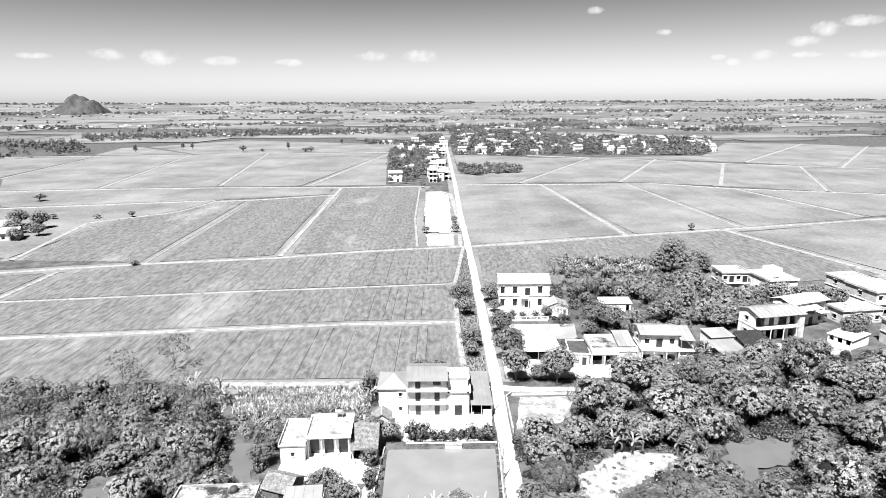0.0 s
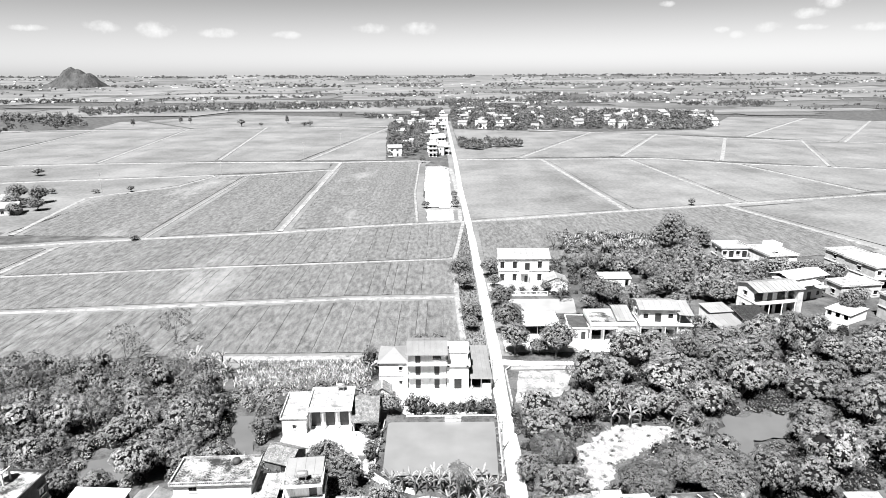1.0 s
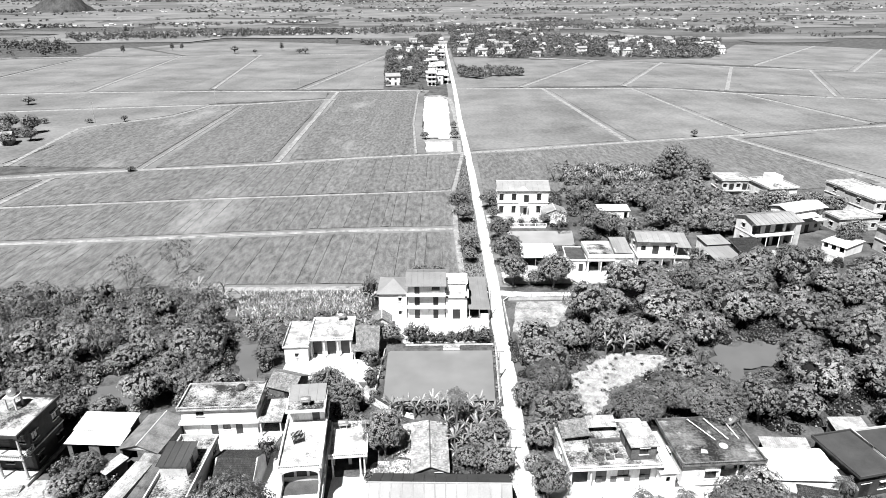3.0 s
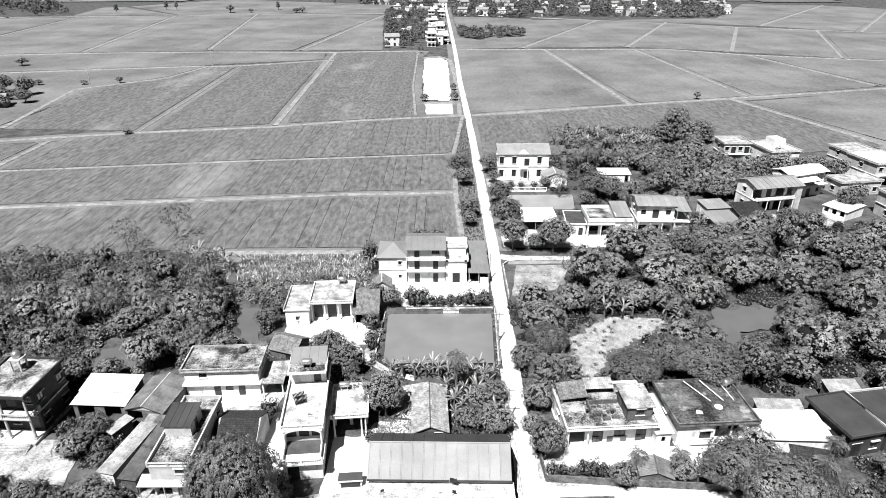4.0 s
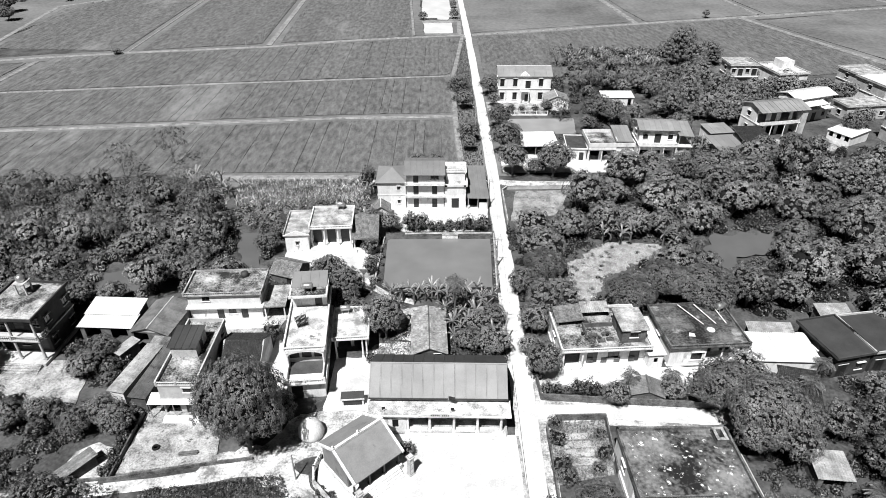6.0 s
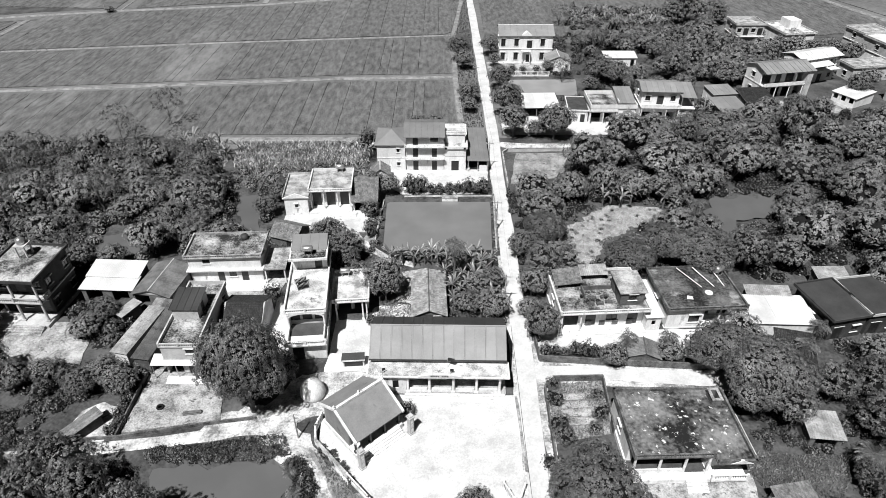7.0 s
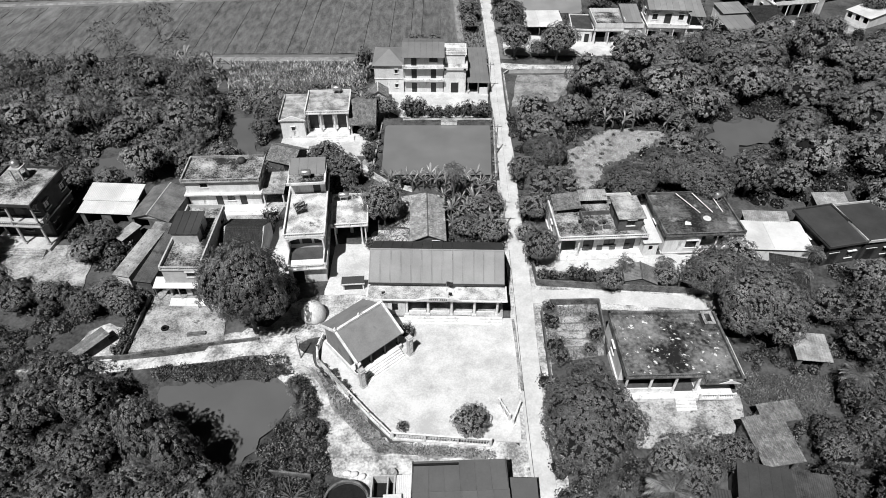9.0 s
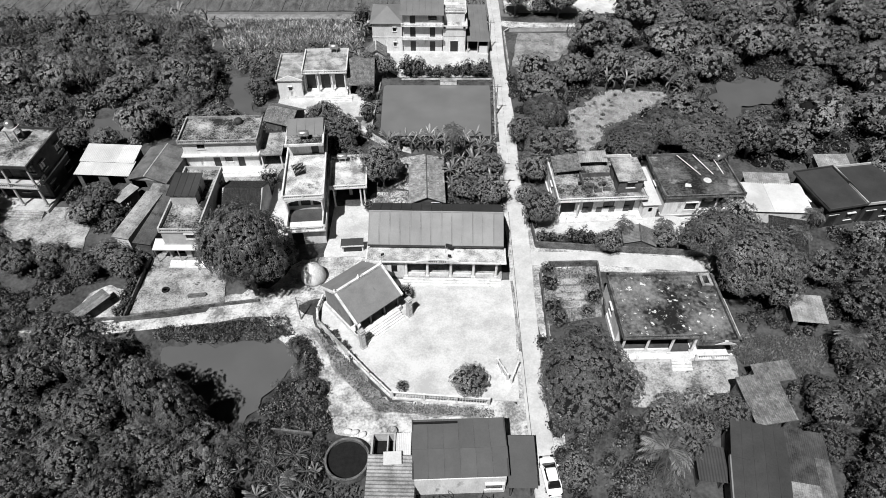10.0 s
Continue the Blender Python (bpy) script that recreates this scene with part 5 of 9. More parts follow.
def pond_house():
    """The low white house beyond the narrow pond, with a tiled annex."""
    r = house("pond_house", -29.8, 101.0, 3, "low white house with a stained flat roof and a pillared porch")
    part("plinth", Geo().box(0, 0, 0, 12.6, 9.0, 0.6), M["trim"], r)
    wall_set(r, 4.4, 9.0, 0.6, 3.2, ("n", ".", ".", "w"), M["plaster"])
    wall_set(r, 8.0, 6.4, 0.6, 4.0, ("GGG", ".", "ww", "."), M["plaster"], x=4.5, y=2.6)
    flat_roof(r, 0, 0.1, 4.4, 9.0, 3.8, 0.3, top="concrete", rim="concrete", rail="none")
    part("pediment", Geo().add([(-0.3, -0.25, 4.0), (4.7, -0.25, 4.0), (2.2, -0.25, 5.0), (-0.3, 0.0, 4.0), (4.7, 0.0, 4.0), (2.2, 0.0, 5.0)], [(0, 1, 2), (3, 5, 4), (0, 3, 4, 1), (1, 4, 5, 2), (2, 5, 3, 0)]), M["trim"], r)
    flat_roof(r, 4.8, 1.2, 12.5, 9.0, 4.6, 0.3, top="concrete", rail="front")
    for x in (4.8, 7.3, 9.9, 12.3):
        column(r, x, 1.35, 0.6, 4.5, M["trim"], 0.17)
    steps(r, 6.5, 13.5, 0.0, 0.6, 4, M["trim"], 0.4)
    a = house("tiled_annex", -17.0, 102.6, 2, "small annex with a weathered clay tile roof", "outbuilding")
    wall_set(a, 4.6, 8.5, 0.0, 2.7, ("o.", ".", ".", "."), M["plaster"])
    tiles(a, (-0.3, -0.9, 2.6), (4.9, -0.9, 2.6), (4.9, 5.2, 4.6), (-0.3, 5.2, 4.6), M["tile"])
    tiles(a, (4.9, 9.0, 2.9), (-0.3, 9.0, 2.9), (-0.3, 5.2, 4.6), (4.9, 5.2, 4.6), M["tile"])
    part("side_wall", Geo().box(4.42, -0.6, 0, 4.6, 0, 2.5), M["plaster"], a)
    water_tank(-20.2, 110.0, 4.85, 0, 0.5)
    s = house("tiled_shed", -30.5, 91.5, -20, "low shed with an old clay tile roof", "shed")
    wall_set(s, 5.0, 5.0, 0, 2.1, (".d", ".", ".", "."), M["brick"])
    gable(s, 0, 0, 5.0, 5.0, 2.1, 3.6, lambda *q: tiles(*q), M["tile"], M["brick"], 0.3, "x")
    w = house("tiled_outhouse", -14.3, 113.0, 5, "small outhouse with a clay tile roof", "shed")
    wall_set(w, 3.6, 3.4, 0, 2.4, (".", "d", ".", "."), M["plaster"])
    gable(w, 0, 0, 3.6, 3.4, 2.4, 3.7, lambda *q: tiles(*q), M["tile"], M["plaster"], 0.3, "y")


def narrow_house():
    """The narrow house with its arched balcony, roof terrace and stair block."""
    r = house("narrow_house", -21.5, 62.9, 5, "narrow white two-storey house with arched balconies and a roof terrace")
    w, d = 5.2, 16.5
    wall_set(r, w, d, 0, 3.3, ("D.", ".w.w", "w", "..w"), M["plaster"], y=0.0)
    wall_set(r, w, d - 3.7, 3.5, 3.1, ("DGD", ".w.w", "w", "..w"), M["plaster"], y=3.7)
    # dark sheet over the back of the floor, where the recess is shaded
    part("floor_tiling", Geo().box(0.19, 1.1, 3.501, w - 0.19, 3.68, 3.52), M["floor_shade"], r, "dark sheet painting the shade on a balcony floor")
    part("wainscot", Geo().box(0.19, 3.66, 3.53, w - 0.19, 3.69, 4.3), M["plaster_grey"], r)
    for x in (0.0, w - 0.18):
        part("side_wall", Geo().box(x, 2.6, 3.5, x + 0.18, 3.7, 6.6), M["plaster"], r)
        part("balcony_wall", Geo().box(x, -0.6, 3.5, x + 0.18, 2.6, 4.3), M["plaster"], r)
    part("floor_slab", Geo().box(-0.3, -0.9, 3.3, w + 0.3, d + 0.2, 3.499), M["trim"], r)
    balustrade(r, [(-0.15, -0.75), (w + 0.15, -0.75)], 3.5, M["trim"], 0.8)
    for x in (0.1, w - 0.1):
        column(r, x, 2.45, 3.5, 6.5, M["trim"], 0.15)
    # the arch over the balcony
    g = Geo()
    n = 14
    for i in range(n + 1):
        u = math.pi * i / n
        x, z = w / 2 - (w / 2 - 0.2) * math.cos(u), 5.7 + 0.72 * math.sin(u)
        g.v += [(x, 2.36, z), (x, 2.54, z), (x, 2.54, 6.62), (x, 2.36, 6.62)]
    g.f = [(4 * i + k, 4 * i + 4 + k, 4 * i + 4 + (k + 1) % 4, 4 * i + (k + 1) % 4) for i in range(n) for k in range(4)] + [(0, 1, 2, 3), (4 * n + 3, 4 * n + 2, 4 * n + 1, 4 * n)]
    part("arch", g, M["trim"], r)
    flat_roof(r, 0, 2.7, w, d, 6.63, 0.35, rail="front", parapet=0.5)
    wall_set(r, w, 4.2, 6.8, 2.6, (".d", ".", ".", "."), M["plaster"], y=d - 4.0)
    part("block_slab", Geo().box(-0.25, d - 5.6, 9.4, w + 0.25, d + 0.4, 9.55), M["trim"], r)
    part("block_deck", Geo().box(0.0, d - 5.4, 9.551, w, d - 3.0, 9.58), M["roof_stain"], r, "stained roof screed")
    part("deck_rim", Geo().box(-0.25, d - 5.6, 9.551, w + 0.25, d - 5.42, 9.8), M["trim"], r)
    sheet_roof(r, (-0.1, d - 3.0, 9.62), (w + 0.1, d - 3.0, 9.62), (w + 0.1, d + 0.5, 10.2), (-0.1, d + 0.5, 10.2), M["tin"], 4)
    t = thing("solar_heater", r.matrix_world @ pose(1.7, 8.2, 6.8, 0, 0, 20), "tilted rack of dark solar water heater tubes", "solar heater")
    for i in range(9):
        part("glass_tube", Geo().tube([(-0.7 + i * 0.18, -0.8, 0.15), (-0.7 + i * 0.18, 0.8, 0.95)], 0.06, 6), M["glass"], t)
    part("frame", Geo().box(-0.85, -0.9, 0.0, 0.9, -0.8, 0.12).box(-0.85, 0.8, 0.0, -0.75, 0.9, 1.0).box(0.8, 0.8, 0.0, 0.9, 0.9, 1.0), M["metal"], t)
    water_tank(-20.0, 75.5, 9.55, 5, 0.5)
    p = house("porch_house", -16.1, 71.0, 5, "small white house with a flat roof over a deep porch")
    wall_set(p, 5.0, 4.2, 0, 3.8, ("oo", ".", ".", "."), M["plaster"], y=2.8)
    for x in (0.2, 4.2, 4.8):
        column(p, x, 0.15, 0, 3.8, M["trim"], 0.14)
    flat_roof(p, 0, 0, 5.0, 7.0, 3.85, 0.3)
    water_tank(-15.1, 77.3, 4.05, 5, 0.45)
    c = house("porch_wall", -13.9, 61.2, 4, "low white gate with a dark sheet roof between walls", "gate")
    part("canopy", Geo().slab((0, 0, 1.5), (3.2, 0, 1.5), (3.2, 1.3, 1.75), (0, 1.3, 1.75), 0.08), M["tin_dark"], c)
    part("fascia", Geo().box(-0.06, -0.1, 1.4, 3.26, -0.02, 1.6).box(-0.12, -0.1, 1.4, -0.02, 1.3, 1.72), M["trim"], c)
    for x in (0.1, 2.9):
        part("post", Geo().box(x, 0.2, 0, x + 0.2, 0.4, 1.44), M["plaster"], c)
    part("gate_leaf", Geo().box(0.32, 0.27, 0.1, 2.88, 0.33, 1.4), M["shutter"], c)


def back_house():
    r = house("back_house", -41.0, 80.3, 2.5, "white two-storey house with a stained flat roof and ledges")
    w, d = 11.6, 6.0
    wall_set(r, w, d, 0.3, 2.5, ("..dwd.", "w", "ww", "."), M["plaster"])
    part("ledge", Geo().box(-0.4, -0.7, 2.8, w + 0.4, d + 0.2, 2.999), M["trim"], r)
    wall_set(r, w, d, 3.0, 2.2, (".w....", "w", "ww", "."), M["plaster"])
    part("plinth", Geo().box(-0.2, -0.9, 0, w + 0.4, d, 0.299), M["trim"], r)
    steps(r, 2.0, w + 2.6, -0.9, 0.3, 2, M["trim"], 0.8)
    flat_roof(r, 0, 0, w, d, 5.25, 0.45, top="roof_stain", rim="concrete", rail="front")
    t = thing("round_tank", r.matrix_world @ pose(8.3, 4.9, 5.44), "dark round water tank on a flat roof", "water tank", "roof water tanks")
    part("drum", Geo().lathe([(0.6, 0.0), (0.65, 0.3), (0.6, 0.7), (0.2, 0.85)], 0, 0, 14), M["tin_dark"], t, smooth=True)
    w2 = house("car_shelter", -29.0, 80.6, 2.5, "open lean-to shelter with a pale flat roof", "shelter")
    part("roof_slab", Geo().box(0, -0.5, 2.9, 3.6, 5.5, 3.1), M["concrete"], w2)
    for x in (0.2, 3.3):
        part("post", Geo().box(x - 0.1, -0.3, 0, x + 0.1, -0.1, 2.9), M["plaster"], w2)
    part("back_wall", Geo().box(0, 5.2, 0, 3.6, 5.4, 2.9), M["plaster_grey"], w2)


def long_house():
    """The long narrow house with its stair box and pale front canopy."""
    r = house("long_house", -38.0, 60.2, 0, "long narrow grey house with a stained flat roof and stair box")
    w, d = 5.2, 13.2
    wall_set(r, w, d, 0.3, 2.6, ("oD", ".w.w", "w", "."), M["plaster_grey"])
    wall_set(r, w, d, 3.0, 2.2, (".w", ".w.w", "w", "."), M["plaster_grey"])
    part("floor_slab", Geo().box(-0.1, -0.1, 2.9, w + 0.1, d + 0.1, 2.999), M["plaster_grey"], r)
    flat_roof(r, 0, 0, w, d, 5.25, 0.15, top="roof_stain", rim="plaster_grey", rail="front", parapet=0.55)
    wall_set(r, 3.6, 4.0, 5.45, 1.9, (".", "d", ".", "."), M["plaster_grey"], x=0.2, y=5.4)
    sheet_roof(r, (-0.1, 5.1, 7.35), (4.0, 5.1, 7.35), (4.0, 9.7, 7.75), (-0.1, 9.7, 7.75), M["tin_dark"], 4)
    c = part("canopy", Geo().slab((-1.6, -1.0, 2.75), (5.2, -1.0, 2.75), (5.2, 0.9, 3.1), (-1.6, 0.9, 3.1), 0.07), M["tin_white"], r, "white tin canopy")
    for x in (-1.4, 1.8, 5.0):
        part("post", Geo().box(x - 0.05, -0.9, 0, x + 0.05, -0.8, 2.7), M["metal"], r)
    steps(r, 0.2, 5.4, -0.6, 0.3, 3, M["trim"], 0.42)
    t = house("tiled_side_house", -32.2, 66.8, 0, "low house with a dark clay tile roof")
    wall_set(t, 6.0, 6.6, 0, 2.8, ("d.w", ".", ".", "."), M["plaster_grey"])
    tiles(t, (-0.3, -0.5, 2.7), (5.9, -0.5, 2.7), (5.9, 3.6, 4.3), (-0.3, 3.6, 4.3), M["tile_dark"])
    tiles(t, (5.9, 7.1, 2.8), (-0.3, 7.1, 2.8), (-0.3, 3.6, 4.3), (5.9, 3.6, 4.3), M["tile_dark"])
    for x in (0.0, 5.8):
        part("gable_wall", Geo().add([(x, 0, 2.7), (x, 6.6, 2.7), (x, 3.6, 4.45), (x + 0.2, 0, 2.7), (x + 0.2, 6.6, 2.7), (x + 0.2, 3.6, 4.45)], [(0, 2, 1), (3, 4, 5), (0, 1, 4, 3), (1, 2, 5, 4), (2, 0, 3, 5)]), M["plaster_grey"], t)


def tiled_cottage():
    c = house("tiled_cottage", -4.2, 69.9, 2, "low cottage with an old mossy tile roof")
    wall_set(c, 4.9, 9.8, 0, 2.2, (".d", "w.w", ".", "."), M["brick"])
    gable(c, 0, 0, 4.9, 9.8, 2.25, 3.3, lambda *q: tiles(*q), M["tile_pale"], M["brick"], 0.3, "y")
    f = thing("flag", pose(0.9, 57.6, 3.98), "small dark flag on a short pole", "flag")
    part("pole", Geo().tube([(0, 0, 0), (0, 0, 1.9)], 0.03, 6), M["metal"], f)
    g = Geo()
    for i in range(7):
        u = i / 6
        g.v += [(u * 0.9, 0.06 * math.sin(u * 6), 1.85 - 0.1 * u), (u * 0.9, 0.06 * math.sin(u * 6 + 0.5), 1.25 - 0.25 * u)]
    g.f = [(2 * i, 2 * i + 1, 2 * i + 3, 2 * i + 2) for i in range(6)]
    part("cloth", g, M["shutter"], f)


def shed(x, y, ang, w, d, low, high, cover, material, label, walls="brick", front="o", name="shed", pieces=6, sides=True):
    """A lean-to: a single slope from the front eave to the back."""
    s = house(name, x, y, ang, label, "shed")
    if sides:
        part("wall", Geo().wall(0.1, w - 0.1, 0.1, 0.25, 0, low - 0.1, [o[1:] for o in openings(front, w, 0.0, low)]), M[walls], s)
        part("wall", Geo().box(0.1, d - 0.25, 0, w - 0.1, d - 0.1, high - 0.12), M[walls], s)
        for q in (0.1, w - 0.25):
            part("wall", Geo().add([(q, 0.25, 0), (q + 0.15, 0.25, 0), (q + 0.15, d - 0.25, 0), (q, d - 0.25, 0), (q, 0.25, low - 0.1), (q + 0.15, 0.25, low - 0.1), (q + 0.15, d - 0.25, high - 0.15), (q, d - 0.25, high - 0.15)],
                                   [(3, 2, 1, 0), (4, 5, 6, 7), (0, 1, 5, 4), (1, 2, 6, 5), (2, 3, 7, 6), (3, 0, 4, 7)]), M[walls], s)
    else:
        for q in (0.15, w / 2, w - 0.15):
            for e, z in ((0.15, low), (d - 0.15, high)):
                part("post", Geo().box(q - 0.06, e - 0.06, 0, q + 0.06, e + 0.06, z - 0.05), M["wood"], s)
    a, b, c, dd = (-0.2, -0.2, low), (w + 0.2, -0.2, low), (w + 0.2, d + 0.2, high), (-0.2, d + 0.2, high)
    if cover == "ribbed":
        ribbed(s, a, b, c, dd, M[material], pieces=pieces)
    elif cover == "sheet":
        sheet_roof(s, a, b, c, dd, M[material], pieces, rib=0.03)
    else:
        tiles(s, a, b, c, dd, M[material])
    return s


def western_sheds():
    shed(-57.0, 75.8, -3, 8.4, 3.0, 2.6, 2.9, "ribbed", "tin_white", "shelter with a bright white tin roof", front="oo", pieces=3)
    shed(-57.0, 78.6, -3, 8.4, 3.6, 3.0, 3.5, "ribbed", "tin_white", "shed with a bright white tin roof", front=".", pieces=3)
    s = house("grey_barn", -48.2, 74.6, -8, "grey barn with a stained shallow gable roof", "barn")
    wall_set(s, 6.0, 7.8, 0, 2.7, ("o.", ".", ".", "."), M["brick"])
    gable(s, 0, 0, 6.0, 7.8, 2.7, 3.7, lambda *q: sheet_roof(*q, 3, rib=0.03), M["tin_stained"], M["plaster_grey"], 0.3, "y")
    shed(-46.3, 62.4, -13, 2.3, 9.2, 2.3, 2.8, "ribbed", "rust_pale", "narrow shed with a patched pale tin roof", pieces=3, walls="plaster", front=".")
    shed(-42.5, 60.6, -9, 2.3, 9.6, 2.9, 3.5, "ribbed", "tin_grime", "narrow shed with a dark stained tin roof", pieces=3, walls="brick", front=".")
    shed(-44.5, 70.6, -10, 4.2, 3.0, 2.0, 2.5, "ribbed", "rust", "small shed roofed with scrap tin", pieces=3)
    shed(-49.5, 70.8, -30, 1.6, 3.4, 1.9, 2.2, "ribbed", "rust_pale", "small shed with a pale tin roof", pieces=2)
    shed(-48.2, 47.8, -38, 1.6, 6.2, 1.5, 1.9, "ribbed", "rust", "low pen with a rusty tin roof", pieces=2)
    shed(-61.5, 47.0, 0, 4.6, 2.6, 1.9, 2.2, "sheet", "tin_dark", "small dark roofed shed among trees", pieces=3)
    r = house("dark_villa", -67.5, 70.8, -3, "dark two-storey house with a deep balcony and flat roof")
    w, d = 8.0, 8.8
    part("plinth", Geo().box(-1, -1.0, 0, w + 0.3, d, 0.6), M["plaster_grey"], r)
    steps(r, -1, w - 0.2, -1.0, 0.6, 4, M["concrete"], 0.42)
    wall_set(r, w, d - 2, 0.6, 3.6, ("DwD", "w.w", "w", "w"), M["plaster_dark"], y=2)
    wall_set(r, w, d - 2, 4.4, 3.6, ("wDw", "w.w", "w", "w"), M["plaster_dark"], y=2)
    part("balcony_slab", Geo().box(-0.3, -0.3, 4.2, w + 0.3, d, 4.399), M["plaster_grey"], r)
    balustrade(r, [(-0.2, -0.2), (w + 0.2, -0.2), (w + 0.2, 2.0)], 4.4, M["plaster_grey"], 0.8)
    for x in (0.2, w / 2, w - 0.2):
        column(r, x, 0.1, 0.6, 4.2, M["plaster_grey"], 0.2)
        column(r, x, 0.1, 4.4, 8.0, M["plaster_grey"], 0.18)
    flat_roof(r, 0, 0, w, d, 8.1, 0.4, top="roof_stain", rim="plaster_dark", rail="solid", parapet=0.3)
    t = thing("roof_tower", r.matrix_world @ pose(3.4, 6.4, 8.3), "little square roof tower with a steel tank", "roof tower")
    part("frame", Geo().box(-0.8, -0.8, 0, -0.6, -0.6, 2).box(0.6, -0.8, 0, 0.8, -0.6, 2).box(-0.8, 0.6, 0, -0.6, 0.8, 2).box(0.6, 0.6, 0, 0.8, 0.8, 2).box(-0.9, -0.9, 2, 0.9, 0.9, 2.12), M["plaster_grey"], t)
    part("drum", Geo().lathe([(0.5, 2.12), (0.6, 2.3), (0.6, 3.0), (0.2, 3.25)], 0, 0, 12), M["metal"], t, smooth=True)


def eastern_row():
    r = house("terrace_house", 17.9, 68.3, 3.5, "white single-storey house with a dark roof terrace and stair box")
    w, d = 12.8, 9.6
    part("plinth", Geo().box(-0.2, -0.8, 0, w + 0.2, d, 0.3), M["trim"], r)
    wall_set(r, w, d - 1.2, 0.3, 3.5, ("oDWD", "w", "ww", "w"), M["plaster"], y=1.2)
    for x in (4.1, 6.2, 8.2, 10.4):
        part("brick_panel", Geo().box(x, 1.14, 0.3, x + 0.9, 1.198, 1.3), M["brick"], r)
    # added dark sheet that paints the shaded void of the verandah
    part("verandah_wall", Geo().box(0.3, 3.6, 0.3, 3.2, 3.7, 3.6), M["plaster_dark"], r)
    for x in (0.15, 3.0):
        column(r, x, 0.2, 0.3, 3.8, M["trim"], 0.15)
    flat_roof(r, 0, 0, w, d, 3.85, 0.35, top="roof_stain")
    wall_set(r, 3.6, 4.8, 4.04, 2.4, ("w", ".", ".", "d"), M["brick"], x=8.8, y=1.2)
    part("box_slab", Geo().box(8.5, 0.9, 6.45, 12.7, 6.4, 6.6), M["concrete"], r)
    tiles(r, (0.0, 5.4, 4.9), (4.2, 5.4, 5.3), (4.2, 9.0, 5.7), (0.0, 9.0, 5.2), M["tile"])
    ribbed(r, (4.3, 7.2, 5.2), (8.7, 7.2, 5.2), (8.7, 9.4, 5.7), (4.3, 9.4, 5.7), M["rust_pale"], pieces=3)
    for x in (0.2, 4.1, 8.3):
        for y in (5.8, 9.4):
            part("post", Geo().box(x - 0.05, y - 0.05, 4.04, x + 0.05, y + 0.05, 4.95), M["wood"], r)
    part("terrace_wall", Geo().box(0.2, 5.5, 4.04, 0.4, 9.3, 4.8).box(0.4, 9.1, 4.04, 8.7, 9.3, 4.8), M["brick"], r)
    for i, (x, y) in enumerate([(4.2, 2.2), (5.0, 2.3), (5.8, 2.2), (3.6, 3.4), (7.2, 3.0)]):
        c = thing("planter_box", r.matrix_world @ pose(x, y, 4.04, 0, 0, 8 * i), "small planter tub on a roof terrace", "planter", "terrace planters")
        part("tub", Geo().lathe([(0.2, 0), (0.3, 0.4), (0.26, 0.4)], 0, 0, 8), M["dark"], c)
        part("plant", leaf_ball(40 + i, 0.4, 0.35, 60, 0.14, 0.55), M["leaf"], c)
    part("terrace_wall", Geo().box(3.9, 3.2, 4.04, 4.1, 5.3, 4.9).box(4.1, 5.1, 4.04, 8.6, 5.3, 4.75), M["brick"], r)
    for i, (x, y, a) in enumerate(((4.6, 1.9, 0), (6.0, 1.7, 4), (7.4, 2.0, -5), (5.2, 3.0, 0), (7.0, 3.2, 8))):
        c = thing("seedling_bed", r.matrix_world @ pose(x, y, 4.04, 0, 0, a), "dark wooden seedling bed on a roof terrace", "planter", "terrace planters")
        part("box", Geo().box(-0.55, -0.25, 0, 0.55, 0.25, 0.35), M["mould"], c)
        part("plant", leaf_ball(60 + i, 0.55, 0.25, 70, 0.12, 0.45), M["leaf"], c)
    shed(30.7, 68.7, 4, 2.4, 8.2, 2.9, 3.3, "sheet", "tin_white", "narrow white roofed passage between houses", walls="plaster", front="n", pieces=2)
    r = house("dark_roof_house", 34.0, 69.0, 3.5, "white single-storey house with a mouldy dark flat roof")
    w, d = 11.4, 9.6
    wall_set(r, 5.6, d - 0.4, 0.2, 3.6, (".W", "w", "ww", "w"), M["plaster"], y=0.4)
    wall_set(r, w - 5.6, d - 3, 0.2, 3.6, ("DD", "w", "ww", "."), M["plaster"], x=5.6, y=3.0)
    part("plinth", Geo().box(-0.1, 0.3, 0, w, d, 0.199), M["trim"], r)
    for x in (8.4, w - 0.2):
        column(r, x, 0.9, 0.2, 3.8, M["trim"], 0.15)
    flat_roof(r, 0, 0.2, w, d, 3.85, 0.4, top="roof_cloudy", rim="mould")
    for x0, x1 in ((4.2, 6.6), (6.8, 8.6), (9.6, 10.2)):
        part("roof_pipe", Geo().tube([(x0, 9.3, 4.6), (x1, 4.8, 4.2)], 0.08, 6), M["trim"], r)
    part("drain_cover", Geo().lathe([(0.62, 4.05), (0.6, 4.1), (0.05, 4.14)], 7.3, 3.6, 14), M["trim"], r)
    part("roof_patch", Geo().poly(ragged([(3.4, 2.4), (4.3, 2.2), (4.5, 3.0), (3.7, 3.2)], 0.3, 0.3, 5), 4.04, 4.06), M["trim"], r, "pale patch of mortar")
    water_tank(44.0, 77.6, 4.05, 30, 0.55)
    shed(44.2, 67.7, -2, 11.2, 6.0, 2.8, 3.1, "sheet", "tin_white", "long shed with a bright white tin roof", walls="plaster", front="..", pieces=2)
    shed(47.6, 73.6, -3, 6.6, 2.0, 3.0, 3.5, "ribbed", "rust_pale", "patched tin lean-to roof", pieces=4)
    r = house("dark_flat_house", 57.2, 66.8, 12, "low house with a dark shiny flat roof")
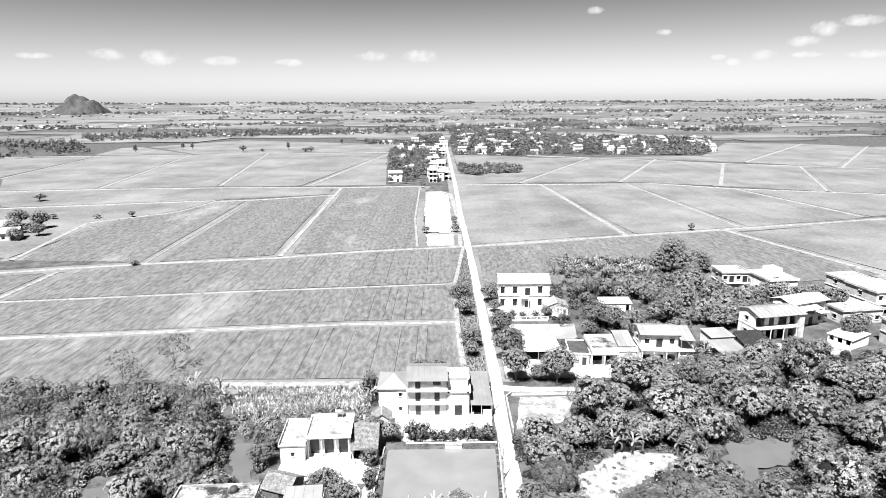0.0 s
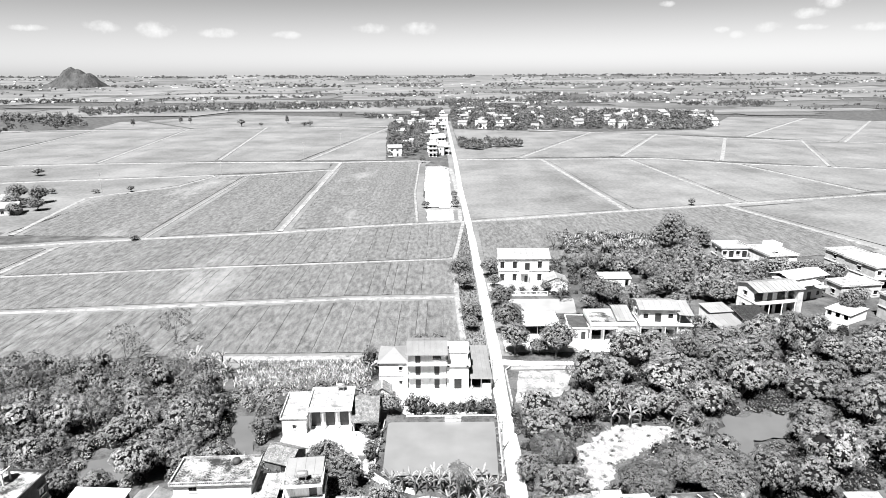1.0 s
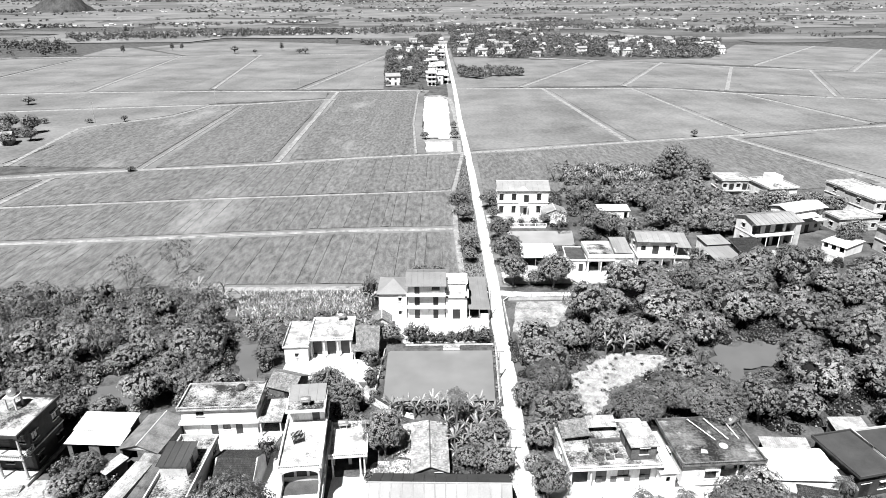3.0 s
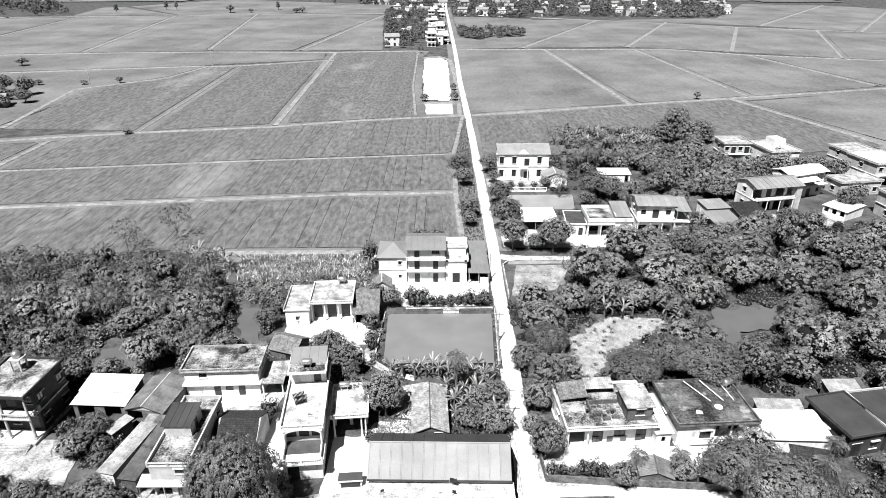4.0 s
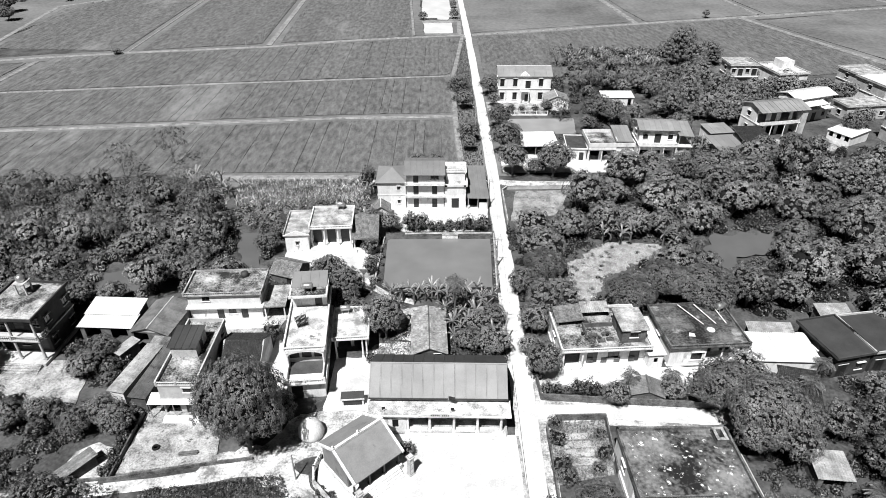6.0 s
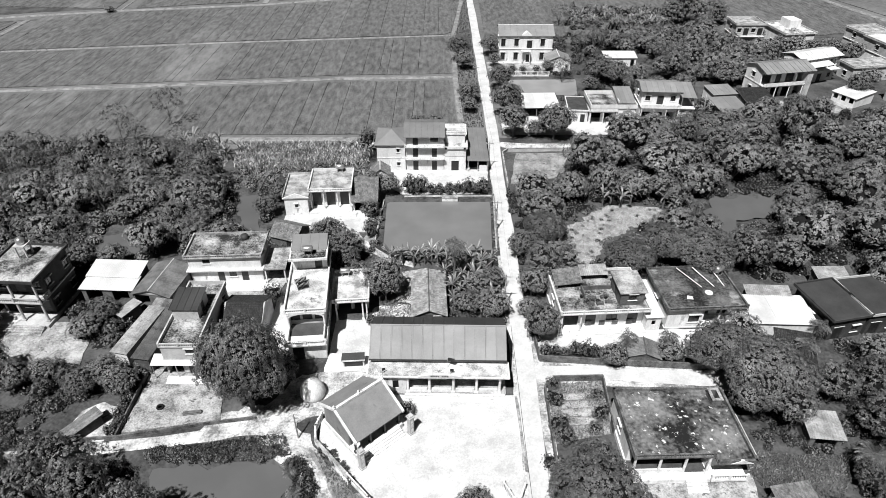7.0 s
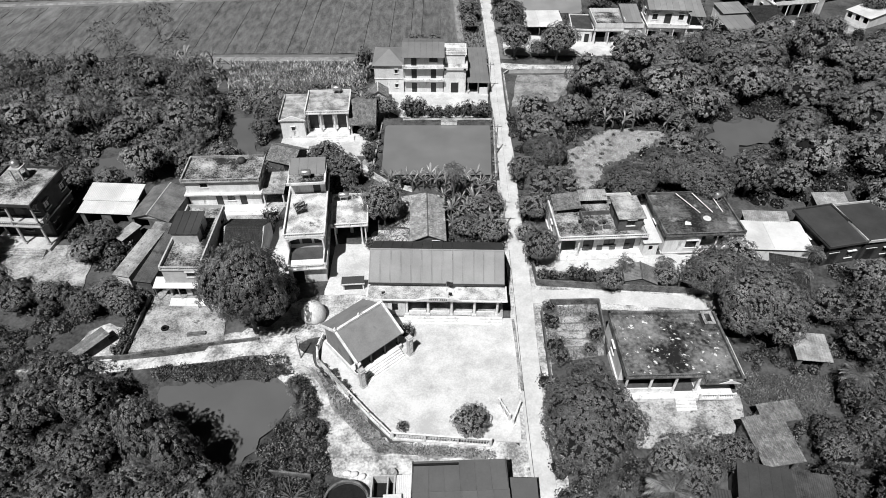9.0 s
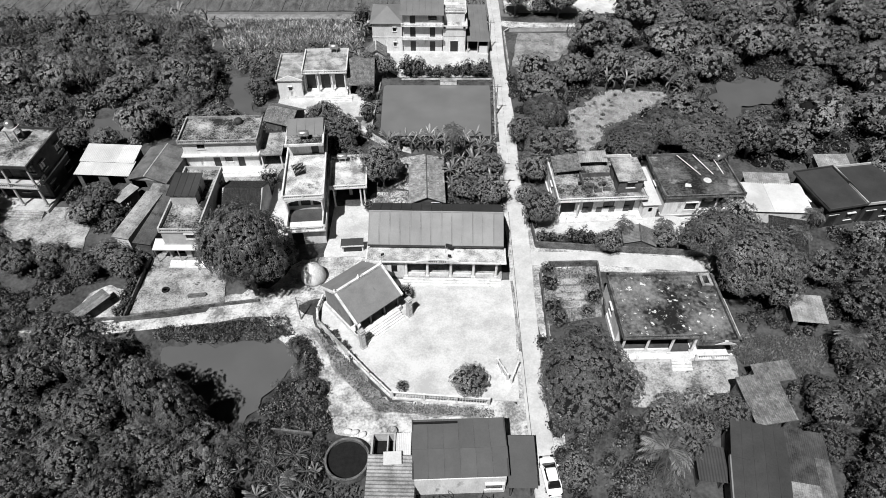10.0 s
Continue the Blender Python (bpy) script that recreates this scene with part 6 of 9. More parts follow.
    wall_set(r, 5.8, 8.0, 0, 3.9, ("Dw", "w", "w", "w"), M["plaster_dark"])
    flat_roof(r, 0, 0, 5.8, 8.0, 3.95, 0.5, top="tin_dark", rim="plaster_dark", rail="solid", parapet=0.25)
    r = house("dark_flat_house", 63.4, 68.0, 9, "low house with a dark shiny flat roof")
    wall_set(r, 8.0, 8.0, 0, 3.9, ("DwD", "w", "w", "w"), M["plaster_dark"])
    flat_roof(r, 0, 0, 8.0, 8.0, 3.95, 0.4, top="tin_dark", rim="plaster_grey", rail="solid", parapet=0.25)
    shed(46.9, 60.4, -14, 4.9, 5.6, 1.9, 3.4, "tile", "tile_dark", "shed with an old dark clay tile roof", walls="brick", front="d.")
    shed(61.0, 77.6, 0, 5.0, 3.0, 2.6, 3.2, "ribbed", "rust_pale", "patched tin lean-to roof", pieces=3)
    o = house("garden_shed", 26.8, 62.4, -8, "little brick shed with broken sheet roof", "shed")
    wall_set(o, 4.2, 3.0, 0, 1.4, ("...", ".", ".", "."), M["brick"])
    gable(o, 0, 0, 4.2, 3.0, 1.4, 2.2, lambda *q: ribbed(*q, pieces=3), M["tin_stained"], M["brick"], 0.25, "y")


def mouldy_house():
    r = house("mouldy_roof_house", 22.3, 43.4, 1.5, "wide white house with a mouldy dark flat roof and pillared porch")
    w, d = 13.2, 9.6
    part("plinth", Geo().box(-0.2, -0.6, 0, w + 0.2, d, 0.7), M["plaster"], r)
    wall_set(r, 9.0, d - 2.2, 0.7, 3.5, ("DWD", ".", "ww", "w"), M["plaster"], y=2.2)
    wall_set(r, w - 9.2, d - 1.0, 0.7, 3.5, (".", "w", "w", "w"), M["plaster"], x=9.2, y=1.0)
    for x in (0.2, 3.2, 6.2, 9.0):
        column(r, x, 0.3, 0.7, 4.2, M["trim"], 0.17)
    part("low_wall", Geo().box(0.4, 0.2, 0.7, 6.0, 0.4, 1.6), M["trim"], r)
    # dark sheet on the plinth paints the shade inside the porch
    part("floor_tiling", Geo().box(0.0, 0.42, 0.701, 9.1, 2.19, 0.72), M["floor_shade"], r, "dark sheet painting the shade on a porch floor")
    steps(r, 6.3, 8.8, -0.6, 0.7, 4, M["trim"], 0.35)
    part("balcony", Geo().box(9.2, -0.9, 0.6, w + 0.3, 1.0, 0.9), M["trim"], r)
    balustrade(r, [(9.3, -0.8), (w + 0.2, -0.8)], 0.9, M["trim"], 0.8)
    ring = [(-0.3, -0.2), (9.0, -0.2), (9.0, -1.2), (w + 0.3, -1.2), (w + 0.3, d + 0.3), (-0.3, d + 0.3)]
    slab = part("roof_slab", Geo().poly(ring, 4.24, 4.42), M["mould"], r)
    part("screed", Geo().poly([(-0.1, 0.0), (9.2, 0.0), (9.2, -1.0), (w + 0.1, -1.0), (w + 0.1, d + 0.1), (-0.1, d + 0.1)], 4.421, 4.46), M["roof_dark"], slab, "mouldy dark roof screed with pale lichen")
    for a, b in ((ring[3], ring[4]), (ring[4], ring[5]), (ring[5], ring[0]), (ring[2], ring[3])):
        m = Matrix.Translation((*a, 0)) @ Matrix.Rotation(math.atan2(b[1] - a[1], b[0] - a[0]), 4, "Z")
        part("parapet", Geo().box(0.02, 0.02, 4.421, math.hypot(b[0] - a[0], b[1] - a[1]) - 0.02, 0.3, 4.9).turned(m), M["mould"], r)
    balustrade(r, [(-0.2, -0.1), (9.0, -0.1)], 4.42, M["mould"], 0.55)
    part("pediment", Geo().add([(10.4, -1.25, 4.42), (13.0, -1.25, 4.42), (11.7, -1.25, 5.0), (10.4, -1.0, 4.42), (13.0, -1.0, 4.42), (11.7, -1.0, 5.0)], [(0, 1, 2), (3, 5, 4), (0, 3, 4, 1), (1, 4, 5, 2), (2, 5, 3, 0)]), M["trim"], r)
    part("side_canopy", Geo().slab((w + 0.4, 1.0, 3.2), (w + 1.6, 1.0, 2.9), (w + 1.6, 7.0, 2.9), (w + 0.4, 7.0, 3.2), 0.06), M["tin_white"], r)
    t = thing("roof_hatch", r.matrix_world @ pose(11.9, 8.0, 4.46), "low masonry hatch on a mouldy flat roof", "roof hatch")
    part("wall", Geo().box(-0.6, -0.9, 0, 0.6, -0.7, 1.0).box(-0.6, 0.7, 0, 0.6, 0.9, 1.0).box(-0.6, -0.7, 0, -0.4, 0.7, 1.0).box(0.4, -0.7, 0, 0.6, 0.7, 1.0), M["mould"], t)
    part("coping", Geo().box(-0.7, -1.0, 1.0, 0.7, -0.65, 1.1).box(-0.7, 0.65, 1.0, 0.7, 1.0, 1.1).box(-0.7, -0.65, 1.0, -0.35, 0.65, 1.1).box(0.35, -0.65, 1.0, 0.7, 0.65, 1.1), M["concrete"], t)


def southern_sheds():
    shed(35.3, 33.2, 9, 4.5, 5.4, 2.5, 3.3, "tile", "tile", "shed with a weathered tile roof", walls="brick", front=".d", pieces=4)
    shed(37.6, 38.8, 9, 4.4, 2.0, 2.0, 2.5, "tile", "tile", "small shed with a weathered tile roof", walls="brick", front=".")
    b = house("long_tin_shed", 28.9, 21.0, -14, "long shed with a dark grey tin roof", "shed")
    wall_set(b, 5.4, 12.4, 0, 3.0, (".", "d.", "o", "."), M["brick"])
    sheet_roof(b, (-0.3, -0.3, 3.1), (5.5, -0.3, 3.1), (5.5, 8.4, 3.45), (-0.3, 8.4, 3.45), M["tin_dark"], 5, rib=0.012)
    sheet_roof(b, (-0.3, 8.3, 3.47), (5.5, 8.3, 3.47), (5.3, 12.7, 3.7), (-0.2, 12.7, 3.7), M["tin_dark"], 5, rib=0.012)
    part("verge", Geo().box(-0.45, -0.3, 3.0, -0.3, 8.4, 3.5), M["tin_pale"], b)
    c = house("scrap_roof_shed", 35.2, 20.8, -10, "shed roofed with mismatched rusty corrugated sheets", "shed")
    wall_set(c, 4.3, 11.4, 0, 2.5, (".", ".", "o", "."), M["brick"])
    for i in range(3):
        for j in range(4):
            z = 2.55 + 0.03 * ((i + j) % 2)
            ribbed(c, (-0.2 + i * 1.5, -0.2 + j * 3.0, z + j * 0.12), (1.36 + i * 1.5, -0.2 + j * 3.0, z + j * 0.12), (1.36 + i * 1.5, 2.95 + j * 3.0, z + 0.16 + j * 0.12), (-0.2 + i * 1.5, 2.95 + j * 3.0, z + 0.16 + j * 0.12), M["rust"], 0.2, 0.04)
    shed(27.3, 27.2, -6, 2.7, 3.4, 2.2, 2.5, "ribbed", "tin_dark", "little lean-to with a dark tin roof", pieces=2)
    shed(45.2, 47.8, -6, 4.0, 3.8, 2.2, 2.7, "ribbed", "rust_pale", "shed with a faded corrugated roof", pieces=4)
    # the tin-roofed house below the yard
    h = house("tin_roof_house", -2.4, 26.4, 2.0, "white house under a dark grey sloping tin roof")
    wall_set(h, 9.4, 5.8, 0, 3.6, ("...W", "w", ".", "."), M["plaster"])
    sheet_roof(h, (-0.2, 0.0, 3.9), (9.7, 0.0, 3.9), (9.7, 3.0, 4.45), (-0.2, 3.0, 4.45), M["tin_dark2"], 6, rib=0.012)
    sheet_roof(h, (-0.2, 2.9, 4.47), (9.6, 2.9, 4.47), (9.5, 6.1, 4.72), (-0.1, 6.1, 4.72), M["tin_dark2"], 6, rib=0.012)
    part("roof_beam", Geo().box(-0.1, 5.55, 4.74, 4.6, 5.75, 4.92), M["dark"], h, "dark beam lying on the roof")
    for x in (-0.2, 9.5):
        part("verge", Geo().slab((x, 0.0, 3.99), (x + 0.16, 0.0, 3.99), (x + 0.16, 6.1, 4.80), (x, 6.1, 4.80), 0.1), M["tin_dark"], h)
    shed(7.4, 26.2, -1, 2.6, 5.2, 2.8, 3.1, "sheet", "tin_dark2", "lean-to with a dark grey tin roof", walls="brick", front="o", pieces=1)
    k = house("rippled_pen", -7.2, 24.0, 0, "low brick pen with a rippled old tin roof", "shed")
    wall_set(k, 4.6, 5.4, 0, 2.2, ("o.", ".", ".", "."), M["brick"])
    for j in range(3):
        ribbed(k, (4.8, -0.2 + j * 1.95, 2.35), (4.8, 1.8 + j * 1.95, 2.35), (-0.2, 1.8 + j * 1.95, 2.55), (-0.2, -0.2 + j * 1.95, 2.55), M["rust_pale"], 0.36, 0.10)
    t = thing("block_tank", pose(-7.2, 29.5, 0), "open square masonry water tank", "tank")
    part("wall", Geo().wall(0, 2.6, 0, 0.2, 0, 2.3).box(0, 2.6, 0, 2.6, 2.8, 2.3).box(0, 0.2, 0, 0.2, 2.6, 2.3).box(2.4, 0.2, 0, 2.6, 2.6, 2.3), M["plaster_grey"], t)
    part("floor", Geo().box(0.2, 0.2, 0, 2.4, 2.6, 0.8), M["dark"], t)
    part("divider", Geo().box(1.7, 0.2, 0.8, 1.85, 2.6, 2.2), M["plaster_grey"], t)
    t = thing("pump_hut", pose(-4.4, 29.6, 0), "tiny hut with a corrugated lid", "hut")
    part("wall", Geo().box(0, 0, 0, 1.4, 2.4, 2.1), M["plaster"], t)
    ribbed(t, (-0.1, -0.2, 2.2), (1.5, -0.2, 2.2), (1.5, 2.6, 2.4), (-0.1, 2.6, 2.4), M["tin_white"], 0.2, 0.05)
    w = thing("round_cistern", pose(-9.8, 29.9, 0), "wide round open brick cistern, dark inside", "cistern")
    part("wall", Geo().lathe([(2.5, 0), (2.46, 1.1), (2.42, 1.16), (2.24, 1.16), (2.2, 1.1), (2.2, 0.55)], 0, 0, 36), M["mould"], w, smooth=False)
    part("water", Geo().poly([(2.21 * math.cos(i * math.pi / 18), 2.21 * math.sin(i * math.pi / 18)) for i in range(36)], 0.4, 0.62), M["dark"], w, "still black water")


def northern_houses():
    r = house("white_villa", 17.8, 187.5, 0, "white two-storey villa with tall windows and a pale tin roof")
    w, d = 15.8, 9.5
    wall_set(r, w, d, 0.3, 4.0, ("T.T.D.T.", "T", "ww", "w"), M["plaster"])
    wall_set(r, w, d, 4.5, 4.0, ("T.T.D.T.", "T", "ww", "w"), M["plaster"])
    part("belt", Geo().box(-0.2, -0.2, 4.3, w + 0.2, d + 0.2, 4.499), M["trim"], r)
    part("porch_slab", Geo().box(6.5, -1.6, 3.9, 9.3, 0.0, 4.1), M["trim"], r)
    for x in (6.7, 9.1):
        column(r, x, -1.4, 0, 3.9, M["trim"], 0.16)
    part("plinth", Geo().box(-0.2, -0.3, 0, w + 0.2, d, 0.299), M["trim"], r)
    part("porch_gable", Geo().add([(6.2, -0.3, 8.3), (9.6, -0.3, 8.3), (7.9, -0.3, 9.5), (6.2, 1.2, 8.3), (9.6, 1.2, 8.3), (7.9, 1.2, 9.5)], [(0, 1, 2), (3, 5, 4), (0, 3, 4, 1), (1, 4, 5, 2), (2, 5, 3, 0)]), M["trim"], r)
    gable(r, 0, 0, w, d, 8.5, 10.2, lambda *q: sheet_roof(*q, 9, rib=0.04), M["tin_pale"], M["plaster"], 0.5, "x")
    a = house("gabled_annex", 31.2, 180.0, 0, "white annex with a low gable roof", "outbuilding")
    wall_set(a, 7.0, 6.0, 0, 3.2, ("o.n", "w", ".", "."), M["plaster"])
    gable(a, 0, 0, 7.0, 6.0, 3.2, 4.6, lambda *q: sheet_roof(*q, 5, rib=0.03), M["tin_pale"], M["plaster"], 0.3, "y")
    shed(49.2, 184.0, 0, 9.6, 4.6, 2.8, 3.4, "sheet", "tin_white", "long low shed with a white tin roof", walls="plaster", front="d..d", pieces=5)
    shed(18.4, 147.0, 2, 11.6, 8.6, 2.6, 3.0, "sheet", "tin_white", "open shelter with a wide white tin roof", sides=False, pieces=4)
    b = house("small_flat_house", 31.6, 144.3, -4, "small low house with a flat grey roof")
    wall_set(b, 4.8, 8.4, 0, 3.0, (".d", ".", ".", "w"), M["plaster"])
    flat_roof(b, 0, 0, 4.8, 8.4, 3.05, 0.25, top="plaster_dark", rail="solid", parapet=0.2)
    c = house("row_house", 36.8, 142.8, 0, "white single-storey house with an open porch and flat roof")
    wall_set(c, 6.4, 7.0, 0, 4.3, ("oo", ".", ".", "."), M["plaster"], y=1.6)
    wall_set(c, 4.2, 8.6, 0, 4.3, ("w", ".", ".", "."), M["plaster"], x=6.6, y=0.0)
    flat_roof(c, 0, 0, 10.8, 8.6, 4.35, 0.3, top="roof_stain", rail="solid", parapet=0.8)
    part("porch_beam", Geo().box(-0.2, -0.2, 3.5, 6.5, 0.0, 4.34), M["trim"], c)
    sheet_roof(c, (6.6, 1.0, 5.2), (11.0, 1.0, 5.2), (11.0, 8.6, 6.6), (6.6, 8.6, 6.6), M["tin"], 4)
    part("box_wall", Geo().box(6.8, 1.4, 4.54, 7.0, 8.4, 5.6).box(7.0, 1.4, 4.54, 10.9, 1.6, 5.2), M["plaster"], c)
    for x in (0.0, 3.2, 6.3):
        column(c, x, 0.1, 0, 3.5, M["trim"], 0.14)
    e = house("row_house", 49.2, 143.3, -3, "white two-storey house with a wide porch and grey roof")
    wall_set(e, 9.2, 6.8, 0, 4.2, ("ooo", ".", ".", "w"), M["plaster"], y=1.8)
    wall_set(e, 9.2, 6.8, 4.4, 3.6, ("wDw", ".", "ww", "w"), M["plaster"], y=1.8)
    part("balcony_slab", Geo().box(-0.2, -0.2, 4.2, 12.8, 8.6, 4.399), M["trim"], e)
    part("balcony_wall", Geo().box(-0.2, -0.2, 4.4, 9.4, -0.05, 5.1), M["trim"], e)
    wall_set(e, 3.2, 8.0, 0, 4.2, (".", ".", ".", "."), M["plaster"], x=9.4, y=0.4)
    for x in (0.1, 3.1, 6.1, 9.1):
        column(e, x, 0.1, 0, 4.2, M["trim"], 0.14)
    sheet_roof(e, (-0.5, 0.9, 8.0), (9.6, 0.9, 8.0), (9.6, 5.0, 9.1), (-0.5, 5.0, 9.1), M["tin_pale"], 7)
    sheet_roof(e, (9.6, 9.2, 8.0), (-0.5, 9.2, 8.0), (-0.5, 5.0, 9.1), (9.6, 5.0, 9.1), M["tin_pale"], 7)
    for x in (0.0, 9.0):
        part("gable_wall", Geo().add([(x, 1.8, 8.0), (x, 8.6, 8.0), (x, 5.0, 8.98), (x + 0.2, 1.8, 8.0), (x + 0.2, 8.6, 8.0), (x + 0.2, 5.0, 8.98)], [(0, 2, 1), (3, 4, 5), (0, 1, 4, 3), (1, 2, 5, 4), (2, 0, 3, 5)]), M["plaster"], e)
    sheet_roof(e, (9.0, -0.2, 7.2), (12.8, -0.2, 7.0), (12.4, 6.0, 8.8), (9.0, 6.0, 8.8), M["tin"], 3)
    for x in (9.4, 12.5):
        part("post", Geo().box(x - 0.07, 0.0, 4.4, x + 0.07, 0.14, 7.1), M["metal"], e)
    shed(71.2, 154.4, 8, 6.6, 5.6, 3.1, 3.6, "sheet", "tin_pale", "white house with a pale tin roof", walls="plaster", front=".w.", pieces=4)
    shed(70.2, 143.6, 7, 7.2, 9.0, 2.3, 3.2, "sheet", "tin", "open shelter with a wide grey tin roof", sides=False, pieces=4)
    shed(78.5, 150.5, 4, 7.5, 7.0, 2.6, 3.8, "tile", "tile_dark", "low house with a dark tile roof", walls="brick", front=".d.")
    f = house("verandah_house", 85.6, 158.3, 11, "white two-storey house with long verandahs and a pale tin roof")
    w = 14.0
    wall_set(f, w, 6.6, 0, 3.6, ("oooo", "n", ".", "w"), M["plaster"], y=2.0)
    wall_set(f, w, 6.6, 3.8, 3.4, ("oDoo", "n", ".", "w"), M["plaster"], y=2.0)
    part("balcony_slab", Geo().box(-0.1, 0, 3.6, w + 0.1, 8.6, 3.799), M["trim"], f)
    part("balcony_wall", Geo().box(-0.1, 0, 3.8, w - 2, 0.15, 4.5), M["trim"], f)
    for x in (0.1, 4, 8, 12):
        column(f, x, 0.2, 0, 3.6, M["trim"], 0.14)
    part("end_wall", Geo().box(w - 1.6, 0.0, 0, w, 2.0, 7.2), M["plaster_grey"], f)
    sheet_roof(f, (-0.5, -0.4, 7.3), (w + 0.5, -0.4, 7.3), (w + 0.5, 4.6, 8.6), (-0.5, 4.6, 8.6), M["tin_pale"], 10, rib=0.08)
    sheet_roof(f, (w + 0.5, 9.2, 7.3), (-0.5, 9.2, 7.3), (-0.5, 4.6, 8.6), (w + 0.5, 4.6, 8.6), M["tin_pale"], 10, rib=0.08)
    for x in (0.0, w - 0.2):
        part("gable_wall", Geo().add([(x, 2.0, 7.2), (x, 8.6, 7.2), (x, 4.6, 8.5), (x + 0.2, 2.0, 7.2), (x + 0.2, 8.6, 7.2), (x + 0.2, 4.6, 8.5)], [(0, 2, 1), (3, 4, 5), (0, 1, 4, 3), (1, 2, 5, 4), (2, 0, 3, 5)]), M["plaster"], f)
    h = house("verandah_house", 100.0, 168.2, 20, "white two-storey house with a bright tin roof and canopy")
    wall_set(h, 14.0, 6.0, 0, 3.6, ("DoDw", "w", ".", "w"), M["plaster"], y=1.0)
    wall_set(h, 14.0, 6.0, 3.8, 3.4, ("oDoo", "w", ".", "w"), M["plaster"], y=1.0)
    part("floor_slab", Geo().box(-0.1, -0.6, 3.6, 14.1, 7.1, 3.799), M["trim"], h)
    sheet_roof(h, (-0.5, 0.0, 7.3), (14.6, 0.0, 7.3), (14.6, 4.0, 8.4), (-0.5, 4.0, 8.4), M["tin_white"], 8)
    sheet_roof(h, (14.6, 7.8, 7.3), (-0.5, 7.8, 7.3), (-0.5, 4.0, 8.4), (14.6, 4.0, 8.4), M["tin_white"], 8)
    part("canopy", Geo().slab((0, -2.2, 5.9), (9.5, -2.2, 5.9), (9.5, 1.0, 6.5), (0, 1.0, 6.5), 0.06), M["tin_white"], h)
    shed(104.6, 158.6, -62, 6.6, 8.0, 2.6, 3.2, "sheet", "tin_white", "low white house with a pale roof", walls="plaster", front="www", pieces=5)
    for x, y, ang, w, d, hh, roof, lab in ((95.0, 203.0, 0, 9.0, 8.0, 7.0, "concrete", "two-storey house with a flat grey roof"), (109.0, 198.0, 8, 10, 13, 5.4, "roof_pale", "white house with a pale flat roof"),
                                           (117.0, 171.8, 8, 13, 6, 4.0, "concrete", "low grey house with a stained flat roof"), (132.5, 195.4, 10, 10, 8.6, 6.2, "concrete", "two-storey grey house with a flat roof"),
                                           (132.0, 180.0, 10, 12, 12, 7.0, "tin_white", "two-storey house with a white roof"), (120.0, 150.0, 6, 11, 9, 6.6, "roof_stain", "two-storey grey house with a flat roof"), (138.0, 160.0, 6, 11, 9, 4.2, "roof_stain", "low grey house with a flat roof")):
        q = house("village_house", x, y, ang, lab)
        two = hh > 5.8
        wall_set(q, w, d, 0, hh / 2 if two else hh, ("DoDw", "w.w", ".", "w"), M["plaster" if roof in ("roof_pale", "tin_white") else "plaster_grey"])
        if two:
            wall_set(q, w, d, hh / 2 + 0.2, hh / 2 - 0.2, ("wDwD", "w.w", ".", "w"), M["plaster_grey"])
            part("floor_slab", Geo().box(-0.2, -0.9, hh / 2, w + 0.2, d + 0.1, hh / 2 + 0.199), M["trim"], q)
        flat_roof(q, 0, 0, w, d, hh + 0.02, 0.4, top=roof, rim="plaster_grey", rail="front")
        if roof == "roof_pale":
            part("stair_box", Geo().box(4.5, 6, hh + 0.22, 8.5, 11, hh + 2.6), M["plaster"], q)


for k, v in {"tin_grime": mat("grimy_tin_sheet", 0.035, 0.11, 0.5, 5.0, rough=0.65, bump=0.1, rand=0.15, spots=0.02, spot_scale=0.8, spot_cut=0.57, depth=0.1), "tile_pale": mat("bleached_roof_tile", 0.11, 0.33, 0.8, 8.0, bump=0.2, rand=0.3, island=True), "tin_mid": mat("mid_grey_tin_sheet", 0.11, 0.16, 0.3, 6.0, rough=0.7, bump=0.08, rand=0.06), "mould": mat("mouldy_concrete", 0.02, 0.18, 0.8, 7.0, bump=0.25, spots=0.04, spot_scale=0.9, spot_cut=0.55, depth=0.15), "temple_tile": mat("temple_roof_render", 0.15, 0.21, 0.5, 6.0, bump=0.12, spots=0.07, spot_scale=0.4, spot_cut=0.6, depth=0.15), "tin_pale": mat("pale_tin_sheet", 0.15, 0.23, 0.3, 6.0, rough=0.7, bump=0.08, rand=0.08),
             "tin_stained": mat("stained_tin_sheet", 0.06, 0.18, 0.5, 5.0, rough=0.65, bump=0.1, rand=0.12, spots=0.05, spot_scale=0.6, spot_cut=0.58, depth=0.12),
             "tin_dark2": mat("smooth_dark_tin", 0.058, 0.082, 0.3, 6.0, rough=0.7, bump=0.05, rand=0.12), "rust_pale": mat("faded_tin_sheet", 0.11, 0.36, 0.6, 6.0, rough=0.7, bump=0.12, rand=0.2, spots=0.04, spot_scale=0.7, spot_cut=0.6, depth=0.1),
             "plaster_dark": mat("dark_plaster", 0.025, 0.06, 0.6, 6.0, bump=0.15, rand=0.1), "roof_cloudy": mat("cloudy_roof_screed", 0.012, 0.14, 0.25, 3.0, bump=0.2, cut=(0.6, 0.9), spots=0.3, spot_scale=0.32, spot_cut=0.56, depth=0.14), "roof_stain": mat("stained_roof_screed", 0.02, 0.42, 0.3, 4.0, bump=0.2, cut=(0.6, 0.88), spots=0.015, spot_scale=0.4, spot_cut=0.54, depth=0.15)}.items():
    M[k] = v


village_hall()
temple()
tall_house()
pond_house()
tiled_cottage()
narrow_house()
back_house()
long_house()
western_sheds()
eastern_row()
mouldy_house()
southern_sheds()
northern_houses()


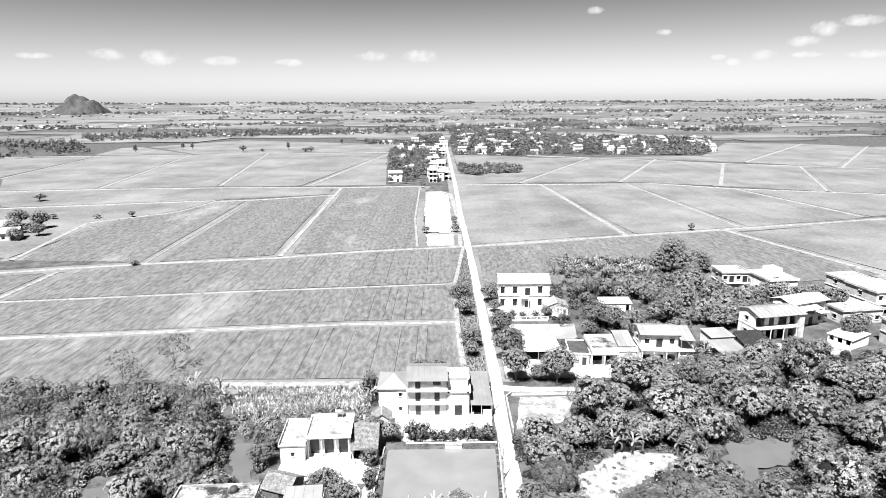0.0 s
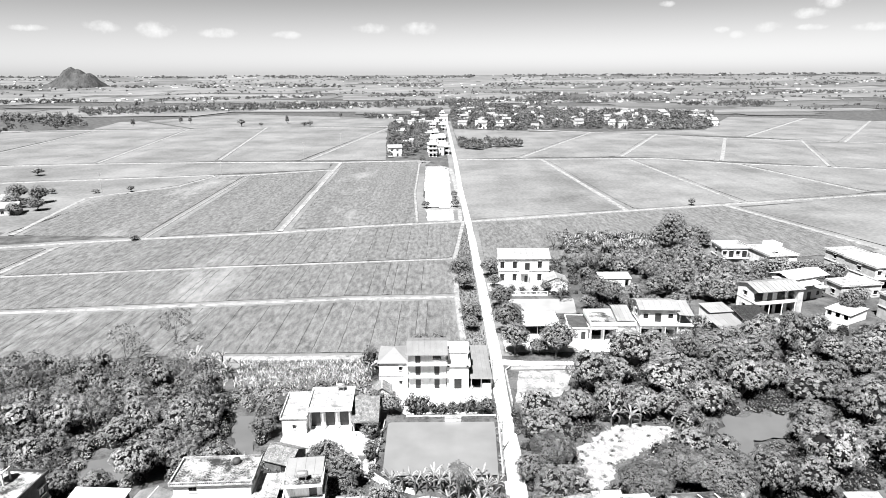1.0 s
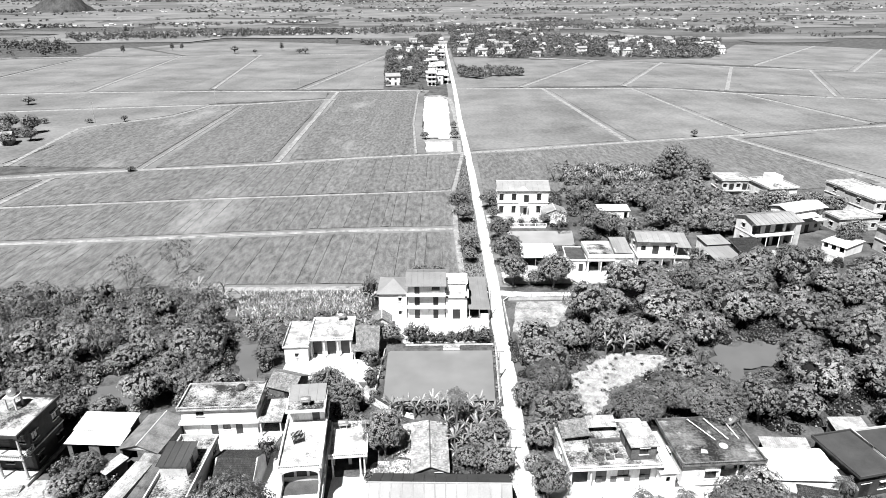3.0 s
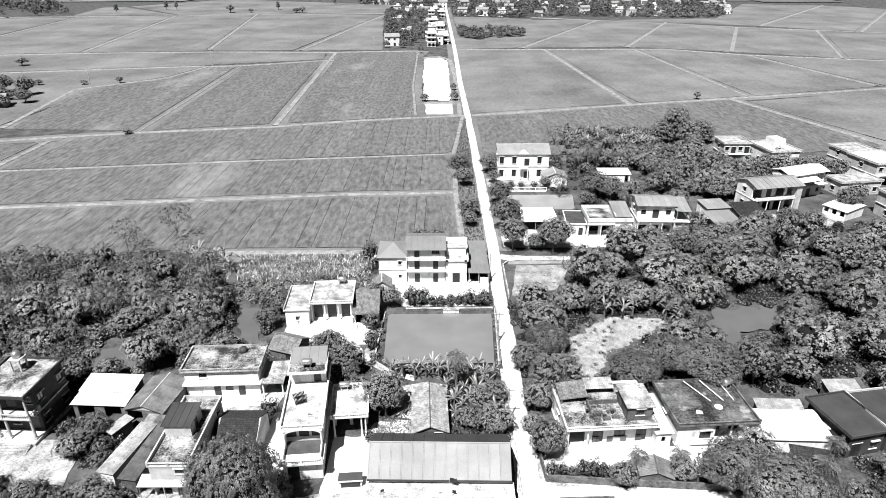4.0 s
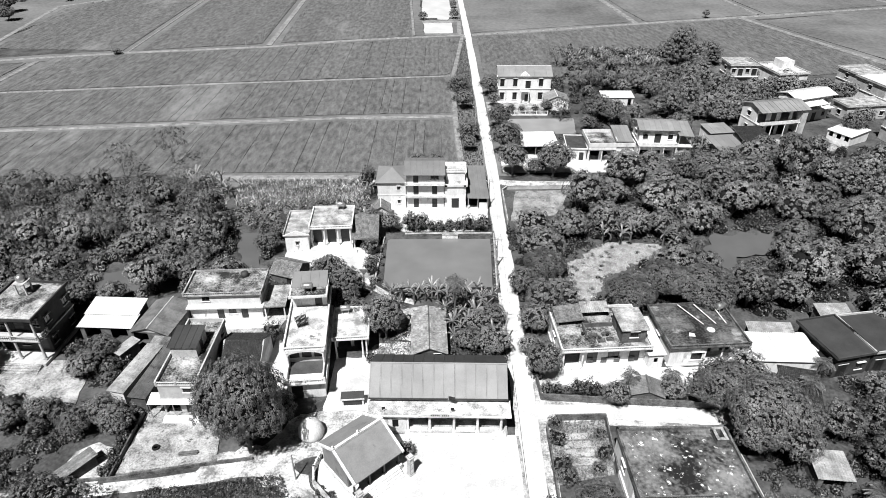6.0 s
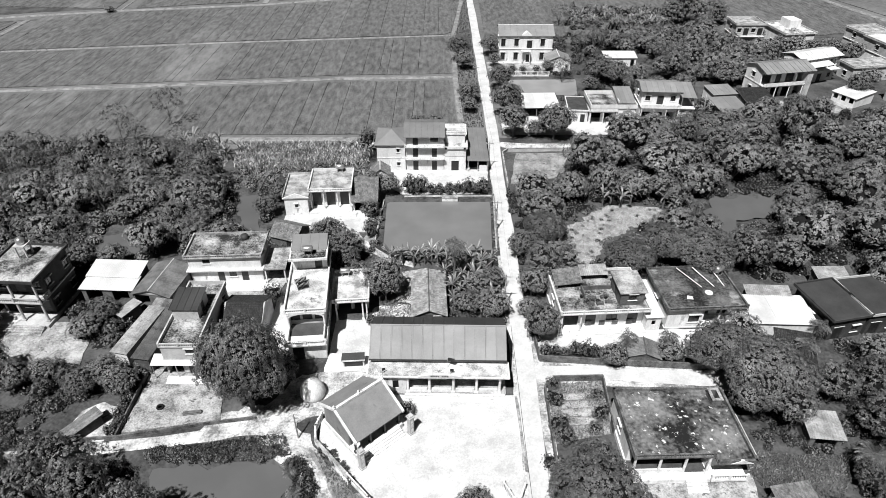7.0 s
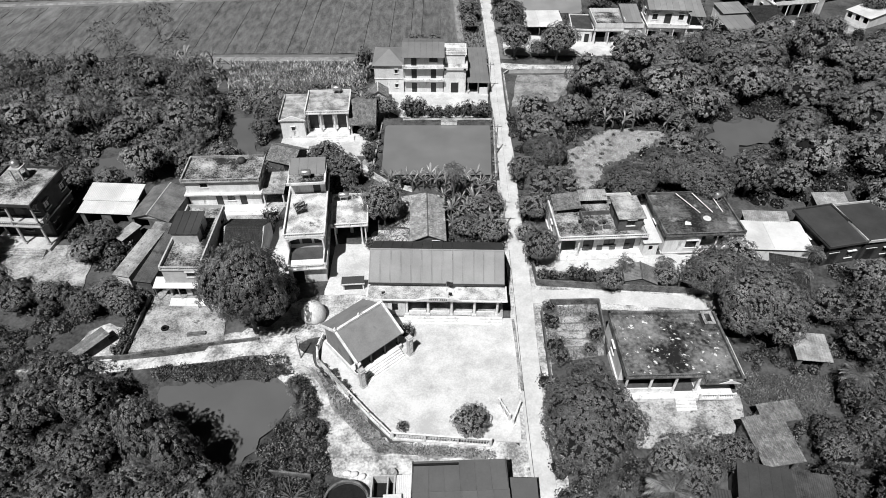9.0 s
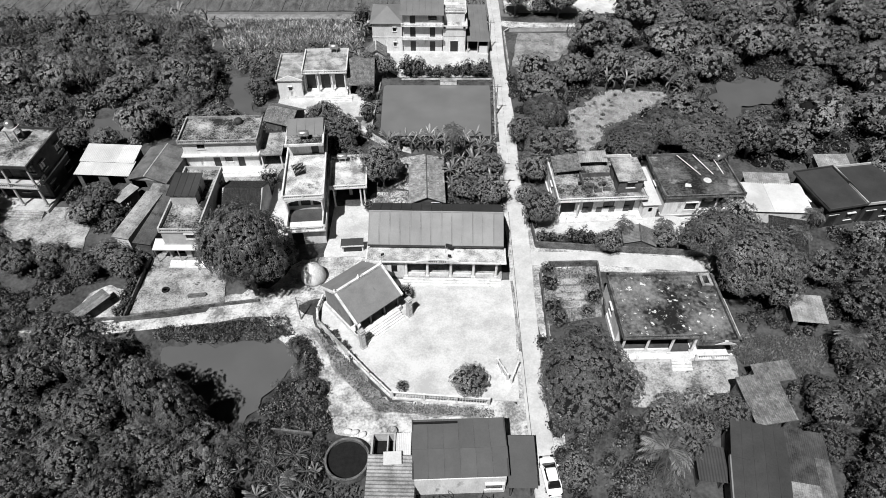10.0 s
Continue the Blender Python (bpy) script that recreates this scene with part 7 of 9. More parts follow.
# ---- walls, fences, poles and loose things ----
def fence(name, pts, label, high=0.95, material="trim", z=0.1):
    r = thing(name, pose(0, 0, 0), label, "fence", "yard fences")
    for (a, b), (c, d) in zip(pts, pts[1:]):
        n = math.hypot(c - a, d - b)
        m = Matrix.Translation((a, b, 0)) @ Matrix.Rotation(math.atan2(d - b, c - a), 4, "Z")
        part("kerb", Geo().box(0, -0.12, -0.2, n, 0.12, z + 0.2).turned(m), M[material], r)
    balustrade(r, pts, z + 0.2, M[material], high - 0.2, 0.32)
    return r


def low_wall(pts, high, label, material="brick", thick=0.2, cap=True):
    r = thing("garden_wall", pose(0, 0, 0), label, "wall", "garden walls")
    for (a, b), (c, d) in zip(pts, pts[1:]):
        n = math.hypot(c - a, d - b)
        m = Matrix.Translation((a, b, 0)) @ Matrix.Rotation(math.atan2(d - b, c - a), 4, "Z")
        part("wall_run", Geo().box(0, -thick / 2, -0.2, n, thick / 2, high).turned(m), M[material], r)
        if cap:
            part("coping", Geo().box(-0.03, -thick / 2 - 0.05, high, n + 0.03, thick / 2 + 0.05, high + 0.07).turned(m), M["concrete"], r)
    return r


fence("yard_fence", [(-5.4, 37.8), (5.9, 36.9)], "white balustrade fence along the temple yard", 1.4)
fence("yard_fence", [(-15.4, 52.6), (-15.9, 50.6), (-15.6, 48.8)], "white balustrade fence beside the temple")
low_wall([(-15.6, 48.6), (-11.0, 43.6)], 0.8, "low white wall round the temple yard", "trim", 0.28)
fence("yard_fence", [(-11.0, 43.6), (-8.2, 40.6), (-5.5, 37.9)], "white balustrade fence along the temple yard", 1.0)
low_wall([(10.0, 55.6), (10.2, 44.2)], 0.5, "low pale wall along the road", "trim")
low_wall([(13.9, 66.5), (14.1, 62.6), (23.0, 61.9), (38, 60.9)], 1.2, "dark brick garden wall along the lane", "mould", cap=False)
low_wall([(13.9, 45.0), (14.1, 57.2), (15.6, 58.8), (22.3, 59.0), (21.9, 50)], 1.1, "dark brick garden wall round a plot", "mould", cap=False)
low_wall([(-46, 49.0), (-40.6, 49.4), (-30.4, 51.4), (-24, 52.4)], 0.55, "low dark garden wall", "mould", cap=False)
low_wall([(-40.8, 49.5), (-40.9, 60.0)], 0.7, "low dark garden wall", "mould", cap=False)
low_wall([(13.9, 112.0), (13.9, 126.5), (15.2, 128.2), (30, 128.6)], 0.8, "low grey garden wall round a plot", "plaster_grey")
low_wall([(-12.0, 92.0), (-11.4, 106.5)], 0.4, "low stone edging of a pond", "concrete")
low_wall([(9.9, 89.5), (10.6, 108.2)], 0.5, "low stone edging of a pond", "concrete")
low_wall([(-7.3, 107.5), (10.2, 107.8)], 0.45, "weathered planter wall above a pond", "mould", 0.5)
low_wall([(0.2, 107.0), (3.4, 107.0)], 0.5, "pale landing stage above the pond", "trim", 0.7)
fence("villa_fence", [(18.5, 176.4), (31.5, 176.4)], "pale balustrade before a villa", 1.2)
low_wall([(-19.5, 33.6), (-14, 33.0)], 0.9, "low mossy garden wall", "mould", cap=False)
g = thing("entrance_gate", pose(0, 0, 0), "white gate with two balustraded leaves standing ajar", "gate")
balustrade(g, [(7.2, 42.4), (8.3, 40.2)], 0.12, M["trim"], 1.3, 0.3)
balustrade(g, [(8.7, 39.6), (9.7, 42.0)], 0.12, M["trim"], 1.3, 0.3)
part("threshold", Geo().poly([(8.1, 40.0), (8.7, 39.2), (9.1, 39.6), (8.5, 40.4)], 0.05, 0.3), M["trim"], g)


f = thing("post_fence", pose(0, 0, 0), "ragged row of dark wooden posts beside the road", "fence", "yard fences")
for i in range(17):
    u = i / 16
    x, y = 10.2 + 0.5 * u + 0.08 * math.sin(i * 7), 89.6 + 18.2 * u
    part("post", Geo().tube([(x, y, -0.2), (x + 0.06 * math.sin(i * 3), y + 0.05, 1.2 + 0.25 * math.sin(i * 5))], 0.06, 5), M["wood"], f)
for z in (0.5, 0.95):
    part("rail", Geo().tube([(10.2, 89.6, z), (10.45, 98.7, z + 0.06), (10.7, 107.8, z)], 0.035, 4), M["wood"], f)


def pole(x, y, high, label="slim concrete electricity pole", arm=True):
    p = thing("utility_pole", pose(x, y, 0, 0, 0, random.uniform(-8, 8)), label, "utility pole", "utility poles")
    part("shaft", Geo().tube([(0, 0, -0.3), (0, 0, high)], [0.16, 0.09], 8), M["concrete"], p)
    if arm:
        part("cross_arm", Geo().box(-0.8, -0.05, high - 0.5, 0.8, 0.05, high - 0.4), M["metal"], p)
        for q in (-0.7, 0.0, 0.7):
            part("insulator", Geo().lathe([(0.05, high - 0.4), (0.07, high - 0.3), (0.03, high - 0.2)], q, 0, 6), M["trim"], p)


for x, y, h in ((10.0, 74.4, 6.5), (10.3, 96, 6.5), (10.4, 120, 6.5), (9.6, 165, 7)):
    pole(x, y, h)
for x, y, h in ((-191.8, 344.8, 12), (-146.8, 409.8, 11), (-107.7, 483.8, 14), (-92.8, 572, 12), (-50.8, 485, 9)):
    pole(x, y, h)
for x, y in ((-33.4, 266.5), (-78, 253.5), (-128, 245.5), (-60, 485), (8, 300)):
    pole(x, y, 3.0, "short concrete marker post by a field", False)


def wire(a, b, sag):
    g = Geo()
    g.tube([Vector(a).lerp(Vector(b), u) - Vector((0, 0, sag * 4 * u * (1 - u))) for u in [i / 12 for i in range(13)]], 0.012, 4)
    solid("power_line", g, M["dark"], "thin sagging power line between poles", "power line", "power lines")


for k in (-0.6, 0.6):
    for (a, b) in (((10.0, 74.4), (10.3, 96)), ((10.3, 96), (10.4, 120)), ((10.4, 120), (9.6, 165))):
        wire((a[0] + k, a[1], 6.2), (b[0] + k, b[1], 6.2), 0.5)


def car():
    t = thing("car", pose(12.0, 28.2, 0.10, 0, 0, 97), "white saloon car parked on the village road", "car")
    def shell(rows, power, sides=16):
        """A rounded body through cross-sections: (x, half width, bottom, top)."""
        g = Geo()
        for x, w, z0, z1 in rows:
            for k in range(sides):
                u = 2 * math.pi * (k + 0.5) / sides
                c, q = math.cos(u), math.sin(u)
                g.v.append((x, w * math.copysign(abs(c) ** power, c), (z0 + z1) / 2 + (z1 - z0) / 2 * math.copysign(abs(q) ** power, q)))
        n = len(rows)
        g.f = [(i * sides + k, i * sides + (k + 1) % sides, (i + 1) * sides + (k + 1) % sides, (i + 1) * sides + k) for i in range(n - 1) for k in range(sides)]
        g.f += [tuple(range(sides - 1, -1, -1)), tuple((n - 1) * sides + k for k in range(sides))]
        return g

    part("body", shell([(-2.24, 0.60, 0.42, 0.74), (-2.12, 0.76, 0.34, 0.88), (-1.75, 0.84, 0.28, 0.96), (-1.0, 0.88, 0.26, 0.98), (0.0, 0.89, 0.25, 0.98), (1.0, 0.88, 0.26, 0.96), (1.6, 0.85, 0.28, 0.88), (2.02, 0.78, 0.32, 0.76), (2.22, 0.58, 0.40, 0.62)], 0.5), M["paint"], t, smooth=True)
    part("windows", shell([(-1.55, 0.68, 0.92, 0.985), (-1.0, 0.68, 0.92, 1.34), (-0.4, 0.67, 0.92, 1.45), (0.25, 0.67, 0.92, 1.45), (0.7, 0.68, 0.92, 1.30), (1.25, 0.70, 0.90, 0.965)], 0.55), M["glass"], t, "dark tinted glass", smooth=True)
    part("roof", shell([(-0.92, 0.50, 1.37, 1.41), (-0.6, 0.55, 1.40, 1.47), (0.0, 0.57, 1.43, 1.49), (0.35, 0.55, 1.41, 1.47), (0.55, 0.50, 1.36, 1.41)], 0.55), M["paint"], t, smooth=True)
    for s in (-1, 1):
        part("pillar", Geo().tube([(0.5, s * 0.61, 1.43), (1.2, s * 0.77, 0.95)], 0.045, 5), M["paint"], t)
        part("pillar", Geo().tube([(-0.82, s * 0.61, 1.41), (-1.45, s * 0.77, 0.97)], 0.06, 5), M["paint"], t)
        part("mirror", Geo().box(0.75, s * 0.9 - 0.09, 0.92, 0.95, s * 0.9 + 0.09, 1.06), M["paint"], t)
        part("headlight", Geo().box(1.95, s * 0.6 - 0.18, 0.60, 2.17, s * 0.6 + 0.18, 0.76), M["glass"], t)
        part("tail_light", Geo().box(-2.2, s * 0.62 - 0.14, 0.66, -2.06, s * 0.62 + 0.14, 0.84), M["shutter"], t)
        for x in (-1.35, 1.35):
            w = part("wheel", Geo().lathe([(0.2, -0.1), (0.31, -0.09), (0.31, 0.09), (0.2, 0.1)], 0, 0, 16).turned(Matrix.Translation((x, s * 0.78, 0.31)) @ Matrix.Rotation(math.pi / 2, 4, "X")), M["dark"], t)
            part("rim", Geo().lathe([(0.18, -0.104), (0.19, 0.104)], 0, 0, 12).turned(Matrix.Translation((x, s * 0.78, 0.31)) @ Matrix.Rotation(math.pi / 2, 4, "X")), M["metal"], w)


car()
h = thing("haystack", pose(-17.2, 56.4, 0), "rounded pale straw stack", "haystack")
g = Geo().lathe([(1.5, 0), (1.68, 0.6), (1.62, 1.3), (1.32, 2.0), (0.8, 2.55), (0.3, 2.85), (0.05, 3.0)], 0, 0, 22)
g.v = [(x * (1 + 0.06 * noise.noise((x * 2, y * 2, z * 2))), y * (1 + 0.06 * noise.noise((y * 2, x * 2, z))), z) for x, y, z in g.v]
part("straw", g, M["straw"], h, smooth=True)
part("pole", Geo().tube([(0, 0, 2.8), (0.05, 0, 3.7)], 0.05, 6), M["wood"], h)


# ---- small things lying about ----
t = thing("tyre", pose(-37.0, 54.2, 0.09), "old black tyre lying in a sandy yard", "tyre")
part("tread", Geo().lathe([(0.28, 0.0), (0.46, 0.02), (0.5, 0.13), (0.46, 0.24), (0.28, 0.26), (0.25, 0.13), (0.28, 0.0)], 0, 0, 20), M["dark"], t, smooth=True)
t = thing("wooden_post", pose(-17.9, 49.4, 0), "leaning weathered wooden post beside a path", "post")
part("shaft", Geo().tube([(0, 0, -0.3), (-0.1, 0.15, 2.4), (-0.15, 0.3, 4.2)], [0.11, 0.09, 0.06], 7), M["wood"], t)
for i, (x, y) in enumerate(((-10.2, 33.5), (-9.4, 33.4), (-8.5, 33.1))):
    t = thing("sack", pose(x, y, 0.03, 0, 0, 20 * i), "plump pale sack lying on sandy ground", "sack", "sacks beside the cistern")
    g = Geo().lathe([(0.02, 0.0), (0.3, 0.04), (0.36, 0.22), (0.26, 0.4), (0.06, 0.44)], 0, 0, 12)
    g.v = [(a * 1.5, b, c) for a, b, c in g.v]
    part("cloth", g, M["trim"], t, smooth=True)
t = thing("water_basin", pose(-5.2, 33.4, 0.03), "round pale concrete basin on the ground", "basin")
part("bowl", Geo().lathe([(0.5, 0), (0.62, 0.5), (0.55, 0.5), (0.45, 0.12), (0.02, 0.1)], 0, 0, 18), M["concrete"], t, smooth=True)
t = thing("roof_sheet", pose(-5.7, 28.4, 2.78, 4, 0, 3), "loose white panel lying on a tin roof", "panel")
part("sheet", Geo().box(0, 0, 0, 1.9, 1.4, 0.05), M["tin_white"], t)
for x, y in ((-7.7, 56.5), (1.2, 56.4)):
    t = thing("porch_flag", pose(x, y, 3.97, 0, 0, random.uniform(-30, 30)), "small dark flag on a short stick", "flag", "porch flags")
    part("stick", Geo().tube([(0, 0, 0), (0.02, 0, 1.1)], 0.025, 5), M["wood"], t)
    part("cloth", Geo().slab((0.02, 0.0, 0.55), (0.5, 0.06, 0.5), (0.48, 0.02, 0.95), (0.02, 0.0, 1.08), 0.02), M["shutter"], t)
t = thing("timber_stack", pose(-33.6, 52.9, 0.08, 0, 0, 8), "low stack of dark timber beside a wall", "timber")
for i, (y, z) in enumerate(((0.0, 0.1), (0.22, 0.1), (0.44, 0.1), (0.11, 0.28), (0.33, 0.28))):
    part("log", Geo().tube([(0, y, z), (2.3 + 0.1 * (i % 2), y, z)], 0.1, 7), M["bark"], t)
strip("drain", [(10.55, 27), (10.5, 38), (10.5, 48), (10.62, 58), (10.7, 70)], 0.07, 0.118, M["mould"], "narrow dark drain along the road", "drain", shape=0.02, step=2.0)
for x, y, z in ((-14.6, 38.0, 1.5), (-13.8, 36.6, 1.0)):
    plant("bush", x, y, z)


# ---- trees of the village, place by place ----
FOREST_KEEP = [PONDS["hidden_pond"], [(-38.0, 97.0), (-33.0, 88.0), (-30.5, 89.0), (-34.0, 99.0), (-36.4, 110.5), (-42.8, 110.0)], PONDS["orchard_pond"], PONDS["tree_pond"]]
POND_EDGE = [(46.5, 86.0), (49.0, 85.5), (54, 92), (60, 97), (66, 101), (68, 109), (55, 108), (50, 99)]
CORN = [(-45, 119), (-47, 131), (-15, 131), (-14.5, 121), (-32, 119)]
CLEAR = [(20.6, 80), (26.4, 84), (30, 89.0), (37, 93), (43, 96), (43.4, 104.0), (36.6, 106), (30, 105), (25.6, 99), (22, 97)]
LEFT_WOOD = [(-120, 134), (-88, 129), (-69, 125), (-54, 124), (-48, 120), (-43, 109), (-33, 104), (-31, 96), (-36, 91), (-45, 90), (-53, 85), (-60, 84), (-72, 86), (-100, 84), (-140, 110)]
BACK_WOOD = [(-120, 134), (-88, 129), (-69, 125), (-54, 124), (-48, 120), (-44, 110), (-60, 106), (-100, 104), (-140, 110)]
FRONT_WOOD = [(-140, 110), (-100, 104), (-60, 106), (-44, 110), (-33, 104), (-31, 96), (-36, 91), (-45, 90), (-53, 85), (-60, 84), (-72, 86), (-100, 84)]
grove(BACK_WOOD, ["small_far", "light", "small_far", "light", "bush"], 0.56, (1.3, 2.9), FOREST_KEEP[:2] + [CORN])
grove(FRONT_WOOD, ["longan_far", "small_far", "light", "small_far", "small_far"], 0.62, (1.8, 3.9), FOREST_KEEP[:2] + [CORN])
undergrowth("undergrowth", LEFT_WOOD, 620, "tangled shrubs under village trees", [FOREST_KEEP[0], PONDS["narrow_pond"], CORN], (0.9, 2.2), (1.2, 3.4), blades=110, leaf=0.3, material="leaf_sunlit", seed=31)
undergrowth("undergrowth", [(-45, 111.5), (-30, 113), (-16, 117), (-16, 121), (-30, 119), (-45, 118.5)], 90, "shrubs before a maize plot", [], (0.6, 1.4), (0.5, 1.9), 110, 0.28, "leaf_sunlit", seed=61)
undergrowth("undergrowth", [(-46, 88), (-30, 84), (-24, 86), (-31, 95), (-33.5, 103), (-31, 111), (-44, 111), (-50, 99)], 90, "low shrubs round a narrow pond", [PONDS["narrow_pond"], [(-41, 79), (-26, 80), (-26, 87), (-41, 87)]], (0.6, 1.5), (0.5, 2.0), 130, 0.28, seed=56)
undergrowth("undergrowth", [(14.5, 149), (36, 153), (60, 152), (70, 166), (44, 176), (40, 162), (38.5, 160), (18, 160.5)], 120, "garden shrubs between houses", [], (0.6, 1.6), (0.4, 2.2), 100, 0.34, seed=57)
undergrowth("undergrowth", [(33, 190), (46, 176), (48, 200), (62, 208), (40, 216), (34, 204)], 90, "garden shrubs behind a villa", [], (0.8, 1.8), (0.6, 2.6), 90, 0.4, seed=58)
RIGHT_WOOD = [(15, 104), (21, 108), (31, 122), (38, 131), (62, 128), (78, 136), (104, 136), (112, 128), (76, 82), (57, 81), (48, 84), (36, 84), (28, 86), (20, 84), (16, 90)]
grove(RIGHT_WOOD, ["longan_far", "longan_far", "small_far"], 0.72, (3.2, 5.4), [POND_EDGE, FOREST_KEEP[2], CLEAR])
undergrowth("undergrowth", RIGHT_WOOD, 420, "tangled shrubs under village trees", [FOREST_KEEP[2], [(22.6, 86.0), (26.4, 85.6), (30, 92.6), (37, 97), (43, 99.4), (43.4, 103.4), (36.6, 105), (31, 104), (26.6, 99), (23, 97)]], blades=95, seed=32)
CLEARING = [(22.6, 86.0), (26.4, 85.6), (30, 92.6), (37, 97), (43, 99.4), (43.4, 103.4), (36.6, 105), (31, 104), (26.6, 99), (23, 97)]
undergrowth("undergrowth", [(19, 82), (28, 82), (46, 84), (58, 92), (70, 100), (72, 111), (54, 111), (44, 107), (34, 108), (24, 103), (19, 96)], 210, "low weeds between trees and water", [PONDS["orchard_pond"], CLEARING], (0.5, 1.3), (0.3, 1.3), 90, 0.28, "leaf_sunlit", seed=62)
undergrowth("undergrowth", CLEARING, 46, "weeds spreading into a clearing", [], (0.3, 0.8), (0.15, 0.5), 60, 0.22, "leaf_sunlit", seed=63)
for kind, x, y, r in (("longan_far", 26.0, 106.5, 3.4), ("longan_far", 33.0, 108.5, 3.6), ("small_far", 39.5, 107.0, 2.6), ("small_far", 46.5, 104.5, 2.6), ("small_far", 20.6, 93.0, 2.4), ("small_far", 21.0, 87.0, 2.2), ("small_far", 47.6, 92.4, 2.5), ("longan_far", 45.0, 88.0, 3.6)):
    plant(kind, x, y, r)
grove([(46, 131), (84, 131), (86, 142), (67, 141), (48, 137)], ["small_far", "longan_far"], 0.6, (2.2, 3.6))
undergrowth("undergrowth", [(40, 131), (86, 131), (90, 143), (67, 142), (40, 138)], 60, "shrubs below village houses", [], (0.8, 1.8), (0.5, 2.2), 100, 0.36, seed=60)
NORTH_WOOD = [(44, 200), (46, 178), (62, 172), (84, 172), (94, 182), (104, 212), (90, 216), (60, 206)]
grove(NORTH_WOOD, ["small_far", "small_far", "light"], 0.58, (2.0, 3.8), [[(45, 177), (62, 177), (62, 191), (45, 191)], [(93, 201), (106, 201), (106, 213), (93, 213)]])
grove([(78, 168), (98, 172), (98, 196), (128, 186), (128, 200), (104, 215), (84, 190)], ["longan_far", "small_far"], 0.7, (2.5, 4.5), [[(93, 201), (106, 201), (106, 213), (93, 213)]], 200)
LOW_LEFT = [(-62, 46), (-37, 44.5), (-34, 40), (-30, 33), (-24, 31), (-21.5, 28), (-22, 18), (-66, 18)]
POND_VIEW = [(-37.5, 47), (-36.6, 41.5), (-32.5, 35.4), (-29.0, 31.4), (-21.0, 30.2), (-17, 40), (-18, 47)]
grove(LOW_LEFT, ["longan_mid", "small_mid", "light", "small_mid"], 0.6, (1.7, 3.6), [POND_VIEW])
undergrowth("undergrowth", LOW_LEFT, 320, "tangled shrubs under village trees", [FOREST_KEEP[3]], (0.8, 1.9), (0.8, 2.8), blades=170, leaf=0.24, seed=33)
ROUGH = [(36.6, 44), (40, 39.5), (46, 40), (50.5, 47), (45, 46.6), (38, 47.5)]
patch("rough_ground", ROUGH, 0.03, M["earth"], "rough weedy open ground", "open ground", 0.9)
tufts("weeds", ROUGH, 3000, 0.14, 0.3, "weeds over rough ground", "leaf_sunlit", 12)
LOW_RIGHT = [(44, 45), (52, 56), (66, 60), (60, 22), (43, 20), (42.5, 34)]
undergrowth("undergrowth", LOW_RIGHT, 150, "tangled shrubs under village trees", [ROUGH], (0.8, 1.9), (0.8, 2.8), blades=150, leaf=0.26, seed=34)
grove(LOW_RIGHT, ["longan_mid", "small_mid", "longan_mid"], 0.62, (2.0, 4.0), [[(43.5, 46), (51, 46), (51, 53), (43.5, 53)], ROUGH])
grove([(58, 60), (80, 62), (96, 84), (80, 84), (70, 78), (72, 66)], ["longan_far", "small_far"], 0.6, (2.6, 4.6))
grove([(-100, 84), (-70, 84), (-68, 72), (-68, 44), (-100, 44)], ["longan_far", "small_far"], 0.72, (3.0, 5.0))
undergrowth("undergrowth", [(-122, 136), (-54, 131), (-48, 128), (-49, 119), (-70, 122), (-120, 130)], 150, "low shrubs along the edge of the fields", [], (0.7, 1.8), (0.4, 2.0), 110, 0.36, "leaf", seed=59)
for kind, x, y, r in (("longan", 38.8, 60.6, 4.6), ("longan", 41.2, 53.6, 5.6), ("longan", 43.6, 58.6, 4.4), ("small", -21.6, 57.4, 2.8),
                      ("small", 25.6, 33.6, 2.5), ("small", 29.0, 33.2, 2.2), ("small", 32.2, 34.6, 2.3), ("small", 27.4, 31.4, 2.2), ("light", 26.4, 35.6, 1.7), ("light", 29.8, 35.6, 1.8), ("small", 14.9, 28.4, 1.9), ("small", 3.7, 38.9, 2.25), ("bush", -4.3, 39.2, 0.8), ("bush", -4.6, 53.0, 1.25)):
    plant(kind, x, y, r)
for kind, x, y, r in (("small", 14.8, 67.2, 2.9), ("small", 13.9, 72.4, 2.1), ("small", 14.6, 77.0, 2.6), ("small", 16.8, 80.5, 3.4), ("small", 14.4, 87.4, 3.0), ("longan", 18.0, 90.6, 3.8), ("small", 19.6, 83.4, 3.6), ("longan", 31.8, 83.4, 4.2), ("longan", 38.0, 86.0, 4.4), ("longan", 43.0, 82.5, 5.0)):
    plant(kind, x, y, r)
for kind, x, y, r in (("small", -8.9, 76.0, 3.5), ("small", -17.2, 83.5, 3.2), ("small", -15.8, 86.6, 2.8), ("small", -19.0, 89.4, 3.2), ("small", -21.6, 93.0, 2.2), ("small", -13.0, 79.4, 2.6), ("small", 7.6, 71.6, 2.8), ("bush", -10.6, 70.2, 0.9), ("small", 8.6, 79.6, 2.2), ("small", 4.4, 73.5, 2.4), ("bush", -26.4, 75.0, 1.6), ("small", 6.0, 77.0, 2.2)):
    plant(kind, x, y, r)
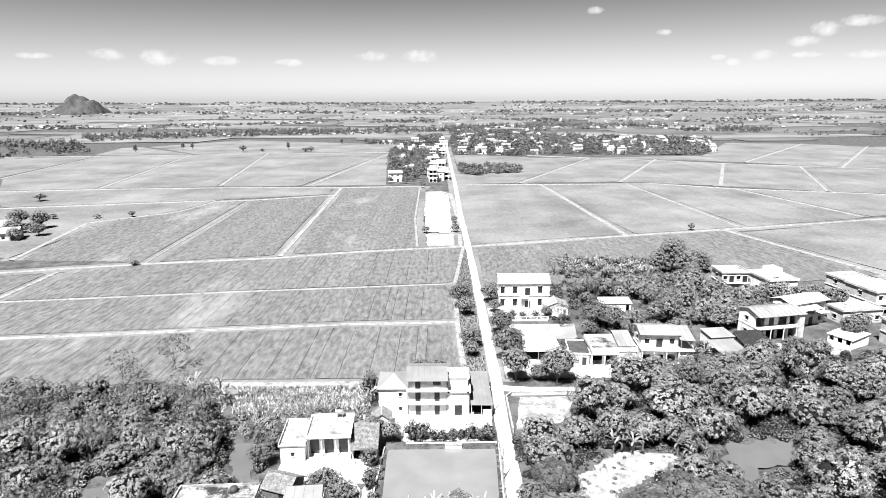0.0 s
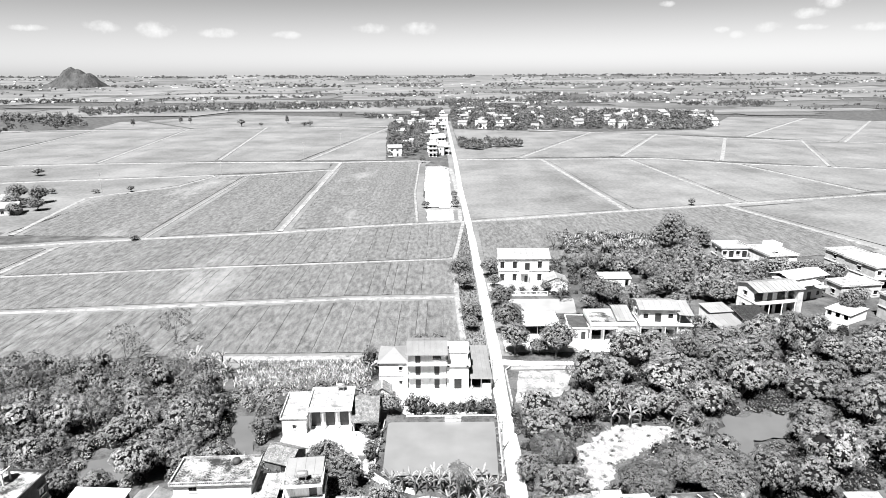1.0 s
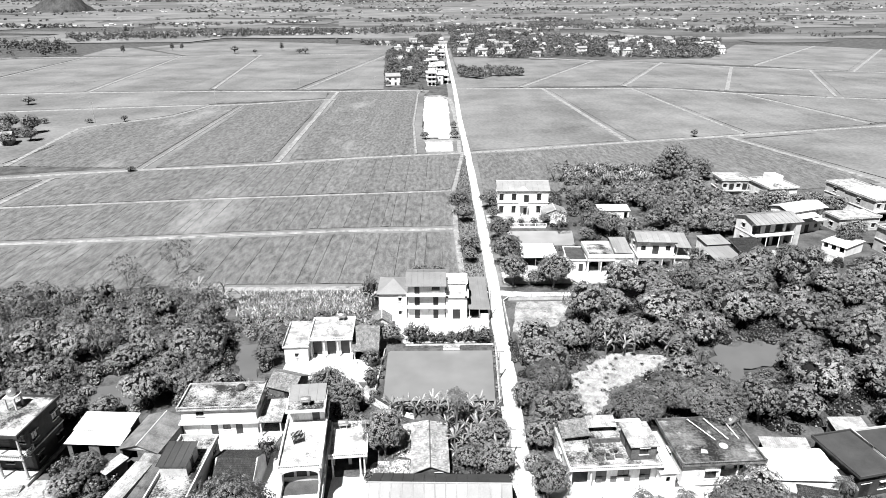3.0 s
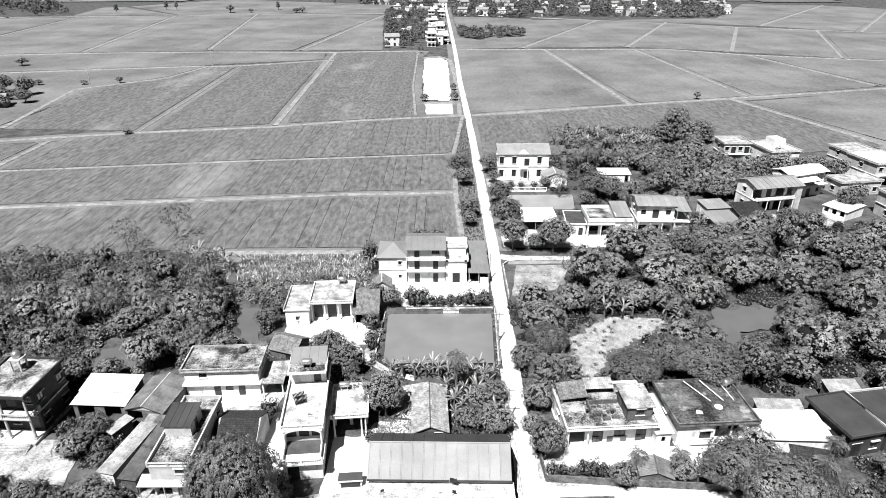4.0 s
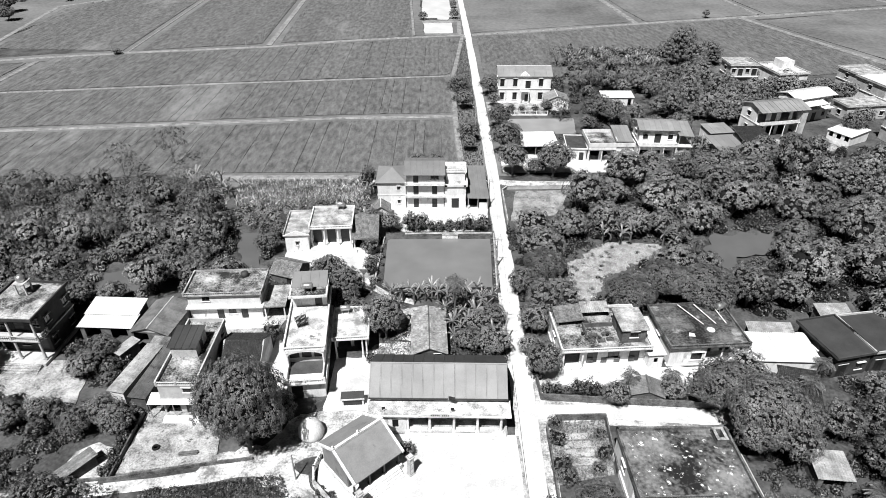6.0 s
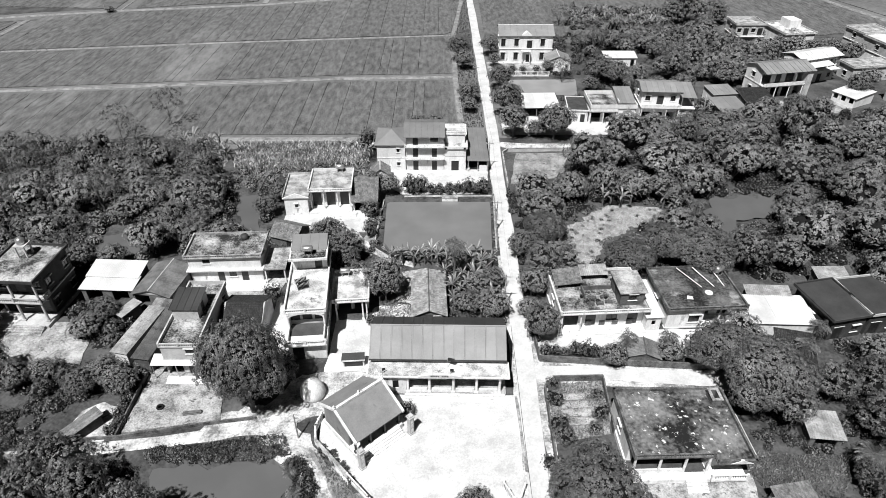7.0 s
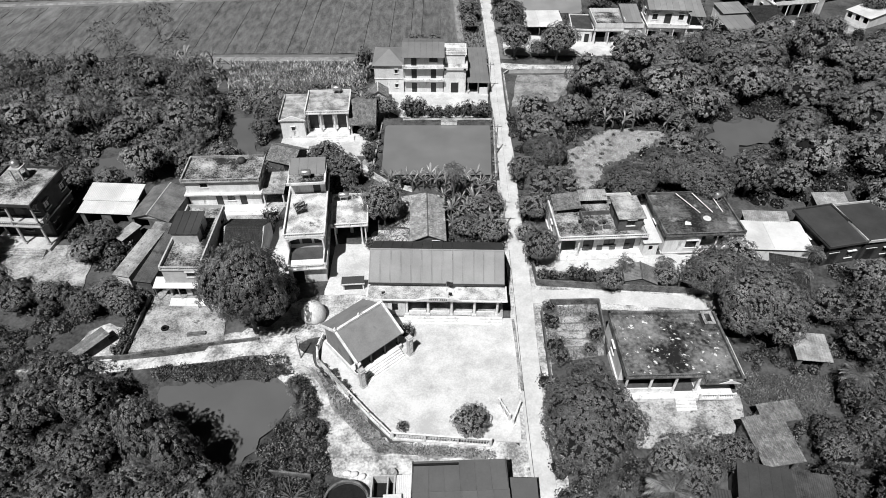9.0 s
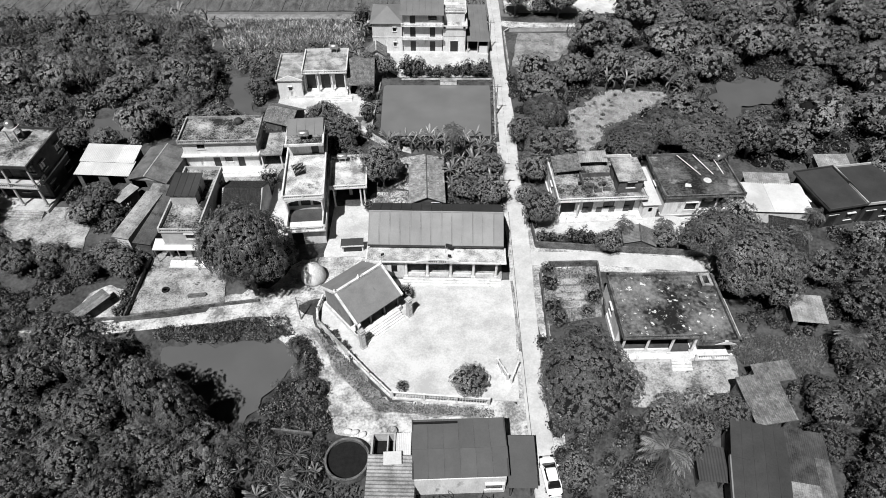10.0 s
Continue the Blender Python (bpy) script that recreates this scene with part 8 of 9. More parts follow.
for kind, x, y, r in (("small", 36.5, 62.0, 3.2), ("small", 32.6, 63.0, 2.0), ("small", 24.4, 61.8, 2.0), ("small", 42.0, 64.0, 3.6), ("small", -51.0, 71.0, 2.2), ("small", -52.4, 67.6, 2.5), ("bush", -49.0, 68.6, 1.5), ("bush", -48.2, 65.8, 1.2), ("small", -45.0, 58.4, 2.6), ("small", -47.6, 56.2, 2.2), ("small", -42.8, 57.0, 2.2), ("small", -57.6, 57.6, 2.6), ("small", -61.2, 59.0, 2.8), ("small", -55.0, 59.4, 2.0), ("bush", -52.6, 59.8, 1.5), ("bush", -50.4, 57.8, 1.4), ("bush", -53.6, 56.6, 1.5)):
    plant(kind, x, y, r)
for kind, x, y, r in (("small", 5.6, 187.5, 3.8), ("small", 6.4, 181.5, 2.8), ("small", 15.6, 194.0, 3.8), ("small", 16.0, 184.0, 2.2), ("small", 16.2, 165.6, 3.8), ("small", 7.5, 156.4, 3.0), ("small", 7.2, 150.0, 2.2), ("small", 16.8, 147.4, 4.2), ("small", 17.8, 153.8, 3.2), ("small", 17.0, 135.6, 3.6), ("small", 26.6, 134.6, 4.4), ("small", 23.0, 136.5, 2.6), ("small", 44.4, 170.6, 4.2), ("small", 49.0, 167.8, 3.4), ("light", 52.4, 163.6, 3.2), ("small", 41.0, 164.0, 2.4), ("small", 57.0, 158.6, 3.0), ("small", 66.4, 164.0, 3.4), ("small", 82.0, 146.6, 3.0), ("small", 90.0, 148.4, 3.4), ("small", 97.0, 149.0, 2.8), ("small", 112.0, 160.0, 3.4), ("small", 118.0, 166.0, 3.0), ("small", 80.0, 168.6, 3.6), ("light", 34.6, 172.4, 2.6), ("tall", 87.0, 228.0, 5.0), ("tall", 95.0, 226.0, 4.6), ("tall", 82.0, 227.0, 4.0), ("tall", 90.5, 224.0, 4.4), ("tall", 99.0, 229.0, 3.6), ("light", 42.0, 226.0, 3.2)):
    plant(kind, x, y, r)
for kind, x, y, r in (("small", -10.4, 109.6, 2.3), ("bush", -6.2, 109.6, 1.9), ("bush", -4.0, 109.6, 1.6), ("bush", -2.0, 109.4, 1.2), ("bush", -0.2, 109.4, 1.0), ("bush", 1.6, 109.6, 1.2), ("bush", 5.6, 109.4, 1.5), ("bush", 8.6, 109.6, 1.8), ("bush", 3.6, 109.8, 1.1), ("bush", 7.2, 109.3, 1.0), ("bush", -13.4, 100.2, 1.7), ("small", -13.6, 109.6, 2.4), ("bush", -13.2, 97.0, 1.4), ("bush", -12.9, 93.6, 1.2), ("bush", -14.4, 102.6, 1.3), ("small", -31.5, 106.5, 2.4), ("small", -33.2, 101.2, 2.4), ("small", -25.2, 114.5, 2.2)):
    plant(kind, x, y, r)
for kind, x, y, r in (("small", -5.1, 139.0, 2.6), ("small", -1.4, 138.6, 2.2), ("wispy", -66.3, 142.2, 3.4), ("wispy", -75, 134, 3.0), ("wispy", -71, 132, 2.2), ("bush", -16.6, 127.8, 2.0), ("small", 31, 178.5, 1.8), ("bush", 21, 177.8, 1.2), ("bush", 24, 178.2, 1.2), ("bush", 28, 178, 1.4)):
    plant(kind, x, y, r)
for x in np.arange(15.0, 26.5, 1.45):
    plant("bush", float(x), 63.9 - 0.09 * float(x) + random.uniform(0, 0.7) + 1.0, random.uniform(0.8, 1.3))
for x, y in ((15.2, 57.4), (14.9, 54.6), (14.8, 50.2), (15.4, 48.8), (21.0, 56.0), (20.6, 52.4), (19.6, 50.4)):
    plant("bush", x, y, random.uniform(0.9, 1.4))

for i in range(4):
    solid("garden_bed", Geo().poly([(16.0, 51.2 + i * 1.35), (19.9 - 0.2 * i, 51.4 + i * 1.35), (19.9 - 0.2 * i, 52.4 + i * 1.35), (16.0, 52.3 + i * 1.35)], 0.0, 0.22), M["yard_old"], "raised pale bed of dry soil", "garden bed", "garden beds")
for i in range(5):
    solid("garden_bed", Geo().poly([(17.6 + i * 2.0, 114.4 + i * 0.8), (18.8 + i * 2.0, 114.8 + i * 0.8), (19.8 + i * 2.0, 126.6), (18.6 + i * 2.0, 126.6)], 0.0, 0.2), M["plot"], "raised pale bed of dry soil", "garden bed", "garden beds")
plant("longan", -24.5, 53.6, 5.4, 1.42)
plant("longan", 15.8, 35.4, 5.5, 1.35)
plant("small", 17.6, 43.6, 3.2)
plant("tall", -30.2, 34.6, 2.7, 1.9)
plant("tall", -27.0, 32.4, 2.3, 1.7)
plant("tall", -33.0, 37.0, 2.2, 1.5)
undergrowth("undergrowth", [(36.8, 44), (44, 44), (52, 58), (46, 60), (40, 50), (36.8, 50)], 40, "low shrubs behind a house", [ROUGH], (0.6, 1.3), (0.4, 1.5), 180, 0.22, seed=36)
undergrowth("undergrowth", [(13.2, 46), (21, 44), (22, 36), (26, 30), (20, 24), (13.2, 24)], 84, "low shrubs between trees and sheds", [], (0.7, 1.5), (0.5, 1.6), 190, 0.26, seed=37)
undergrowth("undergrowth", [(36.6, 33), (44, 40), (48, 48), (44, 48), (37, 40)], 30, "low shrubs behind sheds", [ROUGH], (0.8, 1.6), (0.6, 1.8), 110, 0.26, seed=38)
undergrowth("undergrowth", [(-62, 47), (-41.5, 50.5), (-41.5, 61), (-50, 62), (-66, 61)], 90, "low shrubs round the western yards", [[(-49, 47), (-41, 47), (-41, 56), (-47, 56)]], (0.8, 1.8), (0.6, 2.0), 120, 0.28, seed=39)
undergrowth("undergrowth", [(-52, 66), (-46.5, 66), (-46.5, 74), (-58, 75), (-58, 72)], 34, "low shrubs round the western sheds", [], (0.8, 1.6), (0.6, 2.0), 120, 0.28, seed=40)
undergrowth("undergrowth", [(44.5, 59), (64, 60), (60, 66), (46, 66)], 60, "low shrubs below houses", [[(50, 60), (57, 60), (57, 66), (50, 66)]], (0.8, 1.7), (0.6, 2.0), 120, 0.28, seed=41)
undergrowth("undergrowth", [(1.6, 70.5), (9.6, 70.0), (9.6, 84.5), (1.6, 84.5)], 50, "tangled shrubs beside the road", [], (0.8, 1.6), (0.8, 2.6), 130, 0.26, seed=42)
undergrowth("undergrowth", [(-18.6, 46.6), (-17.0, 43.2), (-17.8, 39.8), (-20.2, 36.4), (-21.6, 33.6), (-12.4, 33.8), (-13.4, 38), (-14.6, 42.4), (-16.4, 46.0)], 80, "shrubs on a pond bank", [], (0.7, 1.5), (0.5, 2.2), 150, 0.24, seed=43)
undergrowth("undergrowth", [(-37, 46.0), (-32, 46.2), (-28, 45.8), (-23.4, 46.6), (-19.6, 46.0), (-18.8, 47.0), (-23.4, 48.6), (-29, 48.4), (-36.5, 47.6)], 80, "low weeds along a pond bank", [], (0.5, 1.0), (0.3, 0.9), 130, 0.2, seed=54)
undergrowth("undergrowth", [(-19, 33.4), (-12.2, 33.4), (-12.6, 27.5), (-19, 27.5)], 40, "weedy shrubs round a cistern", [], (0.5, 1.1), (0.4, 1.4), 130, 0.22, seed=55)

undergrowth("undergrowth", [(-7.2, 109.0), (9.8, 109.2), (9.8, 112.0), (-7.2, 111.8)], 24, "garden plants above the pond", [], (0.5, 1.0), (0.6, 1.9), 110, 0.24, "leaf", seed=44)
undergrowth("undergrowth", [(-42.2, 50), (-41.0, 50), (-41.2, 61), (-42.4, 61)], 22, "ragged hedge beside a yard", [], (0.5, 0.9), (0.8, 2.0), 110, 0.24, seed=45)
undergrowth("banana_grove", [(43, 221), (76, 221), (84, 246), (51, 250)], 150, "pale banana grove behind the villa", [], (1.0, 1.8), (1.6, 3.2), 40, 0.9, "leaf_light", seed=46)
undergrowth("undergrowth", [(9.6, 88), (10.5, 88), (10.9, 109), (10.0, 109)], 26, "weeds between pond and road", [], (0.3, 0.5), (0.2, 0.6), 50, 0.18, "leaf_light", seed=47)
undergrowth("undergrowth", [(-12.6, 89), (-11.2, 89), (-11.2, 107), (-12.8, 107)], 30, "weeds along a pond bank", [], (0.4, 0.9), (0.3, 1.2), 90, 0.2, "leaf_light", seed=48)
undergrowth("undergrowth", [(13.7, 66), (15.2, 66), (15.6, 110), (13.7, 110)], 60, "weeds along the road", [], (0.5, 1.1), (0.4, 1.6), 90, 0.22, seed=49)
undergrowth("undergrowth", [(-15, 47.6), (-10.4, 43.0), (-9.6, 43.8), (-14.2, 48.4)], 22, "plants along the temple wall", [], (0.3, 0.6), (0.3, 0.9), 70, 0.2, seed=50)
undergrowth("undergrowth", [(19, 176.6), (46, 177.5), (46, 182), (40, 179.5), (19, 177.8)], 30, "garden plants before a villa", [], (0.6, 1.2), (0.6, 1.8), 80, 0.3, seed=51)
undergrowth("undergrowth", [(62, 146), (70, 150), (70, 166), (60, 158)], 24, "shrubs between houses", [], (1.0, 2.0), (1.0, 3.0), 90, 0.4, seed=52)
undergrowth("undergrowth", [(78, 142), (118, 140), (120, 150), (84, 152)], 60, "shrubs below the verandah houses", [], (1.0, 2.2), (0.8, 3.0), 90, 0.4, seed=53)

# bananas and palms
for x, y in ((-8.4, 86.6), (-6.6, 87.0), (-4.6, 86.2), (-2.8, 86.8), (-0.6, 86.4), (1.0, 85.2), (3.2, 86.4), (5.2, 86.0), (7.0, 86.8), (2.4, 80.6), (4.2, 79.2), (3.0, 77.4), (5.6, 81.6), (2.0, 75.8), (7.4, 83.6), (0.6, 82.8), (-7.6, 88.0), (-5.4, 88.2), (-3.6, 88.4), (-1.6, 88.0), (0.4, 88.4), (2.2, 88.0), (4.4, 88.2), (6.2, 88.4), (3.6, 82.4), (6.4, 78.6), (8.2, 76.0), (6.6, 84.8), (1.8, 78.4), (8.6, 86.0)):
    put(BANANAS, x, y - 1.2, random.uniform(0.75, 1.15))
for x, y in ((-47.5, 124), (-49.5, 126), (-51.5, 123), (-45.5, 126.5), (-15.6, 125.5), (-16.5, 123), (-17, 114.5), (-15.8, 112.6), (31.8, 104.2), (33.6, 105.2), (35.4, 104.0), (37.6, 105.0), (43.6, 103.6), (45.2, 102.2), (63, 152), (64.5, 149), (66, 146.5), (67.5, 150)):
    put(BANANAS, x, y, random.uniform(0.9, 1.3))
for x, y in ((-2.6, 24.4), (-0.4, 24.2), (1.6, 24.6), (3.8, 24.2), (5.4, 24.6), (-14, 28.6), (-15.6, 30.4), (-17.4, 29.2), (-19.6, 31.4), (-21.2, 32.0), (-16.8, 26.6), (-12.6, 26.4), (-18.4, 27.6), (-16.4, 41.2), (-15.4, 39.4), (24.0, 30.6)):
    put(SPIKY, x, y, random.uniform(0.75, 1.15))
for x, y in ((-14.2, 25.2), (-16.6, 26.8), (-18.6, 25.6), (-13.0, 28.4), (24.0, 29.0), (-21, 28.5)):
    put(BANANAS, x, y, random.uniform(0.6, 0.85))
for x, y in np.random.default_rng(5).uniform((46, 219), (79, 238), (60, 2)):
    put(BANANAS, float(x), float(y) + (x - 46) * 0.05, random.uniform(0.9, 1.4))
for x, y, s, k in ((27.0, 64.6, 0.75, 1), (32.8, 64.8, 0.75, 1), (2.15, 81.4, 1.2, 0), (51.5, 62.5, 0.9, 1), (55.6, 66.8, 0.8, 1), (23.4, 28.8, 1.45, 1), (-16.6, 40.4, 0.5, 1), (-17.6, 43.4, 0.45, 1), (-15.6, 27.4, 0.5, 1), (47.5, 97.5, 0.9, 0), (50, 44, 1.0, 1)):
    put(PALMS, x, y, s, k)

for x, y in ((-57.0, 131.2), (-55.2, 129.6), (-53.6, 130.4), (-52.2, 128.6), (-55.8, 127.6), (-51.0, 130.8), (-58.6, 129.0)):
    put(BANANAS, x, y, random.uniform(0.9, 1.3))
for x, y, r in ((-59.5, 126.0, 2.0), (-60.5, 130.5, 2.4), (-50.0, 122.6, 1.4), (-53.8, 132.0, 1.3), (-49.2, 127.4, 1.2)):
    plant("light", x, y, r)

# grass, maize and weeds
patch("garden_ground", [(-57.6, 127.0), (-55.6, 121.8), (-49.8, 118.6), (-47.2, 119.6), (-48.8, 129.6), (-52.6, 128.4)], 0.036, M["plot"], "bare pale ground beside a maize plot", "garden plot", 0.8)
tufts("maize", [(-45, 119.5), (-47, 131.5), (-16, 131.5), (-16, 122), (-31, 119.5)], 7800, 0.2, 0.95, "rows of tall pale maize", "maize", 3)
tufts("weeds", [(22.6, 86.0), (26.4, 85.6), (30, 92.6), (37, 97), (43, 99.4), (43.4, 103.4), (36.6, 105), (31, 104), (26.6, 99), (23, 97)], 9000, 0.10, 0.16, "low dry grass in a clearing", "straw_grass", 4)
tufts("weeds", [(-36, 47.5), (-20, 50), (-18, 46.8), (-22, 46.4), (-34, 46.4)], 1500, 0.18, 0.4, "low weeds on a pond bank", "leaf_light", 5)
tufts("weeds", [(-16, 48), (-11.2, 43.2), (-6, 37.4), (6.5, 36.4), (6.5, 35.3), (-7.0, 36.0), (-12.4, 41.5)], 3000, 0.12, 0.2, "weeds along a fence", "grass", 6)
tufts("weeds", [(-10.5, 71.5), (-4.5, 71.5), (-4.5, 79), (-5, 83), (0, 84), (-4.2, 80), (-10.5, 73)], 1400, 0.12, 0.22, "low weeds in a garden", "grass", 7)
patch("work_yard", [(-47.6, 48.6), (-42.4, 48.9), (-42.6, 54.4), (-44.8, 55.2), (-47.2, 53.6)], 0.05, M["sand"], "sandy work yard with scattered timber", "yard", 0.5)
for i, (x, y, a, n) in enumerate(((-45.6, 50.4, 62, 2.2), (-44.6, 51.2, 58, 1.8), (-46.6, 51.6, 70, 1.2), (-43.6, 52.8, 40, 1.4))):
    t = thing("plank", pose(x, y, 0.07, 0, 0, a), "grey weathered plank lying on sandy ground", "plank", "scattered planks")
    part("board", Geo().box(-n / 2, -0.1, 0, n / 2, 0.1, 0.06), M["wood"], t)
tufts("weeds", [(13.7, 48.5), (21.6, 50), (22.2, 59.0), (14.6, 58.2)], 2600, 0.13, 0.25, "weeds among garden beds", "leaf_sunlit", 8)
tufts("weeds", [(5.0, 138), (10.5, 138), (10.3, 270), (4.6, 216)], 2600, 0.3, 0.5, "weeds along the road verge", "leaf_light", 9)
tufts("weeds", [(14.0, 28), (22, 24), (27, 24), (26, 33), (15, 33)], 1200, 0.18, 0.3, "weeds between sheds", "leaf_light", 10)
tufts("weeds", [(-20, 24), (-7.5, 23), (-8, 27), (-13, 32), (-19, 33.5)], 1500, 0.2, 0.4, "weeds around a cistern", "leaf_light", 11)


# ---- the far plain: villages in their trees, tree lines and a hill ----
M["hill_wood"] = mat("hill_woods", 0.02, 0.07, 0.02, 0.12, bump=1.0, relief=6.0)
M["far_crop"] = mat("far_crops", 0.07, 0.15, 0.01, 0.2, bump=0, rand=0.28, island=True)
M["far_wall"] = mat("far_plaster", 0.16, 0.42, 0.05, 1.0, bump=0, rand=0.4, island=True)
def woods(name, spots, label, n=46, seed=1, leaf=1.5):
    """Far trees as clumps of blades: (x, y, radius, height)."""
    rng = np.random.default_rng(seed)
    cs, ns, ls = [], [], []
    for x, y, r, h in spots:
        d = unit(rng, n)
        d[:, 2] = np.abs(d[:, 2])
        p = d * np.array([r, r, h * 0.62]) * rng.uniform(0.55, 1.0, (n, 1)) + np.array([x, y, land(x, y) + h * 0.35])
        cs.append(p)
        nm = d + unit(rng, n) * 0.4
        ns.append(nm / np.linalg.norm(nm, axis=1, keepdims=True))
        ls.append(np.full(n, r * 0.62 * leaf / 1.5))
    c, nm, ln = np.concatenate(cs), np.concatenate(ns), np.concatenate(ls)
    g = quads(c, nm, unit(rng, len(c)), ln * rng.uniform(0.7, 1.5, len(c)), ln * rng.uniform(0.6, 1.2, len(c)), 3)
    return solid(name, g, M["far_wood"], label, "woods", kind="stuff")


def scatter(rng, poly, n, r=(2.2, 4.5), h=(4, 9), clear=(), broken=None):
    x0, x1 = min(p[0] for p in poly), max(p[0] for p in poly)
    y0, y1 = min(p[1] for p in poly), max(p[1] for p in poly)
    out = []
    while len(out) < n:
        x, y = rng.uniform(x0, x1), rng.uniform(y0, y1)
        if broken is not None and noise.noise((x * broken, y * broken, 5)) < -0.04:
            continue
        if inside(x, y, poly) and not any(math.hypot(x - a, y - b) < c for a, b, c in clear):
            out.append((x, y, rng.uniform(*r), rng.uniform(*h)))
    return out


def far_house(w, d, h, pitched, label, face="plaster"):
    t = thing("far_house", pose(0, 0, -80), label, "house", "far village houses")
    part("wall", Geo().wall(0, w, 0, 0.3, 0, h, [(w * 0.2, w * 0.35, 0.9, 2.3), (w * 0.6, w * 0.75, 0.0, 2.3)] + ([(w * 0.2, w * 0.35, 4.2, 5.6), (w * 0.6, w * 0.75, 4.2, 5.6)] if h > 5.5 else [])), M[face], t)
    for q in ((0, d - 0.3, w, d), (0, 0.3, 0.3, d - 0.3), (w - 0.3, 0.3, w, d - 0.3)):
        part("wall", Geo().box(q[0], q[1], 0, q[2], q[3], h), M[face], t)
    part("window", Geo().box(w * 0.2, 0.15, 0.9, w * 0.35, 0.2, 2.3), M["glass"], t)
    part("door", Geo().box(w * 0.6, 0.15, 0.0, w * 0.75, 0.2, 2.3), M["shutter"], t)
    if pitched:
        part("roof", Geo().slab((-0.5, -0.6, h), (w + 0.5, -0.6, h), (w + 0.5, d / 2, h + 2.2), (-0.5, d / 2, h + 2.2), 0.15).slab((w + 0.5, d + 0.6, h), (-0.5, d + 0.6, h), (-0.5, d / 2, h + 2.2), (w + 0.5, d / 2, h + 2.2), 0.15), M["tin_pale"], t)
    else:
        part("roof", Geo().box(-0.4, -0.5, h, w + 0.4, d + 0.4, h + 0.3), M["roof_pale"], t)
        part("stair_box", Geo().box(w * 0.5, d * 0.4, h + 0.3, w * 0.9, d * 0.9, h + 2.4), M[face], t)
    return t


def street_house(w, d, storeys, label):
    """A narrow far house, storey over storey, each with its balcony."""
    t = thing("street_house", pose(0, 0, -80), label, "house", "far village houses")
    for k in range(storeys):
        z = k * 3.3
        part("wall", Geo().wall(0, w, 0, 0.3, z, z + 3.1, [(w * 0.12, w * 0.4, z + 0.1, z + 2.4), (w * 0.58, w * 0.86, z + 0.1, z + 2.4)]), M["plaster"], t)
        for q in ((0, d - 0.3, w, d), (0, 0.3, 0.3, d - 0.3), (w - 0.3, 0.3, w, d - 0.3)):
            part("wall", Geo().box(q[0], q[1], z, q[2], q[3], z + 3.1), M["plaster"], t)
        part("floor_slab", Geo().box(-0.3, -1.4 if k else -0.3, z + 3.1, w + 0.3, d + 0.2, z + 3.3), M["trim"], t)
        # added near-black sheet: shade in the rooms behind the openings
        part("back_room", Geo().box(0.3, 2.4, z, w - 0.3, 2.5, z + 3.09), M["dark"], t)
        if k:
            part("balcony_wall", Geo().box(-0.3, -1.4, z, w + 0.3, -1.25, z + 0.9), M["trim"], t)
    part("stair_box", Geo().box(w * 0.3, d * 0.5, storeys * 3.3, w * 0.9, d * 0.9, storeys * 3.3 + 2.4), M["plaster"], t)
    part("parapet", Geo().box(-0.3, -0.3, storeys * 3.3, w + 0.3, -0.1, storeys * 3.3 + 0.8), M["trim"], t)
    return t


STREET = [street_house(6.5, 14, 3, "narrow white three-storey house with balconies"), street_house(8.5, 12, 2, "white two-storey house with a balcony")]
FAR_HOUSES = [far_house(9, 8, 3.8, True, "small grey house with a pale pitched roof", "plaster_grey"), far_house(8, 9, 7.2, False, "white two-storey house with a flat roof"), far_house(11, 8, 7.0, True, "white two-storey house with a pale pitched roof"), far_house(12, 7, 3.6, False, "low grey house with a flat roof", "plaster_grey")]
rng = np.random.default_rng(11)
VILLAGE_A = [(-44, 500), (-6, 490), (-2, 760), (0, 1120), (-40, 1120), (-66, 800)]
VILLAGE_B = [(14, 760), (60, 735), (150, 755), (292, 730), (330, 770), (410, 960), (300, 1000), (200, 1060), (120, 1150), (15, 1220)]
homes = []
for poly, n in ((VILLAGE_A, 16), (VILLAGE_B, 130)):
    for x, y, _, _ in scatter(rng, poly, n, clear=[]):
        if all(math.hypot(x - a, y - b) > 15 for a, b, _ in homes):
            homes.append((x, y, 11))
            copy_thing(FAR_HOUSES[len(homes) % 4], pose(x, y, 0, 0, 0, float(rng.uniform(-25, 15))))
for i, (x, y) in enumerate(((-11, 498), (-3, 512), (-13, 532), (-4, 552), (-12, 580), (-12, 640), (-14, 700), (-5, 735), (-13, 775), (-4, 905))):
    homes.append((x + 4, y + 5, 9))
    copy_thing(STREET[(0, 1, 1)[i % 3]], pose(x, y, 0, 0, 0, float(rng.uniform(-4, 4))))
woods("village_woods", scatter(rng, VILLAGE_A, 430, (2.2, 4.6), (4, 9), homes), "dense trees among far village houses", 90, 1, 1.0)
woods("village_woods", scatter(rng, VILLAGE_B, 1400, (2.6, 5.6), (5, 13), [(a + 4, b - 2, 10) for a, b, c in homes]), "dense trees among far village houses", 76, 2, 1.05)
woods("village_woods", scatter(rng, [(14, 750), (60, 725), (150, 745), (292, 720), (337, 762), (332, 776), (292, 740), (150, 765), (60, 745), (14, 770)], 170, (1.8, 3.6), (3, 7)), "trees before far village houses", 60, 5, 1.0)
woods("village_woods", scatter(rng, [(13, 545), (30, 540), (70, 562), (66, 585), (16, 590)], 60, (2.5, 4.5), (5, 9)), "stand of trees beside the far road", 170, 3, 0.9)
